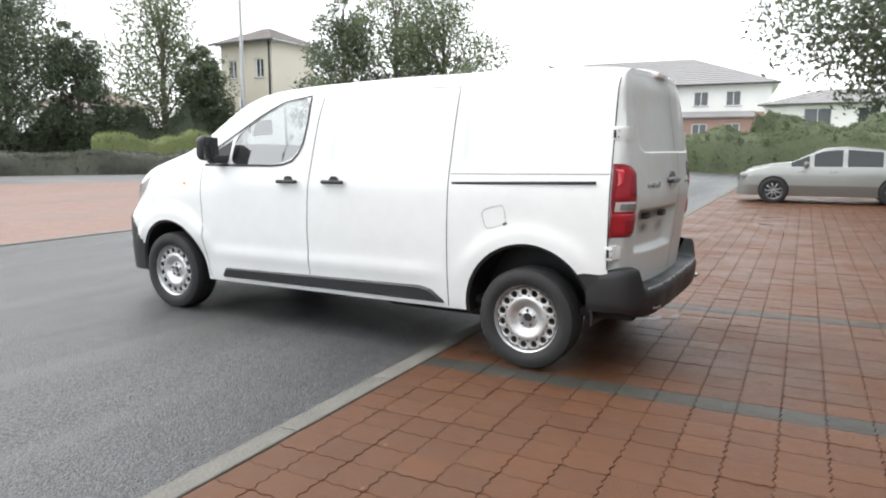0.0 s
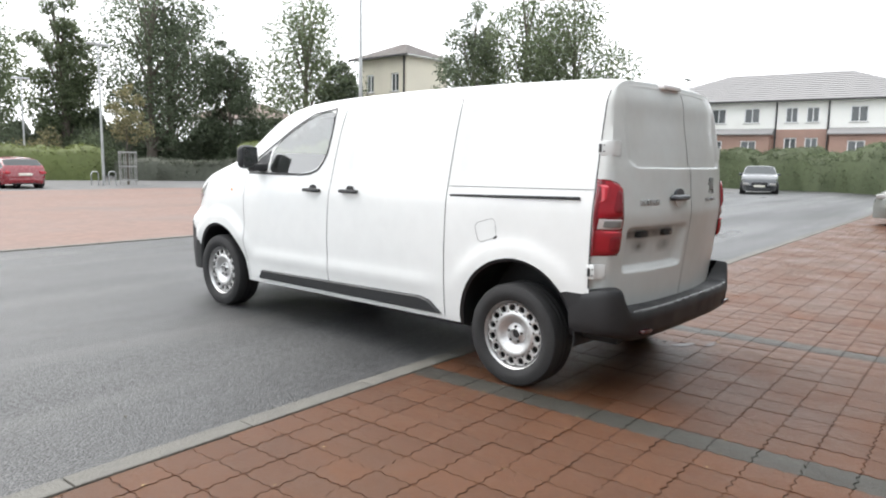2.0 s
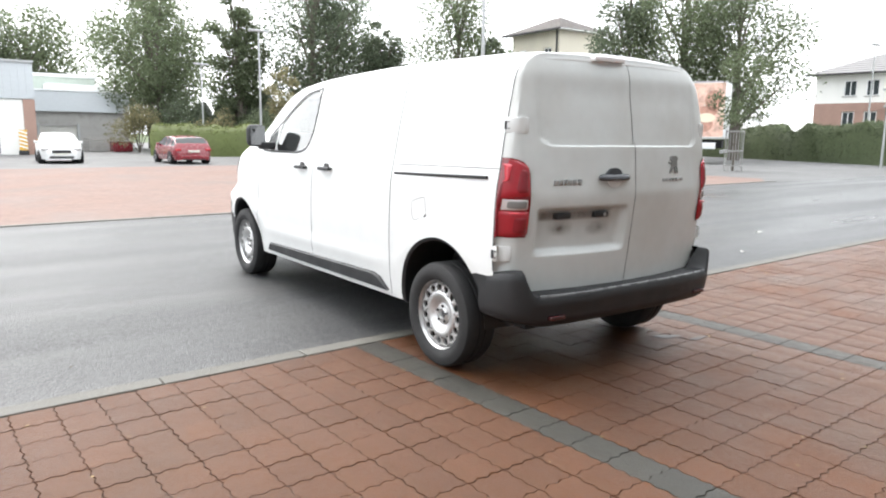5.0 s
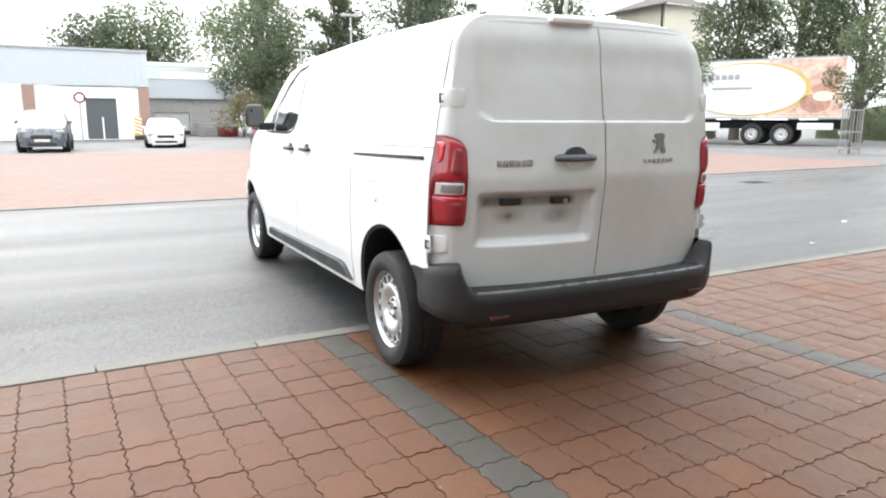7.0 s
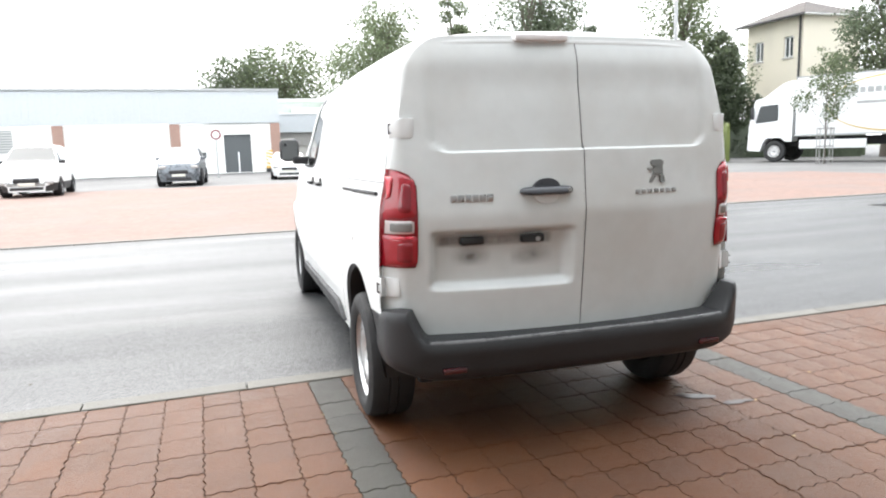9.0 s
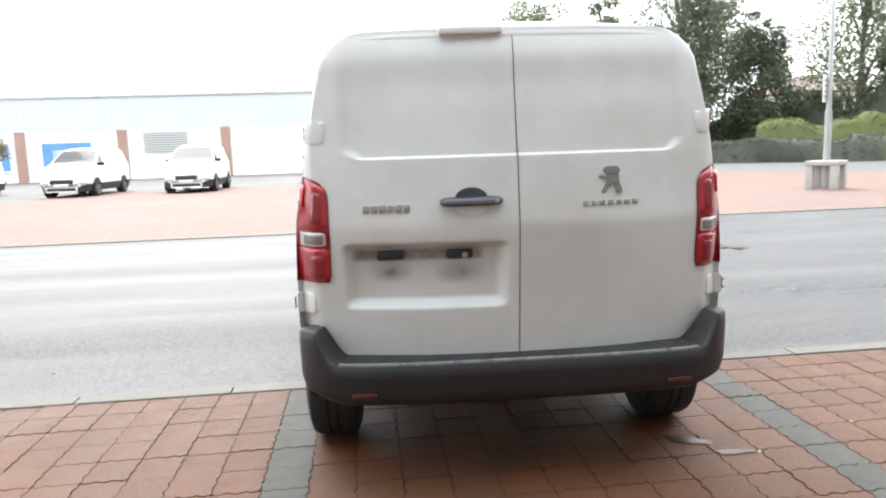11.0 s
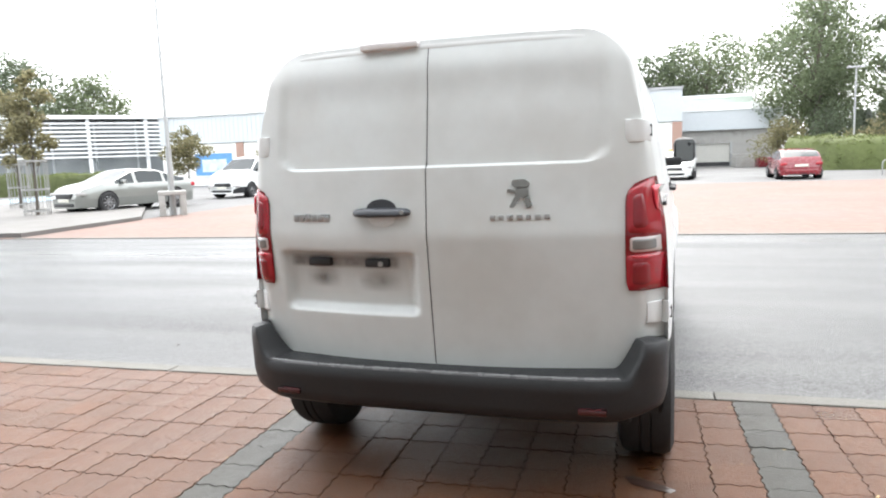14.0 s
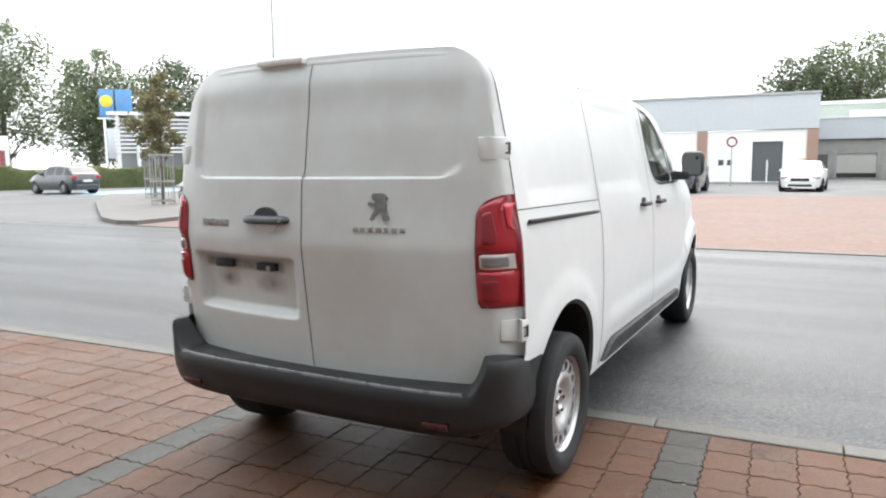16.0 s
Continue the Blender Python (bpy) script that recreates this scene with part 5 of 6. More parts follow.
# ---- plants ----
def leaf_cloud(n, blobs, size, seed, flat=0.0):
    """n small folded leaves spread through blobs (centre, radii); returns verts and faces."""
    rng = np.random.default_rng(seed)
    vol = np.array([b[1][0] * b[1][1] * b[1][2] for b in blobs]) ** 0.75
    pick = rng.choice(len(blobs), n, p=vol / vol.sum())
    c = np.array([b[0] for b in blobs])[pick]
    r = np.array([b[1] for b in blobs])[pick]
    d = rng.normal(size=(n, 3))
    d /= np.linalg.norm(d, axis=1, keepdims=True)
    p = c + d * r * (rng.uniform(0.1, 1.0, (n, 1)) ** 0.45 + rng.normal(0, 0.10, (n, 1))) + rng.normal(size=(n, 3)) * r * 0.10
    a = rng.normal(size=(n, 3))
    a /= np.linalg.norm(a, axis=1, keepdims=True)
    b = np.cross(a, rng.normal(size=(n, 3)))
    b /= np.linalg.norm(b, axis=1, keepdims=True)
    s = size * rng.uniform(0.6, 1.35, (n, 1))
    v = np.stack([p - a * s, p + b * s * 0.42, p + a * s, p - b * s * 0.42 + np.cross(a, b) * s * 0.2], 1).reshape(-1, 3)
    f = [(4 * i, 4 * i + 1, 4 * i + 2, 4 * i + 3) for i in range(n)]
    return v.tolist(), f


def limb(vs, fs, pts, radii, sides=7):
    """A tapered branch through points."""
    for i, (p, r) in enumerate(zip(pts, radii)):
        q = Vector(pts[min(i + 1, len(pts) - 1)]) - Vector(pts[max(i - 1, 0)])
        t = q.to_track_quat("Z", "Y").to_matrix()
        for j in range(sides):
            a = 2 * math.pi * j / sides
            vs.append(tuple(Vector(p) + t @ Vector((r * math.cos(a), r * math.sin(a), 0))))
    b = len(vs) - sides * len(pts)
    for i in range(len(pts) - 1):
        for j in range(sides):
            k = (j + 1) % sides
            fs.append((b + i * sides + j, b + i * sides + k, b + (i + 1) * sides + k, b + (i + 1) * sides + j))


def tree(label, x, y, height, spread_, seed, mat=LEAF, clear=0.25, leaves=5200, size=0.17, blobs_n=20, group="", trunk=None):
    rng = random.Random(seed)
    base = thing("tree", on_ground(x, y, rng.uniform(0, 360)), label, "tree", group)
    vs, fs, blobs = [], [], []
    tr = trunk or 0.022 * height
    lean = rng.uniform(-0.04, 0.04) * height
    spine = [(lean * t * t, 0.3 * lean * t, height * 0.9 * t) for t in (0, 0.15, 0.3, 0.5, 0.7, 0.88)]
    limb(vs, fs, spine, [tr * 1.35, tr, tr * 0.85, tr * 0.6, tr * 0.35, tr * 0.12])
    for i in range(blobs_n):
        t = clear + (1 - clear) * (i + rng.random()) / blobs_n
        z = height * t
        u = (t - clear) / (1 - clear)
        w = spread_ * (0.35 + 0.95 * math.sin(math.pi * min(1, u * 0.80 + 0.16)))
        a = i * 2.4 + rng.uniform(-0.5, 0.5)
        d = w * rng.uniform(0.25, 0.78)
        c = (lean * t * t + d * math.cos(a), d * math.sin(a), z)
        r = max(0.25, w * rng.uniform(0.32, 0.55))
        blobs.append((c, (r, r, r * rng.uniform(0.65, 1.0))))
        t0 = max(0.12, t - 0.22)
        s = (lean * t0 * t0, 0.3 * lean * t0, height * 0.9 * t0)
        mid = tuple((s[k] * 0.45 + c[k] * 0.55) + (0.05 * height * 0.3 if k == 2 else 0) for k in range(3))
        limb(vs, fs, [s, mid, c], [tr * 0.32, tr * 0.2, tr * 0.06], 5)
    link("trunk", vs, fs, BARK, base, "grey brown trunk and limbs", angle=60)
    v, f = leaf_cloud(leaves, blobs, size, seed)
    link("crown", v, f, mat, base, "loose leafy crown", smooth=False)
    return base


def hedge(label, pts, width, height, seed, mat, leaves=60, size=0.10, name="hedge", wav=0.12):
    """A clipped or rough hedge along ground points: a lumpy core wrapped in leaves."""
    base = thing(name, Matrix.Identity(4), label, "hedge")
    rng = np.random.default_rng(seed)
    vs, fs, lv, lf = [], [], [], []
    line = []
    for (a, b), (c, d) in zip(pts, pts[1:]):
        n = max(2, int(math.hypot(c - a, d - b) / 0.7))
        line += [(a + (c - a) * i / n, b + (d - b) * i / n) for i in range(n)]
    line.append(pts[-1])
    k = 9
    for i, (x, y) in enumerate(line):
        p, q = line[max(0, i - 1)], line[min(len(line) - 1, i + 1)]
        dx, dy = q[0] - p[0], q[1] - p[1]
        l = math.hypot(dx, dy)
        nx, ny = -dy / l, dx / l
        hh = height * (1 + wav * math.sin(i * 0.9 + seed) * 0.6 + wav * rng.normal() * 0.5)
        g = -0.05
        for j in range(k):
            a = math.pi * j / (k - 1)
            o = math.cos(a) * width / 2 * (0.95 + 0.12 * rng.normal())
            z = min(1.0, 1.25 * math.sin(a) ** 0.55) * hh * 0.92 if 0 < j < k - 1 else 0
            vs.append((x + nx * o, y + ny * o, g + z * (0.97 + 0.05 * rng.normal())))
    for i in range(len(line) - 1):
        for j in range(k - 1):
            fs.append((i * k + j, i * k + j + 1, (i + 1) * k + j + 1, (i + 1) * k + j))
    link("core", vs, fs, mat, base, "dense inner growth", angle=70)
    arr = np.array(vs)
    n = int(2.6 * leaves * len(line))
    pk = rng.integers(0, len(fs), n)
    F = np.array(fs)[pk]
    w = rng.dirichlet((1, 1, 1, 1), n)
    p = (arr[F] * w[:, :, None]).sum(1) + rng.normal(size=(n, 3)) * 0.07
    a = rng.normal(size=(n, 3))
    a /= np.linalg.norm(a, axis=1, keepdims=True)
    b = np.cross(a, rng.normal(size=(n, 3)))
    b /= np.linalg.norm(b, axis=1, keepdims=True)
    s = 0.8 * size * rng.uniform(0.6, 1.4, (n, 1))
    v = np.stack([p - a * s, p + b * s * 0.45, p + a * s, p - b * s * 0.45], 1).reshape(-1, 3)
    link("leaves", v.tolist(), [(4 * i, 4 * i + 1, 4 * i + 2, 4 * i + 3) for i in range(n)], mat, base, "small leaves", smooth=False)
    return base


def bush(label, x, y, w, h, seed, mat, leaves=1400, size=0.10):
    base = thing("bush", on_ground(x, y, seed * 40 % 360), label, "bush")
    rng = random.Random(seed)
    blobs = []
    for i in range(9):
        a = rng.uniform(0, 6.28)
        d = w * rng.uniform(0.0, 0.38)
        r = w * rng.uniform(0.16, 0.30)
        blobs.append(((d * math.cos(a), d * math.sin(a), h * rng.uniform(0.3, 0.72)), (r, r, h * 0.30)))
    v, f = leaf_cloud(leaves, blobs, size, seed)
    v = [(p[0], p[1], max(0.01, p[2])) for p in v]
    link("foliage", v, f, mat, base, smooth=False)
    vs, fs = [], []
    for c, r in blobs:
        limb(vs, fs, [(0, 0, -0.02), (c[0] * 0.5, c[1] * 0.5, c[2] * 0.5), c], [0.04, 0.03, 0.01], 5)
    link("stems", vs, fs, BARK, base)
    return base


BIG = "tall broadleaf tree in full leaf behind the road"
ROW = "trees behind the yard"
NEAR_TREES = (
    (-54.3, 32.8, 16.2, 3.7, 11, LEAF_DARK, 0.12),
    (-48.3, 34.5, 10.6, 2.4, 12, LEAF_DARK, 0.06),
    (-49.3, 43.2, 16.2, 4.6, 13, LEAF, 0.16),
    (-45.5, 44.1, 10.2, 2.2, 14, LEAF_DARK, 0.12),
    (-34.0, 48.6, 14.6, 2.8, 15, LEAF_DARK, 0.10),
    (-29.6, 49.2, 15.7, 4.0, 16, LEAF, 0.18),
    (-26.1, 51.1, 15.0, 4.0, 17, LEAF, 0.20),
    (-52.7, 30.1, 17.4, 4.7, 18, LEAF_DARK, 0.10),
    (-57.2, 25.5, 14.8, 2.4, 19, LEAF, 0.12),
    (-63.5, 20.6, 13.7, 4.0, 20, LEAF, 0.15),
)
FAR_TREES = (
    (-98.5, 15.1, 16.4, 6.9, 21, LEAF, 0.10),
    (-73.7, 22.8, 18.0, 5.0, 22, LEAF, 0.12),
    (-101.3, 10.0, 14.7, 5.5, 23, LEAF_DARK, 0.10),
    (-63.0, -94.5, 22.8, 6.9, 24, LEAF, 0.15),
    (-81.5, -99.5, 21.2, 8.1, 25, LEAF, 0.12),
    (-96.9, -97.0, 21.9, 8.4, 26, LEAF_DARK, 0.12),
    (-49.4, -87.1, 20.7, 6.2, 27, LEAF, 0.15),
    (-111.1, -94.7, 19.5, 8.2, 28, LEAF, 0.12),
)
for x, y, h, w, seed, mat, clear in NEAR_TREES + FAR_TREES:
    tree(BIG, x, y, h, w, seed, mat, clear, leaves=15000, size=0.135 * max(1.0, math.hypot(x, y) / 58), group=ROW)
tree("broadleaf tree overhanging the parked saloon", 3.28, 28.81, 10.0, 3.4, 31, LEAF_DARK, 0.30, leaves=12000, size=0.12)


def tree_guard(x, y, h=1.95, r=0.40):
    base = thing("tree_guard", on_ground(x, y, 20), "weathered steel tree guard of upright bars", "tree guard", "tree guards")
    for i in range(10):
        a = 2 * math.pi * i / 10
        bar("upright_bar", (r * math.cos(a), r * math.sin(a), -0.02), (r * math.cos(a) * 1.05, r * math.sin(a) * 1.05, h), 0.016, GUARD_METAL, base, sides=6)
    for z in (0.25, 0.95, h - 0.06):
        vs, fs = revolve([(r - 0.012, -0.03), (r + 0.03, -0.03), (r + 0.03, 0.03), (r - 0.012, 0.03), (r - 0.012, -0.03)], 20)
        link("hoop", [(a, c, z + b) for a, b, c in vs], fs, GUARD_METAL, base)


for x, y, h, w, seed, mat in ((-16.2, 33.6, 5.9, 1.25, 41, LEAF), (-27.0, 35.3, 6.2, 1.25, 46, LEAF), (-16.94, -13.43, 4.9, 0.70, 42, LEAF_DRY), (-21.4, -18.8, 5.0, 0.75, 43, LEAF_DRY)):
    tree("young street tree with a narrow crown inside a steel guard", x, y, h, w, seed, mat, 0.40, leaves=2600, size=0.085, blobs_n=11, group="young street trees", trunk=0.045)
    tree_guard(x, y)
for x, y, h, w, seed in ((-27.56, -14.99, 3.39, 0.89, 44), (-32.93, -13.03, 3.34, 0.85, 45)):
    tree("small round headed young tree with yellowing leaves", x, y, h, w, seed, LEAF_DRY, 0.42, leaves=3600, size=0.075, blobs_n=12, group="young street trees", trunk=0.04)
tree_guard(-35.2, 19.05, 1.75, 0.42)
tree("young street tree with a narrow crown inside a steel guard", -35.2, 19.05, 5.2, 0.95, 47, LEAF_DRY, 0.42, leaves=2200, size=0.085, blobs_n=11, group="young street trees", trunk=0.045)

hedge("long rough green hedge along the road bend", [(-34.62, 61.29), (-20.39, 54.6), (-11.33, 49.79), (-3.98, 45.43), (4.64, 40.91), (13.04, 37.2)], 2.06, 2.70, 3, LEAF, 420, 0.070)
hedge("higher rough growth behind the long hedge", [(-4.0, 49.0), (1.0, 46.04), (10.83, 41.63)], 2.76, 3.25, 4, LEAF, 420, 0.075, wav=0.3)
hedge("bank of grey green ground shrubs beside the yard", [(-43.74, 22.78), (-40.16, 27.81), (-36.6, 31.6), (-34.6, 33.9)], 3.08, 1.47, 5, LEAF_GREY, 220, 0.080)
hedge("bright green clipped shrubs above the grey bank", [(-41.2, 30.2), (-38.88, 32.84), (-35.4, 36.24)], 2.46, 2.59, 6, LEAF_LIGHT, 240, 0.075)
hedge("bright green clipped hedge behind the red car", [(-48.36, 15.98), (-45.55, 19.48), (-44.14, 22.02)], 2.85, 2.27, 7, LEAF_LIGHT, 230, 0.075)
hedge("dark understorey shrubs below the tall trees", [(-61.0, 23.0), (-57.9, 27.5), (-52.07, 36.55), (-44.63, 45.4), (-37.49, 50.64)], 4.17, 4.31, 8, LEAF_DARK, 240, 0.150, wav=0.35)
hedge("low yellow green hedge along the far car park", [(-24.65, -44.2), (-29.94, -40.79), (-36.77, -36.43), (-43.15, -31.92)], 1.74, 1.54, 9, LEAF_LIGHT, 220, 0.075)
for i, (x, y, w, h, mat) in enumerate(((-55.4, 16.6, 4.2, 3.9, LEAF_DRY), (-51.76, 20.88, 4.0, 3.5, LEAF_DRY), (-50.94, 24.41, 4.6, 4.0, LEAF), (-55.95, 19.6, 4.1, 4.9, LEAF_DARK), (-56.03, 29.64, 5.0, 4.4, LEAF))):
    bush("loose mixed bush on the planted bank", x, y, w, h, 60 + i, mat, 2200, 0.11)


# ---- buildings and street furniture ----
def building(name, label, x, y, turn, category="building", size=1.0):
    return thing(name, pose(x, y, -0.05, 0, 0, turn) @ Matrix.Scale(size, 4), label, category)


def wall_with(base, name, a0, a1, z0, z1, y, thick, mat, holes, label=""):
    """A wall along local x at depth y, with real openings (x0, x1, z0, z1)."""
    bm = bmesh.new()
    xs = sorted({a0, a1, *[h[0] for h in holes], *[h[1] for h in holes]})
    zs = sorted({z0, z1, *[h[2] for h in holes], *[h[3] for h in holes]})
    for p, q in zip(xs, xs[1:]):
        for r, s in zip(zs, zs[1:]):
            inside = any(h[0] <= p and q <= h[1] and h[2] <= r and s <= h[3] for h in holes)
            if not inside:
                box(bm, (p, y, r), (q, y + thick, s))
    bmesh.ops.remove_doubles(bm, verts=bm.verts, dist=0.0005)
    return part(name, bm, mat, base, label, smooth=False)


def window_unit(base, h, y, frame_mat=STEEL_WHITE, bars=1, sill=True):
    w = new("window")
    w.parent = base
    x0, x1, z0, z1 = h
    f = 0.06
    bm = bmesh.new()
    for lo, hi in (((x0, z0), (x1, z0 + f)), ((x0, z1 - f), (x1, z1)), ((x0, z0 + f), (x0 + f, z1 - f)), ((x1 - f, z0 + f), (x1, z1 - f))):
        box(bm, (lo[0], y + 0.07, lo[1]), (hi[0], y + 0.13, hi[1]))
    for i in range(bars):
        xm = x0 + (x1 - x0) * (i + 1) / (bars + 1)
        box(bm, (xm - 0.025, y + 0.075, z0 + f), (xm + 0.025, y + 0.125, z1 - f))
    part("window_frame", bm, frame_mat, w, smooth=False)
    boxed("pane", (x0 + 0.01, y + 0.095, z0 + 0.01), (x1 - 0.01, y + 0.105, z1 - 0.01), PANE, w, "dark window glass")
    if sill:
        boxed("window_sill", (x0 - 0.05, y - 0.05, z0 - 0.06), (x1 + 0.05, y + 0.06, z0), CONCRETE, w)


def hip_roof(base, a0, a1, d0, d1, z, ridge_h, over, mat, courses=14):
    """Hipped roof with raised tile courses."""
    x0, x1, y0, y1 = a0 - over, a1 + over, d0 - over, d1 + over
    half = min(x1 - x0, y1 - y0) / 2
    bm = bmesh.new()
    for i in range(courses):
        t0, t1 = i / courses, (i + 1) / courses
        i0, i1 = half * t0, half * t1
        lo = [(x0 + i0, y0 + i0), (x1 - i0, y0 + i0), (x1 - i0, y1 - i0), (x0 + i0, y1 - i0)]
        hi = [(x0 + i1, y0 + i1), (x1 - i1, y0 + i1), (x1 - i1, y1 - i1), (x0 + i1, y1 - i1)]
        za, zb = z + ridge_h * t0 + 0.035, z + ridge_h * t1
        A = [bm.verts.new((*p, za)) for p in lo]
        prev = B if i else None
        B = [bm.verts.new((*p, zb)) for p in hi]
        C = [bm.verts.new((*p, za - 0.04)) for p in lo]
        for k in range(4):
            n = (k + 1) % 4
            bm.faces.new((A[k], A[n], B[n], B[k]))
            bm.faces.new((C[k], C[n], A[n], A[k]))
            if prev:
                bm.faces.new((prev[k], prev[n], C[n], C[k]))
    part("roof", bm, mat, base, "tiled hipped roof", smooth=False)
    boxed("gutter", (x0 - 0.06, y0 - 0.08, z - 0.10), (x1 + 0.06, y0 + 0.02, z + 0.0), DARK_METAL, base, "dark gutter", 0.02)
    boxed("soffit", (x0, y0, z - 0.05), (x1, y1, z - 0.01), STEEL_WHITE, base)


def housing_block():
    """Two storeys: brick below, white render above, grey hipped roof."""
    b = building("apartment_building", "two storey block, red brick below white render", -27.55, 66.59, 4.6, size=1.435)
    n = 17.2
    plain = ((1.6, 2.3), (2.8, 3.5), (9.25, 9.95), (10.4, 11.1))
    in_bay = ((4.9, 5.8), (6.9, 7.8), (12.7, 13.6), (14.6, 15.5))
    ups = [(p, q, 3.75, 4.68) for p, q in plain + in_bay]
    lows = [(p, q, 1.75, 2.85) for p, q in plain]
    bay_lows = [(p, q, 1.75, 2.65) for p, q in in_bay]
    wall_with(b, "upper_wall", 0, n, 3.35, 5.05, 0, 0.3, WHITE_RENDER, ups, "white rendered upper storey")
    wall_with(b, "lower_wall", 0, n, 0, 3.35, -0.02, 0.32, RED_BRICK, lows, "red brick lower storey")
    boxed("end_wall", (0, 0.3, 0), (0.3, 10, 5.05), WHITE_RENDER, b)
    boxed("end_wall", (n - 0.3, 0.3, 0), (n, 10, 5.05), WHITE_RENDER, b)
    boxed("back_wall", (0.3, 9.7, 0), (n - 0.3, 10, 5.05), WHITE_RENDER, b)
    boxed("inner_floor", (0.3, 0.34, 3.2), (n - 0.3, 9.6, 3.34), CONCRETE, b)
    for h in ups:
        window_unit(b, h, 0)
    for h in lows:
        window_unit(b, h, -0.02)
    for p, q in ((4.2, 8.55), (11.8, 16.15)):
        wall_with(b, "projecting_bay", p, q, 0, 3.0, -0.75, 0.3, RED_BRICK, [h for h in bay_lows if p < h[0] < q], "projecting brick bay")
        boxed("bay_side", (p, -0.45, 0), (p + 0.3, -0.03, 3.0), RED_BRICK, b)
        boxed("bay_side", (q - 0.3, -0.45, 0), (q, -0.03, 3.0), RED_BRICK, b)
        bm = bmesh.new()
        prism(bm, [(-0.95, 3.0), (-0.95, 3.08), (-0.03, 3.42), (-0.03, 3.0)], p - 0.15, q + 0.15, 0)
        part("bay_roof", bm, ROOF_TILE, b, "lean-to tiled roof", smooth=False)
    for h in bay_lows:
        window_unit(b, h, -0.75)
    for x in (4.0, 8.75, 11.6):
        bar("downpipe", (x, -0.06, 0), (x, -0.06, 5.0), 0.05, DARK_METAL, b, "dark downpipe", sides=8)
    hip_roof(b, 0, n, 0, 10, 5.10, 2.2, 0.45, ROOF_TILE)


housing_block()


def small_house(label, x, y, turn, size, w, d, wall_h, roof_h, wall_mat, roof_mat, holes, name="house"):
    b = building(name, label, x, y, turn, "house", size)
    wall_with(b, "front_wall", 0, w, 0, wall_h, 0, 0.3, wall_mat, holes)
    boxed("side_wall", (0, 0.3, 0), (0.3, d, wall_h), wall_mat, b)
    boxed("side_wall", (w - 0.3, 0.3, 0), (w, d, wall_h), wall_mat, b)
    boxed("back_wall", (0.3, d - 0.3, 0), (w - 0.3, d, wall_h), wall_mat, b)
    for h in holes:
        window_unit(b, h, 0)
    bar("downpipe", (w - 0.15, -0.06, 0), (w - 0.15, -0.06, wall_h), 0.05, DARK_METAL, b, "dark downpipe", sides=8)
    hip_roof(b, 0, w, 0, d, wall_h + 0.03, roof_h, 0.4, roof_mat, 12)


small_house("cream rendered house with a grey brown hipped roof", -50.4, 51.2, -2, 1.75, 3.7, 3.4, 6.55, 0.95, CREAM_RENDER, GREY_BROWN_TILE, [(0.55, 1.15, 4.7, 5.7), (2.5, 3.1, 4.7, 5.7), (0.55, 1.15, 1.2, 2.5), (2.5, 3.1, 1.2, 2.5)])
small_house("pale house with a brown roof far behind trees", -89.24, 56.09, 48, 1.687, 9.0, 7.0, 4.2, 1.6, WHITE_RENDER, BROWN_TILE, [(1.0, 2.2, 2.6, 3.8), (4.0, 5.2, 2.6, 3.8), (6.6, 7.8, 2.6, 3.8)])
small_house("low white house with a grey roof beyond the hedge", -2.88, 57.8, -3, 1.0, 9.5, 7.0, 4.75, 1.2, WHITE_RENDER, ROOF_TILE, [(2.6, 4.4, 3.05, 4.45), (6.0, 7.4, 3.05, 4.45)])


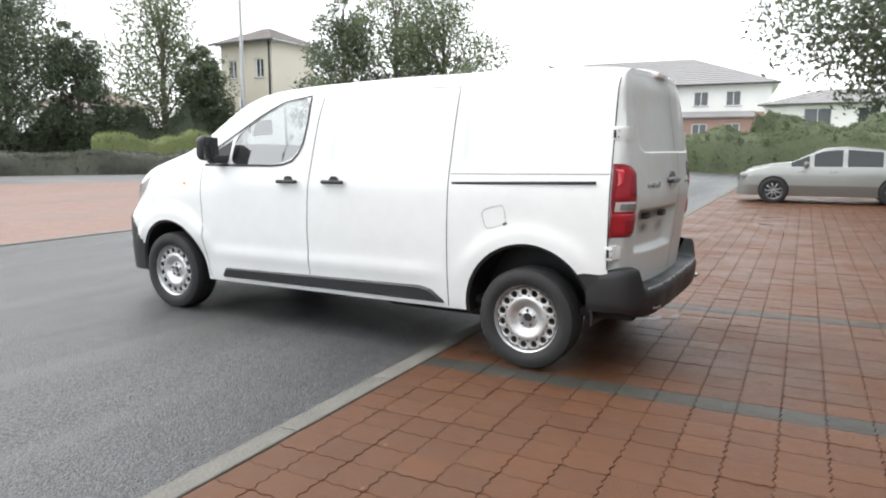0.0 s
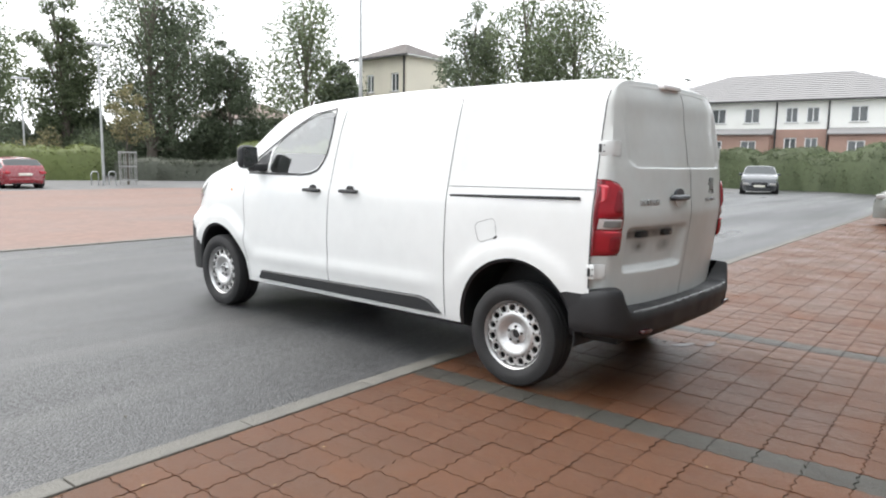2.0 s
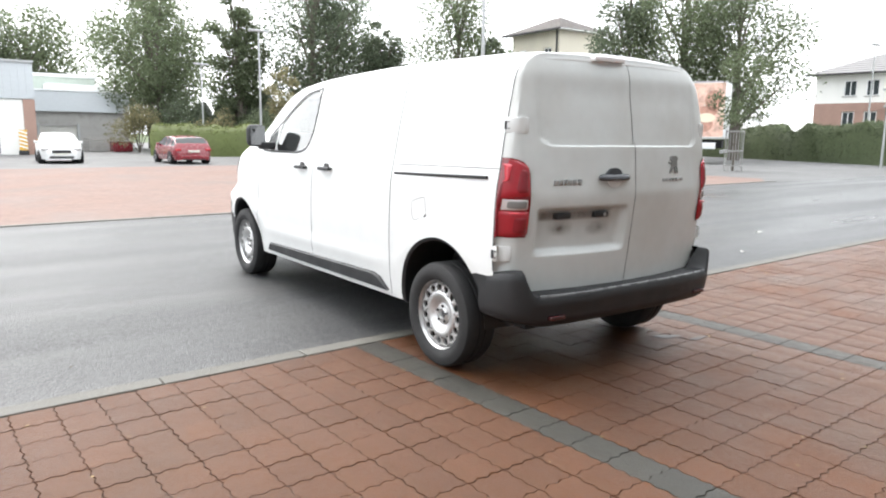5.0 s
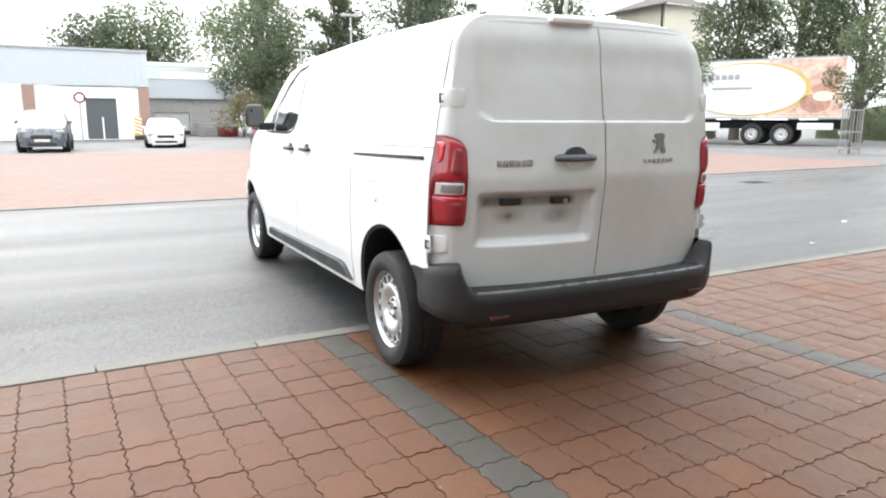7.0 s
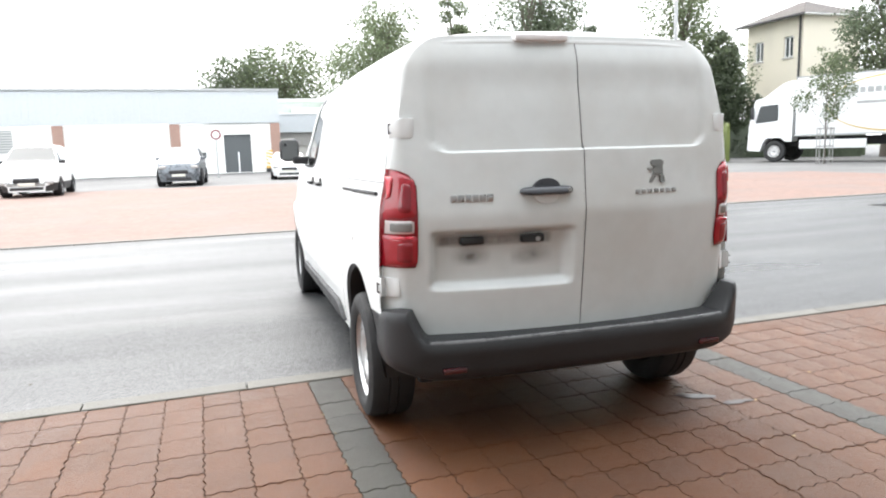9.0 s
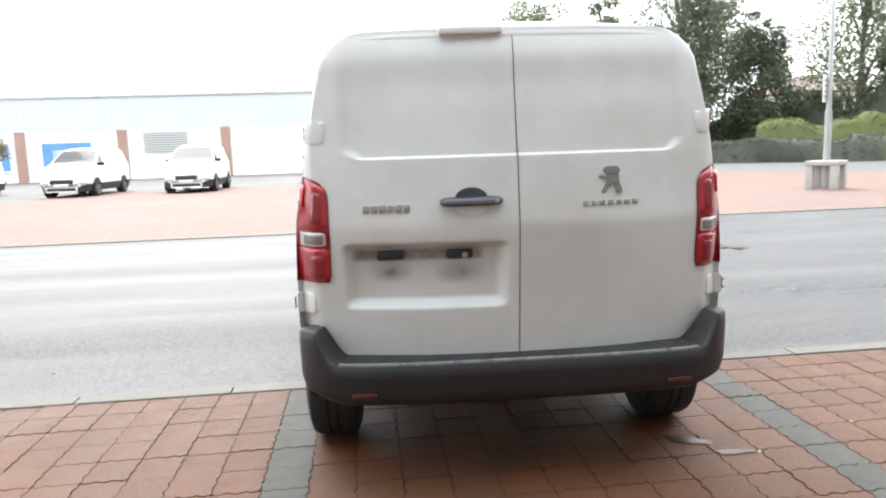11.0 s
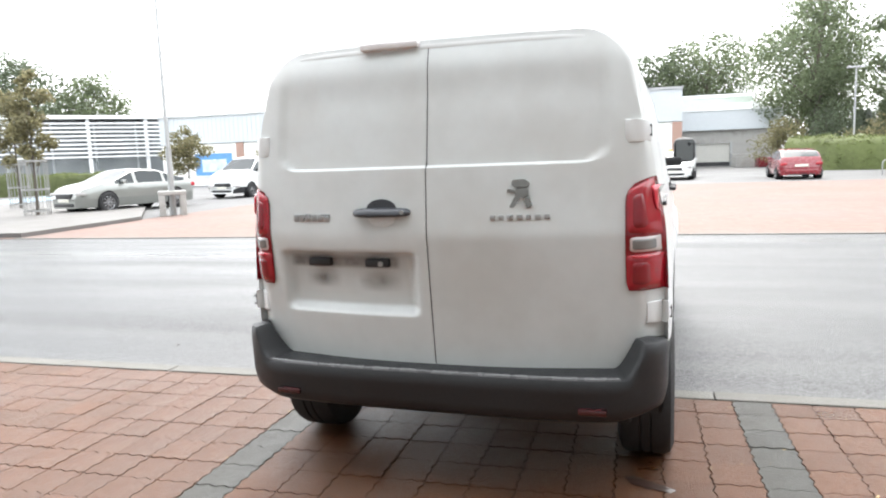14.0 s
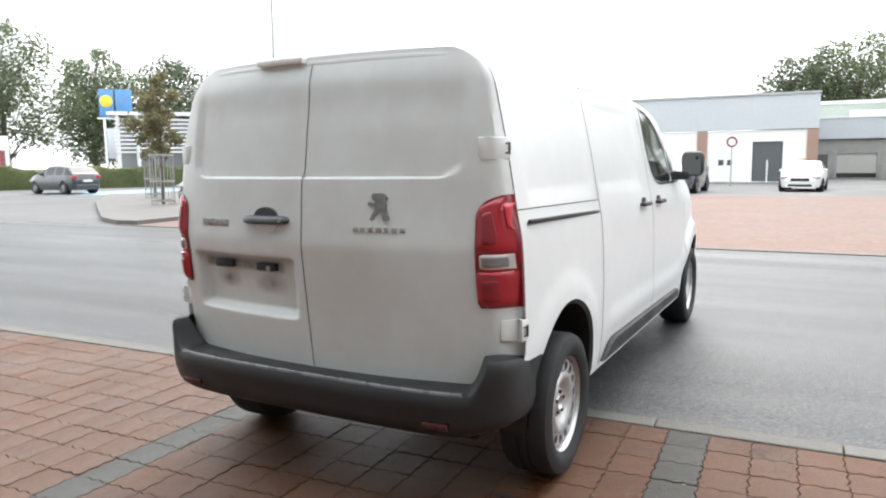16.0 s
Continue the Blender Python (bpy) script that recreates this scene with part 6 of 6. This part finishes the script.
def shed():
    """Retail shed: white lower wall between brick piers, ribbed grey cladding above."""
    b = building("retail_shed", "white walled shed with grey cladding above", -52.0, -34.8, 90, size=1.42)
    n = 31.0
    door = (28.15, 29.5, 0.05, 2.0)
    vents = [(27.0, 27.25, 0.85, 1.12), (26.6, 26.85, 0.85, 1.12)]
    posters = [(11.4, 13.8), (7.0, 9.8), (2.4, 5.0)]
    wall_with(b, "lower_wall", 0, n, 0, 2.55, 0, 0.3, WHITE_RENDER, [door] + vents, "white rendered wall")
    boxed("steel_door", (28.15, 0.12, 0.05), (29.5, 0.17, 2.0), DARK_DOOR, b, "dark steel double door")
    boxed("door_post", (28.8, -0.25, 0.0), (28.87, -0.18, 1.1), STEEL_WHITE, b, "white post")
    for h in vents:
        boxed("vent", (h[0], 0.1, h[2]), (h[1], 0.14, h[3]), DARK_DOOR, b, "small dark vent")
    for x in (30.52, 25.57, 20.3, 15.1, 10.1, 5.3):
        boxed("brick_pier", (x, -0.09, 0), (x + 0.48, 0.0, 2.56), RED_BRICK, b, "orange brick pier")
    bm = bmesh.new()
    k = int(n / 0.30)
    for i in range(k):
        x = n * i / k
        box(bm, (x, -0.125, 2.60), (x + 0.15, -0.10, 4.22))
    box(bm, (0, -0.10, 2.58), (n, 0.3, 4.24))
    ob = part("cladding", bm, CLADDING, b, "ribbed grey metal cladding", smooth=False)
    boxed("parapet", (-0.05, -0.2, 4.22), (n + 0.05, 0.35, 4.32), GALVANISED, b, "metal parapet cap")
    boxed("side_wall", (0, 0.3, 0), (0.3, 12, 4.2), CLADDING, b)
    boxed("side_wall", (n - 0.3, 0.3, 0), (n, 12, 4.2), CLADDING, b)
    boxed("flat_roof", (0.3, 0.35, 4.0), (n - 0.3, 12, 4.15), CLADDING, b)
    yellow_white = surface("poster_print", (0.45, 0.55, 0.75), 0.4, vary=0.5, scale=1.3, fine=4, stain=((0.75, 0.72, 0.35), 1.2, 0.52, 0.9))
    for x0, x1 in posters:
        boxed("poster_frame", (x0 - 0.08, -0.10, 0.55), (x1 + 0.08, -0.04, 2.05), STEEL_WHITE, b, "pale poster frame")
        boxed("poster", (x0, -0.115, 0.63), (x1, -0.105, 1.97), BLUE_POSTER, b, "blue advertising poster")
        boxed("poster_print", (x0 + 0.5, -0.125, 0.85), (x1 - 0.4, -0.118, 1.6), yellow_white, b, "pale printed patch on the poster")
    bm = bmesh.new()
    for i in range(9):
        box(bm, (16.4, -0.08, 1.35 + 0.12 * i), (18.6, -0.02, 1.41 + 0.12 * i))
    part("louvre", bm, GALVANISED, b, "slatted grey vent", smooth=False)


shed()


def loading_bay():
    b = building("loading_bay", "grey concrete loading building with a roller shutter", -64.0, 9.5, 90, size=1.65)
    wall_with(b, "front_wall", 0, 5.2, 0, 1.95, 0, 0.3, CONCRETE, [(1.0, 2.7, 0.05, 1.24)], "pale concrete wall")
    boxed("fascia", (0, -0.25, 1.95), (5.2, 0.3, 2.95), CLADDING, b, "grey fascia band")
    boxed("fascia_cap", (-0.05, -0.3, 2.95), (5.25, 0.3, 3.03), STEEL_WHITE, b, "white cap")
    s = new("shutter")
    s.parent = b
    boxed("shutter_back", (1.0, 0.15, 0.27), (2.7, 0.17, 1.24), SHUTTER, s)
    for i in range(8):
        boxed("slat", (1.0, 0.10, 0.28 + 0.120 * i), (2.7, 0.145, 0.28 + 0.120 * i + 0.112), SHUTTER, s)
    boxed("dock_bumper", (1.0, 0.05, 0.05), (2.7, 0.2, 0.26), BLACK_PLASTIC, b, "black dock edge")
    for x in (0.90, 2.70):
        boxed("shutter_rail", (x, -0.04, 0.0), (x + 0.1, 0.0, 1.36), GALVANISED, b)
    boxed("side_door", (0.1, -0.03, 0.05), (0.6, 0.0, 1.2), DARK_DOOR, b, "dark side door")
    boxed("roof_slab", (0, 0.3, 2.8), (5.2, 10, 2.92), CLADDING, b)
    boxed("upper_store", (0.0, 1.6, 2.92), (4.0, 6.0, 3.75), surface("pale_green_panel", (0.50, 0.56, 0.50), 0.6), b, "pale green upper store")
    boxed("roof_unit", (1.5, 0.35, 3.03), (4.2, 1.4, 3.34), STEEL_WHITE, b, "white roof plant unit")
    boxed("upper_cap", (-0.1, 1.5, 3.75), (4.1, 6.1, 3.92), STEEL_WHITE, b, "white roof edge")
    h = thing("hazard_board", on_ground(-51.2, 8.3, -90, 1.1), "orange and white striped hazard board", "sign")
    boxed("board", (-0.22, -0.02, 0.25), (0.22, 0.02, 1.45), HAZARD, h, "orange board")
    for i in range(5):
        bm = bmesh.new()
        prism(bm, [(-0.22, 0.32 + 0.22 * i), (0.22, 0.46 + 0.22 * i), (0.22, 0.56 + 0.22 * i), (-0.22, 0.42 + 0.22 * i)], -0.026, 0.026)
        part("stripe", bm, STEEL_WHITE, h, "white stripe", smooth=False)
    boxed("foot", (-0.25, -0.2, -0.02), (0.25, 0.2, 0.25), BLACK_PLASTIC, h, "black foot", 0.03)
    r = thing("skip_bin", on_ground(-58.0, 15.9, -80, 1.4), "red plastic bin beside the loading building", "bin")
    boxed("bin_body", (-0.5, -0.4, 0.0), (0.5, 0.4, 0.50), RED_PAINT, r, "", 0.05)
    boxed("bin_lid", (-0.53, -0.43, 0.50), (0.53, 0.43, 0.56), RED_PAINT, r, "red lid", 0.02)
    c = thing("pallet_stack", on_ground(-60.0, 14.7, -85, 1.6), "low stack of grey pallets by the wall", "pallets")
    for i in range(5):
        boxed("pallet", (-0.6, -0.5, 0.14 * i), (0.6, 0.5, 0.14 * i + 0.11), CONCRETE, c, "", 0.01)


loading_bay()


def supermarket():
    """Glazed front behind white horizontal louvres."""
    b = building("supermarket", "low supermarket with white horizontal louvres", -43.56, -55.13, 135, size=1.472)
    boxed("back_body", (3.0, 1.2, 0), (16, 9, 4.4), CLADDING, b, "grey body")
    bm = bmesh.new()
    for i in range(9):
        box(bm, (3.0, -0.08, 2.0 + 0.27 * i), (15.5, 0.02, 2.0 + 0.27 * i + 0.10))
    part("louvres", bm, STEEL_WHITE, b, "white louvre blades", smooth=False)
    for x in (3.1, 4.3, 10.1, 13.6):
        boxed("column", (x, 0.04, 0), (x + 0.22, 0.26, 4.6), STEEL_WHITE, b, "white column")
    boxed("roof_edge", (2.6, -0.2, 4.5), (16.2, 9.2, 4.72), STEEL_WHITE, b, "white roof edge")
    for i in range(1, 6):
        boxed("glazing", (0.5 + 2.55 * i, 1.1, 0.3), (2.9 + 2.55 * i, 1.18, 4.2), SHOP_GLASS, b, "grey shop glazing")
    boxed("corner_block", (15.7, 0.5, 0), (19.5, 6, 4.0), WHITE_RENDER, b, "white corner block")
    p = thing("pylon_sign", on_ground(-60.33, -67.16, 135, 1.613), "tall pylon sign with yellow and blue panels", "sign")
    for x in (-1.3, 0.5):
        boxed("pylon_leg", (x, -0.1, 0), (x + 0.16, 0.1, 4.62), STEEL_WHITE, p, "white leg", 0.02)
    boxed("crossbeam", (-1.7, -0.12, 4.60), (1.9, 0.12, 4.72), STEEL_WHITE, p, "white beam", 0.02)
    boxed("panel", (-1.50, -0.12, 4.75), (-0.50, 0.12, 6.85), BLUE_POSTER, p, "blue square panel", 0.02)
    vs, fs = revolve([(0.001, -0.14), (0.42, -0.14), (0.45, -0.125), (0.45, 0.125), (0.42, 0.14), (0.001, 0.14)], 30)
    link("disc", [(x - 1.0, y, z + 5.95) for x, y, z in vs], fs, YELLOW, p, "yellow disc")
    boxed("panel", (-0.36, -0.12, 4.75), (0.80, 0.12, 6.85), BLUE_POSTER, p, "blue square panel", 0.02)
    boxed("info_panel", (-1.1, -0.09, 1.6), (0.2, 0.09, 3.9), CLADDING, p, "grey information panel", 0.02)
    k = thing("banner_sign", on_ground(-46.54, -69.51, -55, 1.568), "narrow white banner with a red stripe", "sign")
    boxed("banner", (-0.45, -0.04, -0.05), (0.45, 0.04, 3.2), STEEL_WHITE, k, "", 0.02)
    boxed("stripe", (-0.2, -0.05, 0.8), (0.2, 0.05, 2.2), RED_PAINT, k, "red stripe")


supermarket()


def lamp_on_block(x, y, sign=False):
    """Lamp post standing in a square concrete seat block with recessed sides."""
    b = thing("street_lamp", on_ground(x, y, 38, 0.92), "grey lamp post set in a square concrete block", "street lamp", "lamps on blocks")
    bm = bmesh.new()
    box(bm, (-0.46, -0.46, 0.70), (0.46, 0.46, 0.84), 0.02)
    for sx in (1, -1):
        for sy in (1, -1):
            box(bm, (sx * 0.34 - 0.10, sy * 0.34 - 0.10, -0.02), (sx * 0.34 + 0.10, sy * 0.34 + 0.10, 0.71), 0.015)
    part("block", bm, CONCRETE, b, "weathered concrete block with four legs")
    bar("pole_base", (0, 0, -0.02), (0, 0, 2.3), 0.105, GALVANISED, b, "thick grey pole base", 0.10)
    bar("pole", (0, 0, 2.3), (0, 0, 7.6), 0.075, GALVANISED, b, "tapered grey pole", 0.05)
    bar("arm", (0, 0, 7.5), (0.9, 0, 7.75), 0.035, GALVANISED, b)
    bm = bmesh.new()
    box(bm, (0.75, -0.14, 7.70), (1.35, 0.14, 7.82), 0.04)
    part("lamp_head", bm, GALVANISED, b, "grey lamp head")
    if sign:
        boxed("notice_plate", (-0.10, -0.31, 2.55), (-0.085, 0.31, 3.35), STEEL_WHITE, b, "white notice plate", 0.004)
        for i in range(4):
            boxed("notice_bar", (-0.104, -0.24, 2.68 + 0.16 * i), (-0.101, 0.24, 2.74 + 0.16 * i), BADGE, b, "dark bar of lettering")
            boxed("notice_bar", (-0.084, -0.24, 2.68 + 0.16 * i), (-0.081, 0.24, 2.74 + 0.16 * i), BADGE, b, "dark bar of lettering")


lamp_on_block(-15.95, 17.13, True)
lamp_on_block(-17.36, -8.46)


def round_sign(x, y):
    b = thing("road_sign", on_ground(x, y, 2), "round red rimmed sign on a pale post before the grey door", "road sign")
    bar("post", (0, 0, -0.02), (0, 0, 2.85), 0.038, GALVANISED, b, "pale steel post", sides=12)
    bar("sign_plate", (0.045, 0, 2.55), (0.055, 0, 2.55), 0.30, RED_PAINT, b, "round sign plate with a red rim", sides=28)
    bar("sign_face", (0.056, 0, 2.55), (0.060, 0, 2.55), 0.21, STEEL_WHITE, b, "white sign face", sides=28)


round_sign(-42.0, 4.4)


def lamp_post(x, y, h, label, rails=False):
    b = thing("street_lamp", on_ground(x, y, 90), label, "street lamp")
    bar("pole", (0, 0, -0.02), (0, 0, h), 0.075, GALVANISED, b, "pale grey pole", 0.045)
    bm = bmesh.new()
    box(bm, (-0.55, -0.12, h - 0.02), (0.55, 0.12, h + 0.10), 0.03)
    part("lamp_head", bm, GALVANISED, b, "flat twin lamp head")
    if rails:
        for s in (1, -1):
            vs, fs = [], []
            pts = [(s * 0.45 - 0.18, 0, -0.02), (s * 0.45 - 0.18, 0, 0.55), (s * 0.45 - 0.12, 0, 0.68), (s * 0.45 + 0.12, 0, 0.68), (s * 0.45 + 0.18, 0, 0.55), (s * 0.45 + 0.18, 0, -0.02)]
            limb(vs, fs, pts, [0.03] * 6, 8)
            link("guard_hoop", vs, fs, GALVANISED, b, "steel guard hoop")


lamp_post(-35.2, 17.75, 7.0, "pale lamp post between two low steel hoops", True)
lamp_post(-51.5, 20.25, 6.6, "slim pale lamp post behind the yard")
lamp_post(-18.6, 55.05, 8.0, "slim pale lamp post before the hedge")
lamp_post(-14.0, 45.46, 4.3, "slim pale post beside the road bend")


def paved_island():
    """Raised pale pavement corner with kerb."""
    pts = [(-11.0, -7.9), (-10.95, -8.6), (-11.6, -10.0), (-14.6, -14.0), (-17.9, -18.3), (-24, -25), (-25, -19.0), (-20.5, -12.0), (-15.5, -8.2)]
    bm = bmesh.new()
    lo = [bm.verts.new((x, y, -0.05)) for x, y in pts]
    hi = [bm.verts.new((x, y, 0.10)) for x, y in pts]
    k = len(pts)
    bm.faces.new(hi)
    for i in range(k):
        bm.faces.new((lo[i], lo[(i + 1) % k], hi[(i + 1) % k], hi[i]))
    tagged(part("pavement_island", bm, ISLAND, smooth=False), "raised pale paved island with a kerb", "pavement", kind="structure")


paved_island()


def fence():
    b = thing("slat_fence", on_ground(-37.71, 60.81, -12, 1.43), "pale vertical slat fence behind the hedge", "fence")
    for i in range(34):
        boxed("slat", (0.2 * i, -0.015, 1.2), (0.2 * i + 0.11, 0.015, 2.75), STEEL_WHITE, b)
    for z in (1.5, 2.4):
        boxed("rail", (0, 0.016, z), (6.8, 0.05, z + 0.07), CONCRETE, b)
    for x in (0.0, 3.3, 6.6):
        boxed("post", (x, 0.052, -0.05), (x + 0.1, 0.14, 2.7), CONCRETE, b)


fence()


def unseen_wall():
    """Unseen plain wall added behind the path; it blocks sky light from that side."""
    bm = bmesh.new()
    box(bm, (4.6, -26, -0.1), (5.0, 34, 9.0))
    tagged(part("unseen_wall_behind", bm, SHADE_WALL, smooth=False), "unseen plain grey wall added behind the paving to block sky light", "wall", kind="structure")


unseen_wall()


# ---- small things on the road ----
def leaf_litter(x, y, seed, n=5, size=0.05):
    b = thing("fallen_leaf", pose(x, y, road_height(x) + 0.004), "dry brown leaf lying on the wet asphalt", "leaf", "fallen leaves")
    rng = random.Random(seed)
    vs, fs = [], []
    for i in range(n):
        a, r = rng.uniform(0, 6.28), rng.uniform(0, size * 2.2)
        cx, cy, l = r * math.cos(a), r * math.sin(a), size * rng.uniform(0.5, 1.2)
        b0 = len(vs)
        for k in range(6):
            t = a + k * math.pi / 3
            q = l * (1.0 if k in (0, 3) else 0.5)
            vs.append((cx + q * math.cos(t), cy + q * math.sin(t), 0.012 * rng.random()))
        fs.append(tuple(b0 + k for k in range(6)))
    link("blade", vs, fs, BARK, b, smooth=False)


leaf_litter(-6.35, 9.05, 1, 9, 0.10)
for i, (x, y) in enumerate(((-4.2, 3.0), (-3.2, 1.4), (-2.9, 0.4), (-5.2, 2.2), (-3.9, 7.9), (-4.6, 8.6), (-2.8, 2.3))):
    leaf_litter(x, y, 20 + i, 1, 0.022)


def drain(x, y):
    b = thing("drain_cover", pose(x, y, road_height(x) + 0.003, 0, 0, 90), "dark iron drain cover in the road", "drain cover")
    bm = bmesh.new()
    box(bm, (-0.30, -0.22, -0.02), (0.30, 0.22, 0.004), 0.004)
    part("frame", bm, DARK_METAL, b)
    for i in range(7):
        boxed("bar", (-0.24, -0.17 + 0.052 * i, 0.005), (0.24, -0.145 + 0.052 * i, 0.012), DARK_METAL, b)


drain(-8.1, 16.3)


WATER = surface("rain_water", (0.042, 0.024, 0.018), 0.38, vary=0.1, scale=2.0, fine=12, bump=0.03, bump_scale=9, rough_vary=0.10, spec=0.5)


def puddle(x, y, long, wide, a, seed):
    """A thin film of rain water with a ragged outline."""
    rng = random.Random(seed)
    ph = [rng.uniform(0, 6.28) for _ in range(4)]
    n, vs = 40, []
    for ring, z in ((1.0, 0.0022), (0.93, 0.0042), (0.5, 0.0046)):
        for i in range(n):
            t = 2 * math.pi * i / n
            r = 1 + 0.20 * math.sin(2 * t + ph[0]) + 0.14 * math.sin(3 * t + ph[1]) + 0.08 * math.sin(7 * t + ph[2]) + 0.05 * math.sin(11 * t + ph[3])
            vs.append((ring * r * long / 2 * math.cos(t), ring * r * wide / 2 * math.sin(t), z))
    fs = [(k * n + i, k * n + (i + 1) % n, (k + 1) * n + (i + 1) % n, (k + 1) * n + i) for k in range(2) for i in range(n)]
    fs.append(tuple(2 * n + i for i in range(n)))
    ob = link("puddle", vs, fs, WATER)
    ob.matrix_world = pose(x, y, 0, 0, 0, a)
    tagged(ob, "shallow rain puddle on the red block paving", "puddle", "puddles behind the van")


for k, (x, y, lo_, wi_, a) in enumerate(((-1.02, 5.94, 0.19, 0.09, 60), (-0.86, 6.10, 0.17, 0.06, 80))):
    puddle(x, y, lo_, wi_, a, 90 + k)


def paper_scrap(x, y, a, size):
    b = thing("paper_scrap", pose(x, y, road_height(x) + 0.004, 0, 0, a), "small white scrap of paper on the wet road", "paper", "scraps of paper")
    rng = random.Random(int(100 * y))
    vs = [(size * (i / 4 - 0.5) * (1 + 0.2 * rng.random()), size * 0.6 * (j / 3 - 0.5) * (1 + 0.3 * rng.random()), 0.03 * rng.random() * (1 if i in (0, 4) else 0.5)) for i in range(5) for j in range(4)]
    fs = [(4 * i + j, 4 * i + j + 1, 4 * i + j + 5, 4 * i + j + 4) for i in range(4) for j in range(3)]
    link("sheet", vs, fs, PAPER, b, smooth=False)




paper_scrap(-2.78, 10.22, 25, 0.07)
paper_scrap(-3.56, 12.10, 70, 0.08)


def paving_litter():
    """Crumbs of dry leaf and grit caught on the block paving."""
    rng = random.Random(77)
    vs, fs = [], []
    for i in range(420):
        x, y = rng.uniform(-2.1, 2.6), rng.uniform(-0.5, 10.5)
        if -1.9 < x < -0.4 and 4.0 < y < 6.2:
            continue
        if rng.random() < 0.6:
            y = 6.42 + 0.2065 * round((y - 6.42) / 0.2065) + rng.uniform(-0.012, 0.012)
        l, a = rng.choice((0.004, 0.006, 0.009, 0.014)) * rng.uniform(0.7, 1.3), rng.uniform(0, 6.28)
        b = len(vs)
        for k in range(5):
            t = a + k * 1.2566
            r = l * (1.0 if k in (0, 2) else 0.55)
            vs.append((x + r * math.cos(t), y + r * math.sin(t), 0.0035 + 0.004 * rng.random()))
        fs.append(tuple(range(b, b + 5)))
    tagged(link("paving_litter", vs, fs, STRAW, smooth=False), "scattered crumbs of dry leaf on the paving", "leaf litter", kind="stuff")


paving_litter()


# ---- block paving: wavy-edged blocks in straight courses ----
PX, PY, X0, Y0 = 0.2185, 0.2065, -1.302, 6.42
BANDS = (0, -12)


SAW = ((0.0, 0.0), (0.13, 0.95), (0.31, -0.75), (0.52, 0.85), (0.70, -0.80), (0.88, 0.55), (0.95, -0.2))


def paver_outline(x0, x1, y0, y1):
    """A zigzag along all four sides."""
    g, a, b = 0.0021, 0.0085, 0.0105
    w, h = x1 - x0 - 2 * g, y1 - y0 - 2 * g
    out = [(x0 + g + w * t, y0 + g + a * k) for t, k in SAW]
    out += [(x1 - g + b * k, y0 + g + h * t) for t, k in SAW]
    out += [(x0 + g + w * t, y1 - g + a * k) for t, k in ((1.0, 0.0),) + SAW[:0:-1]]
    out += [(x0 + g + b * k, y0 + g + h * t) for t, k in ((1.0, 0.0),) + SAW[:0:-1]]
    return out


def paver_mesh(w, h):
    o = paver_outline(-w / 2, w / 2, -h / 2, h / 2)
    k = len(o)
    vs = [(x, y, -0.008) for x, y in o] + [(x * 0.989, y * 0.989, 0.0) for x, y in o]
    fs = [(i, (i + 1) % k, k + (i + 1) % k, k + i) for i in range(k)] + [tuple(range(k, 2 * k))]
    return vs, fs


def pave():
    bed = tagged(new("paving"), "wet red block paving with two dark grey bay lines", "paving", kind="structure")
    vs, fs = paver_mesh(PX, PY)
    meshes = {}
    for nm, mat in (("red", PAVER), ("grey", GREY_PAVER)):
        me = bpy.data.meshes.new("paver_" + nm)
        me.from_pydata(vs, [], fs)
        me.materials.append(mat)
        meshes[nm] = me
    rng = random.Random(5)
    rest = {"red": ([], []), "grey": ([], [])}
    count = {"red": 0, "grey": 0}
    for r in range(-4, 27):
        for c in range(-64, 118):
            x, y = X0 + PX * (r + 0.5), Y0 + PY * (c + 0.5)
            nm = "grey" if c in BANDS else "red"
            z = rng.uniform(-0.0018, 0.0018)
            tx, ty = rng.uniform(-0.35, 0.35), rng.uniform(-0.35, 0.35)
            lim = KERB_IN + 0.011
            near = (x < 0.55 and 2.9 < y < 7.6 and (y < 4.25 or y > 6.1)) and (x - PX / 2 > lim)
            if near and count[nm] < 290:
                count[nm] += 1
                o = new("paver", meshes[nm])
                o.parent = bed
                o.matrix_local = pose(x, y, z, tx, ty, 0)
                continue
            m = pose(x, y, z, tx, ty, 0)
            v, f = rest[nm]
            b = len(v)
            for p in vs:
                q = m @ Vector(p)
                v.append((max(q.x, lim), q.y, q.z))
            f += [tuple(b + k for k in g) for g in fs]
    for nm, mat in (("red", PAVER), ("grey", GREY_PAVER)):
        if rest[nm][0]:
            ob = link("paver_field", rest[nm][0], rest[nm][1], mat, bed, smooth=False)
            ob["kind"] = "stuff"


pave()
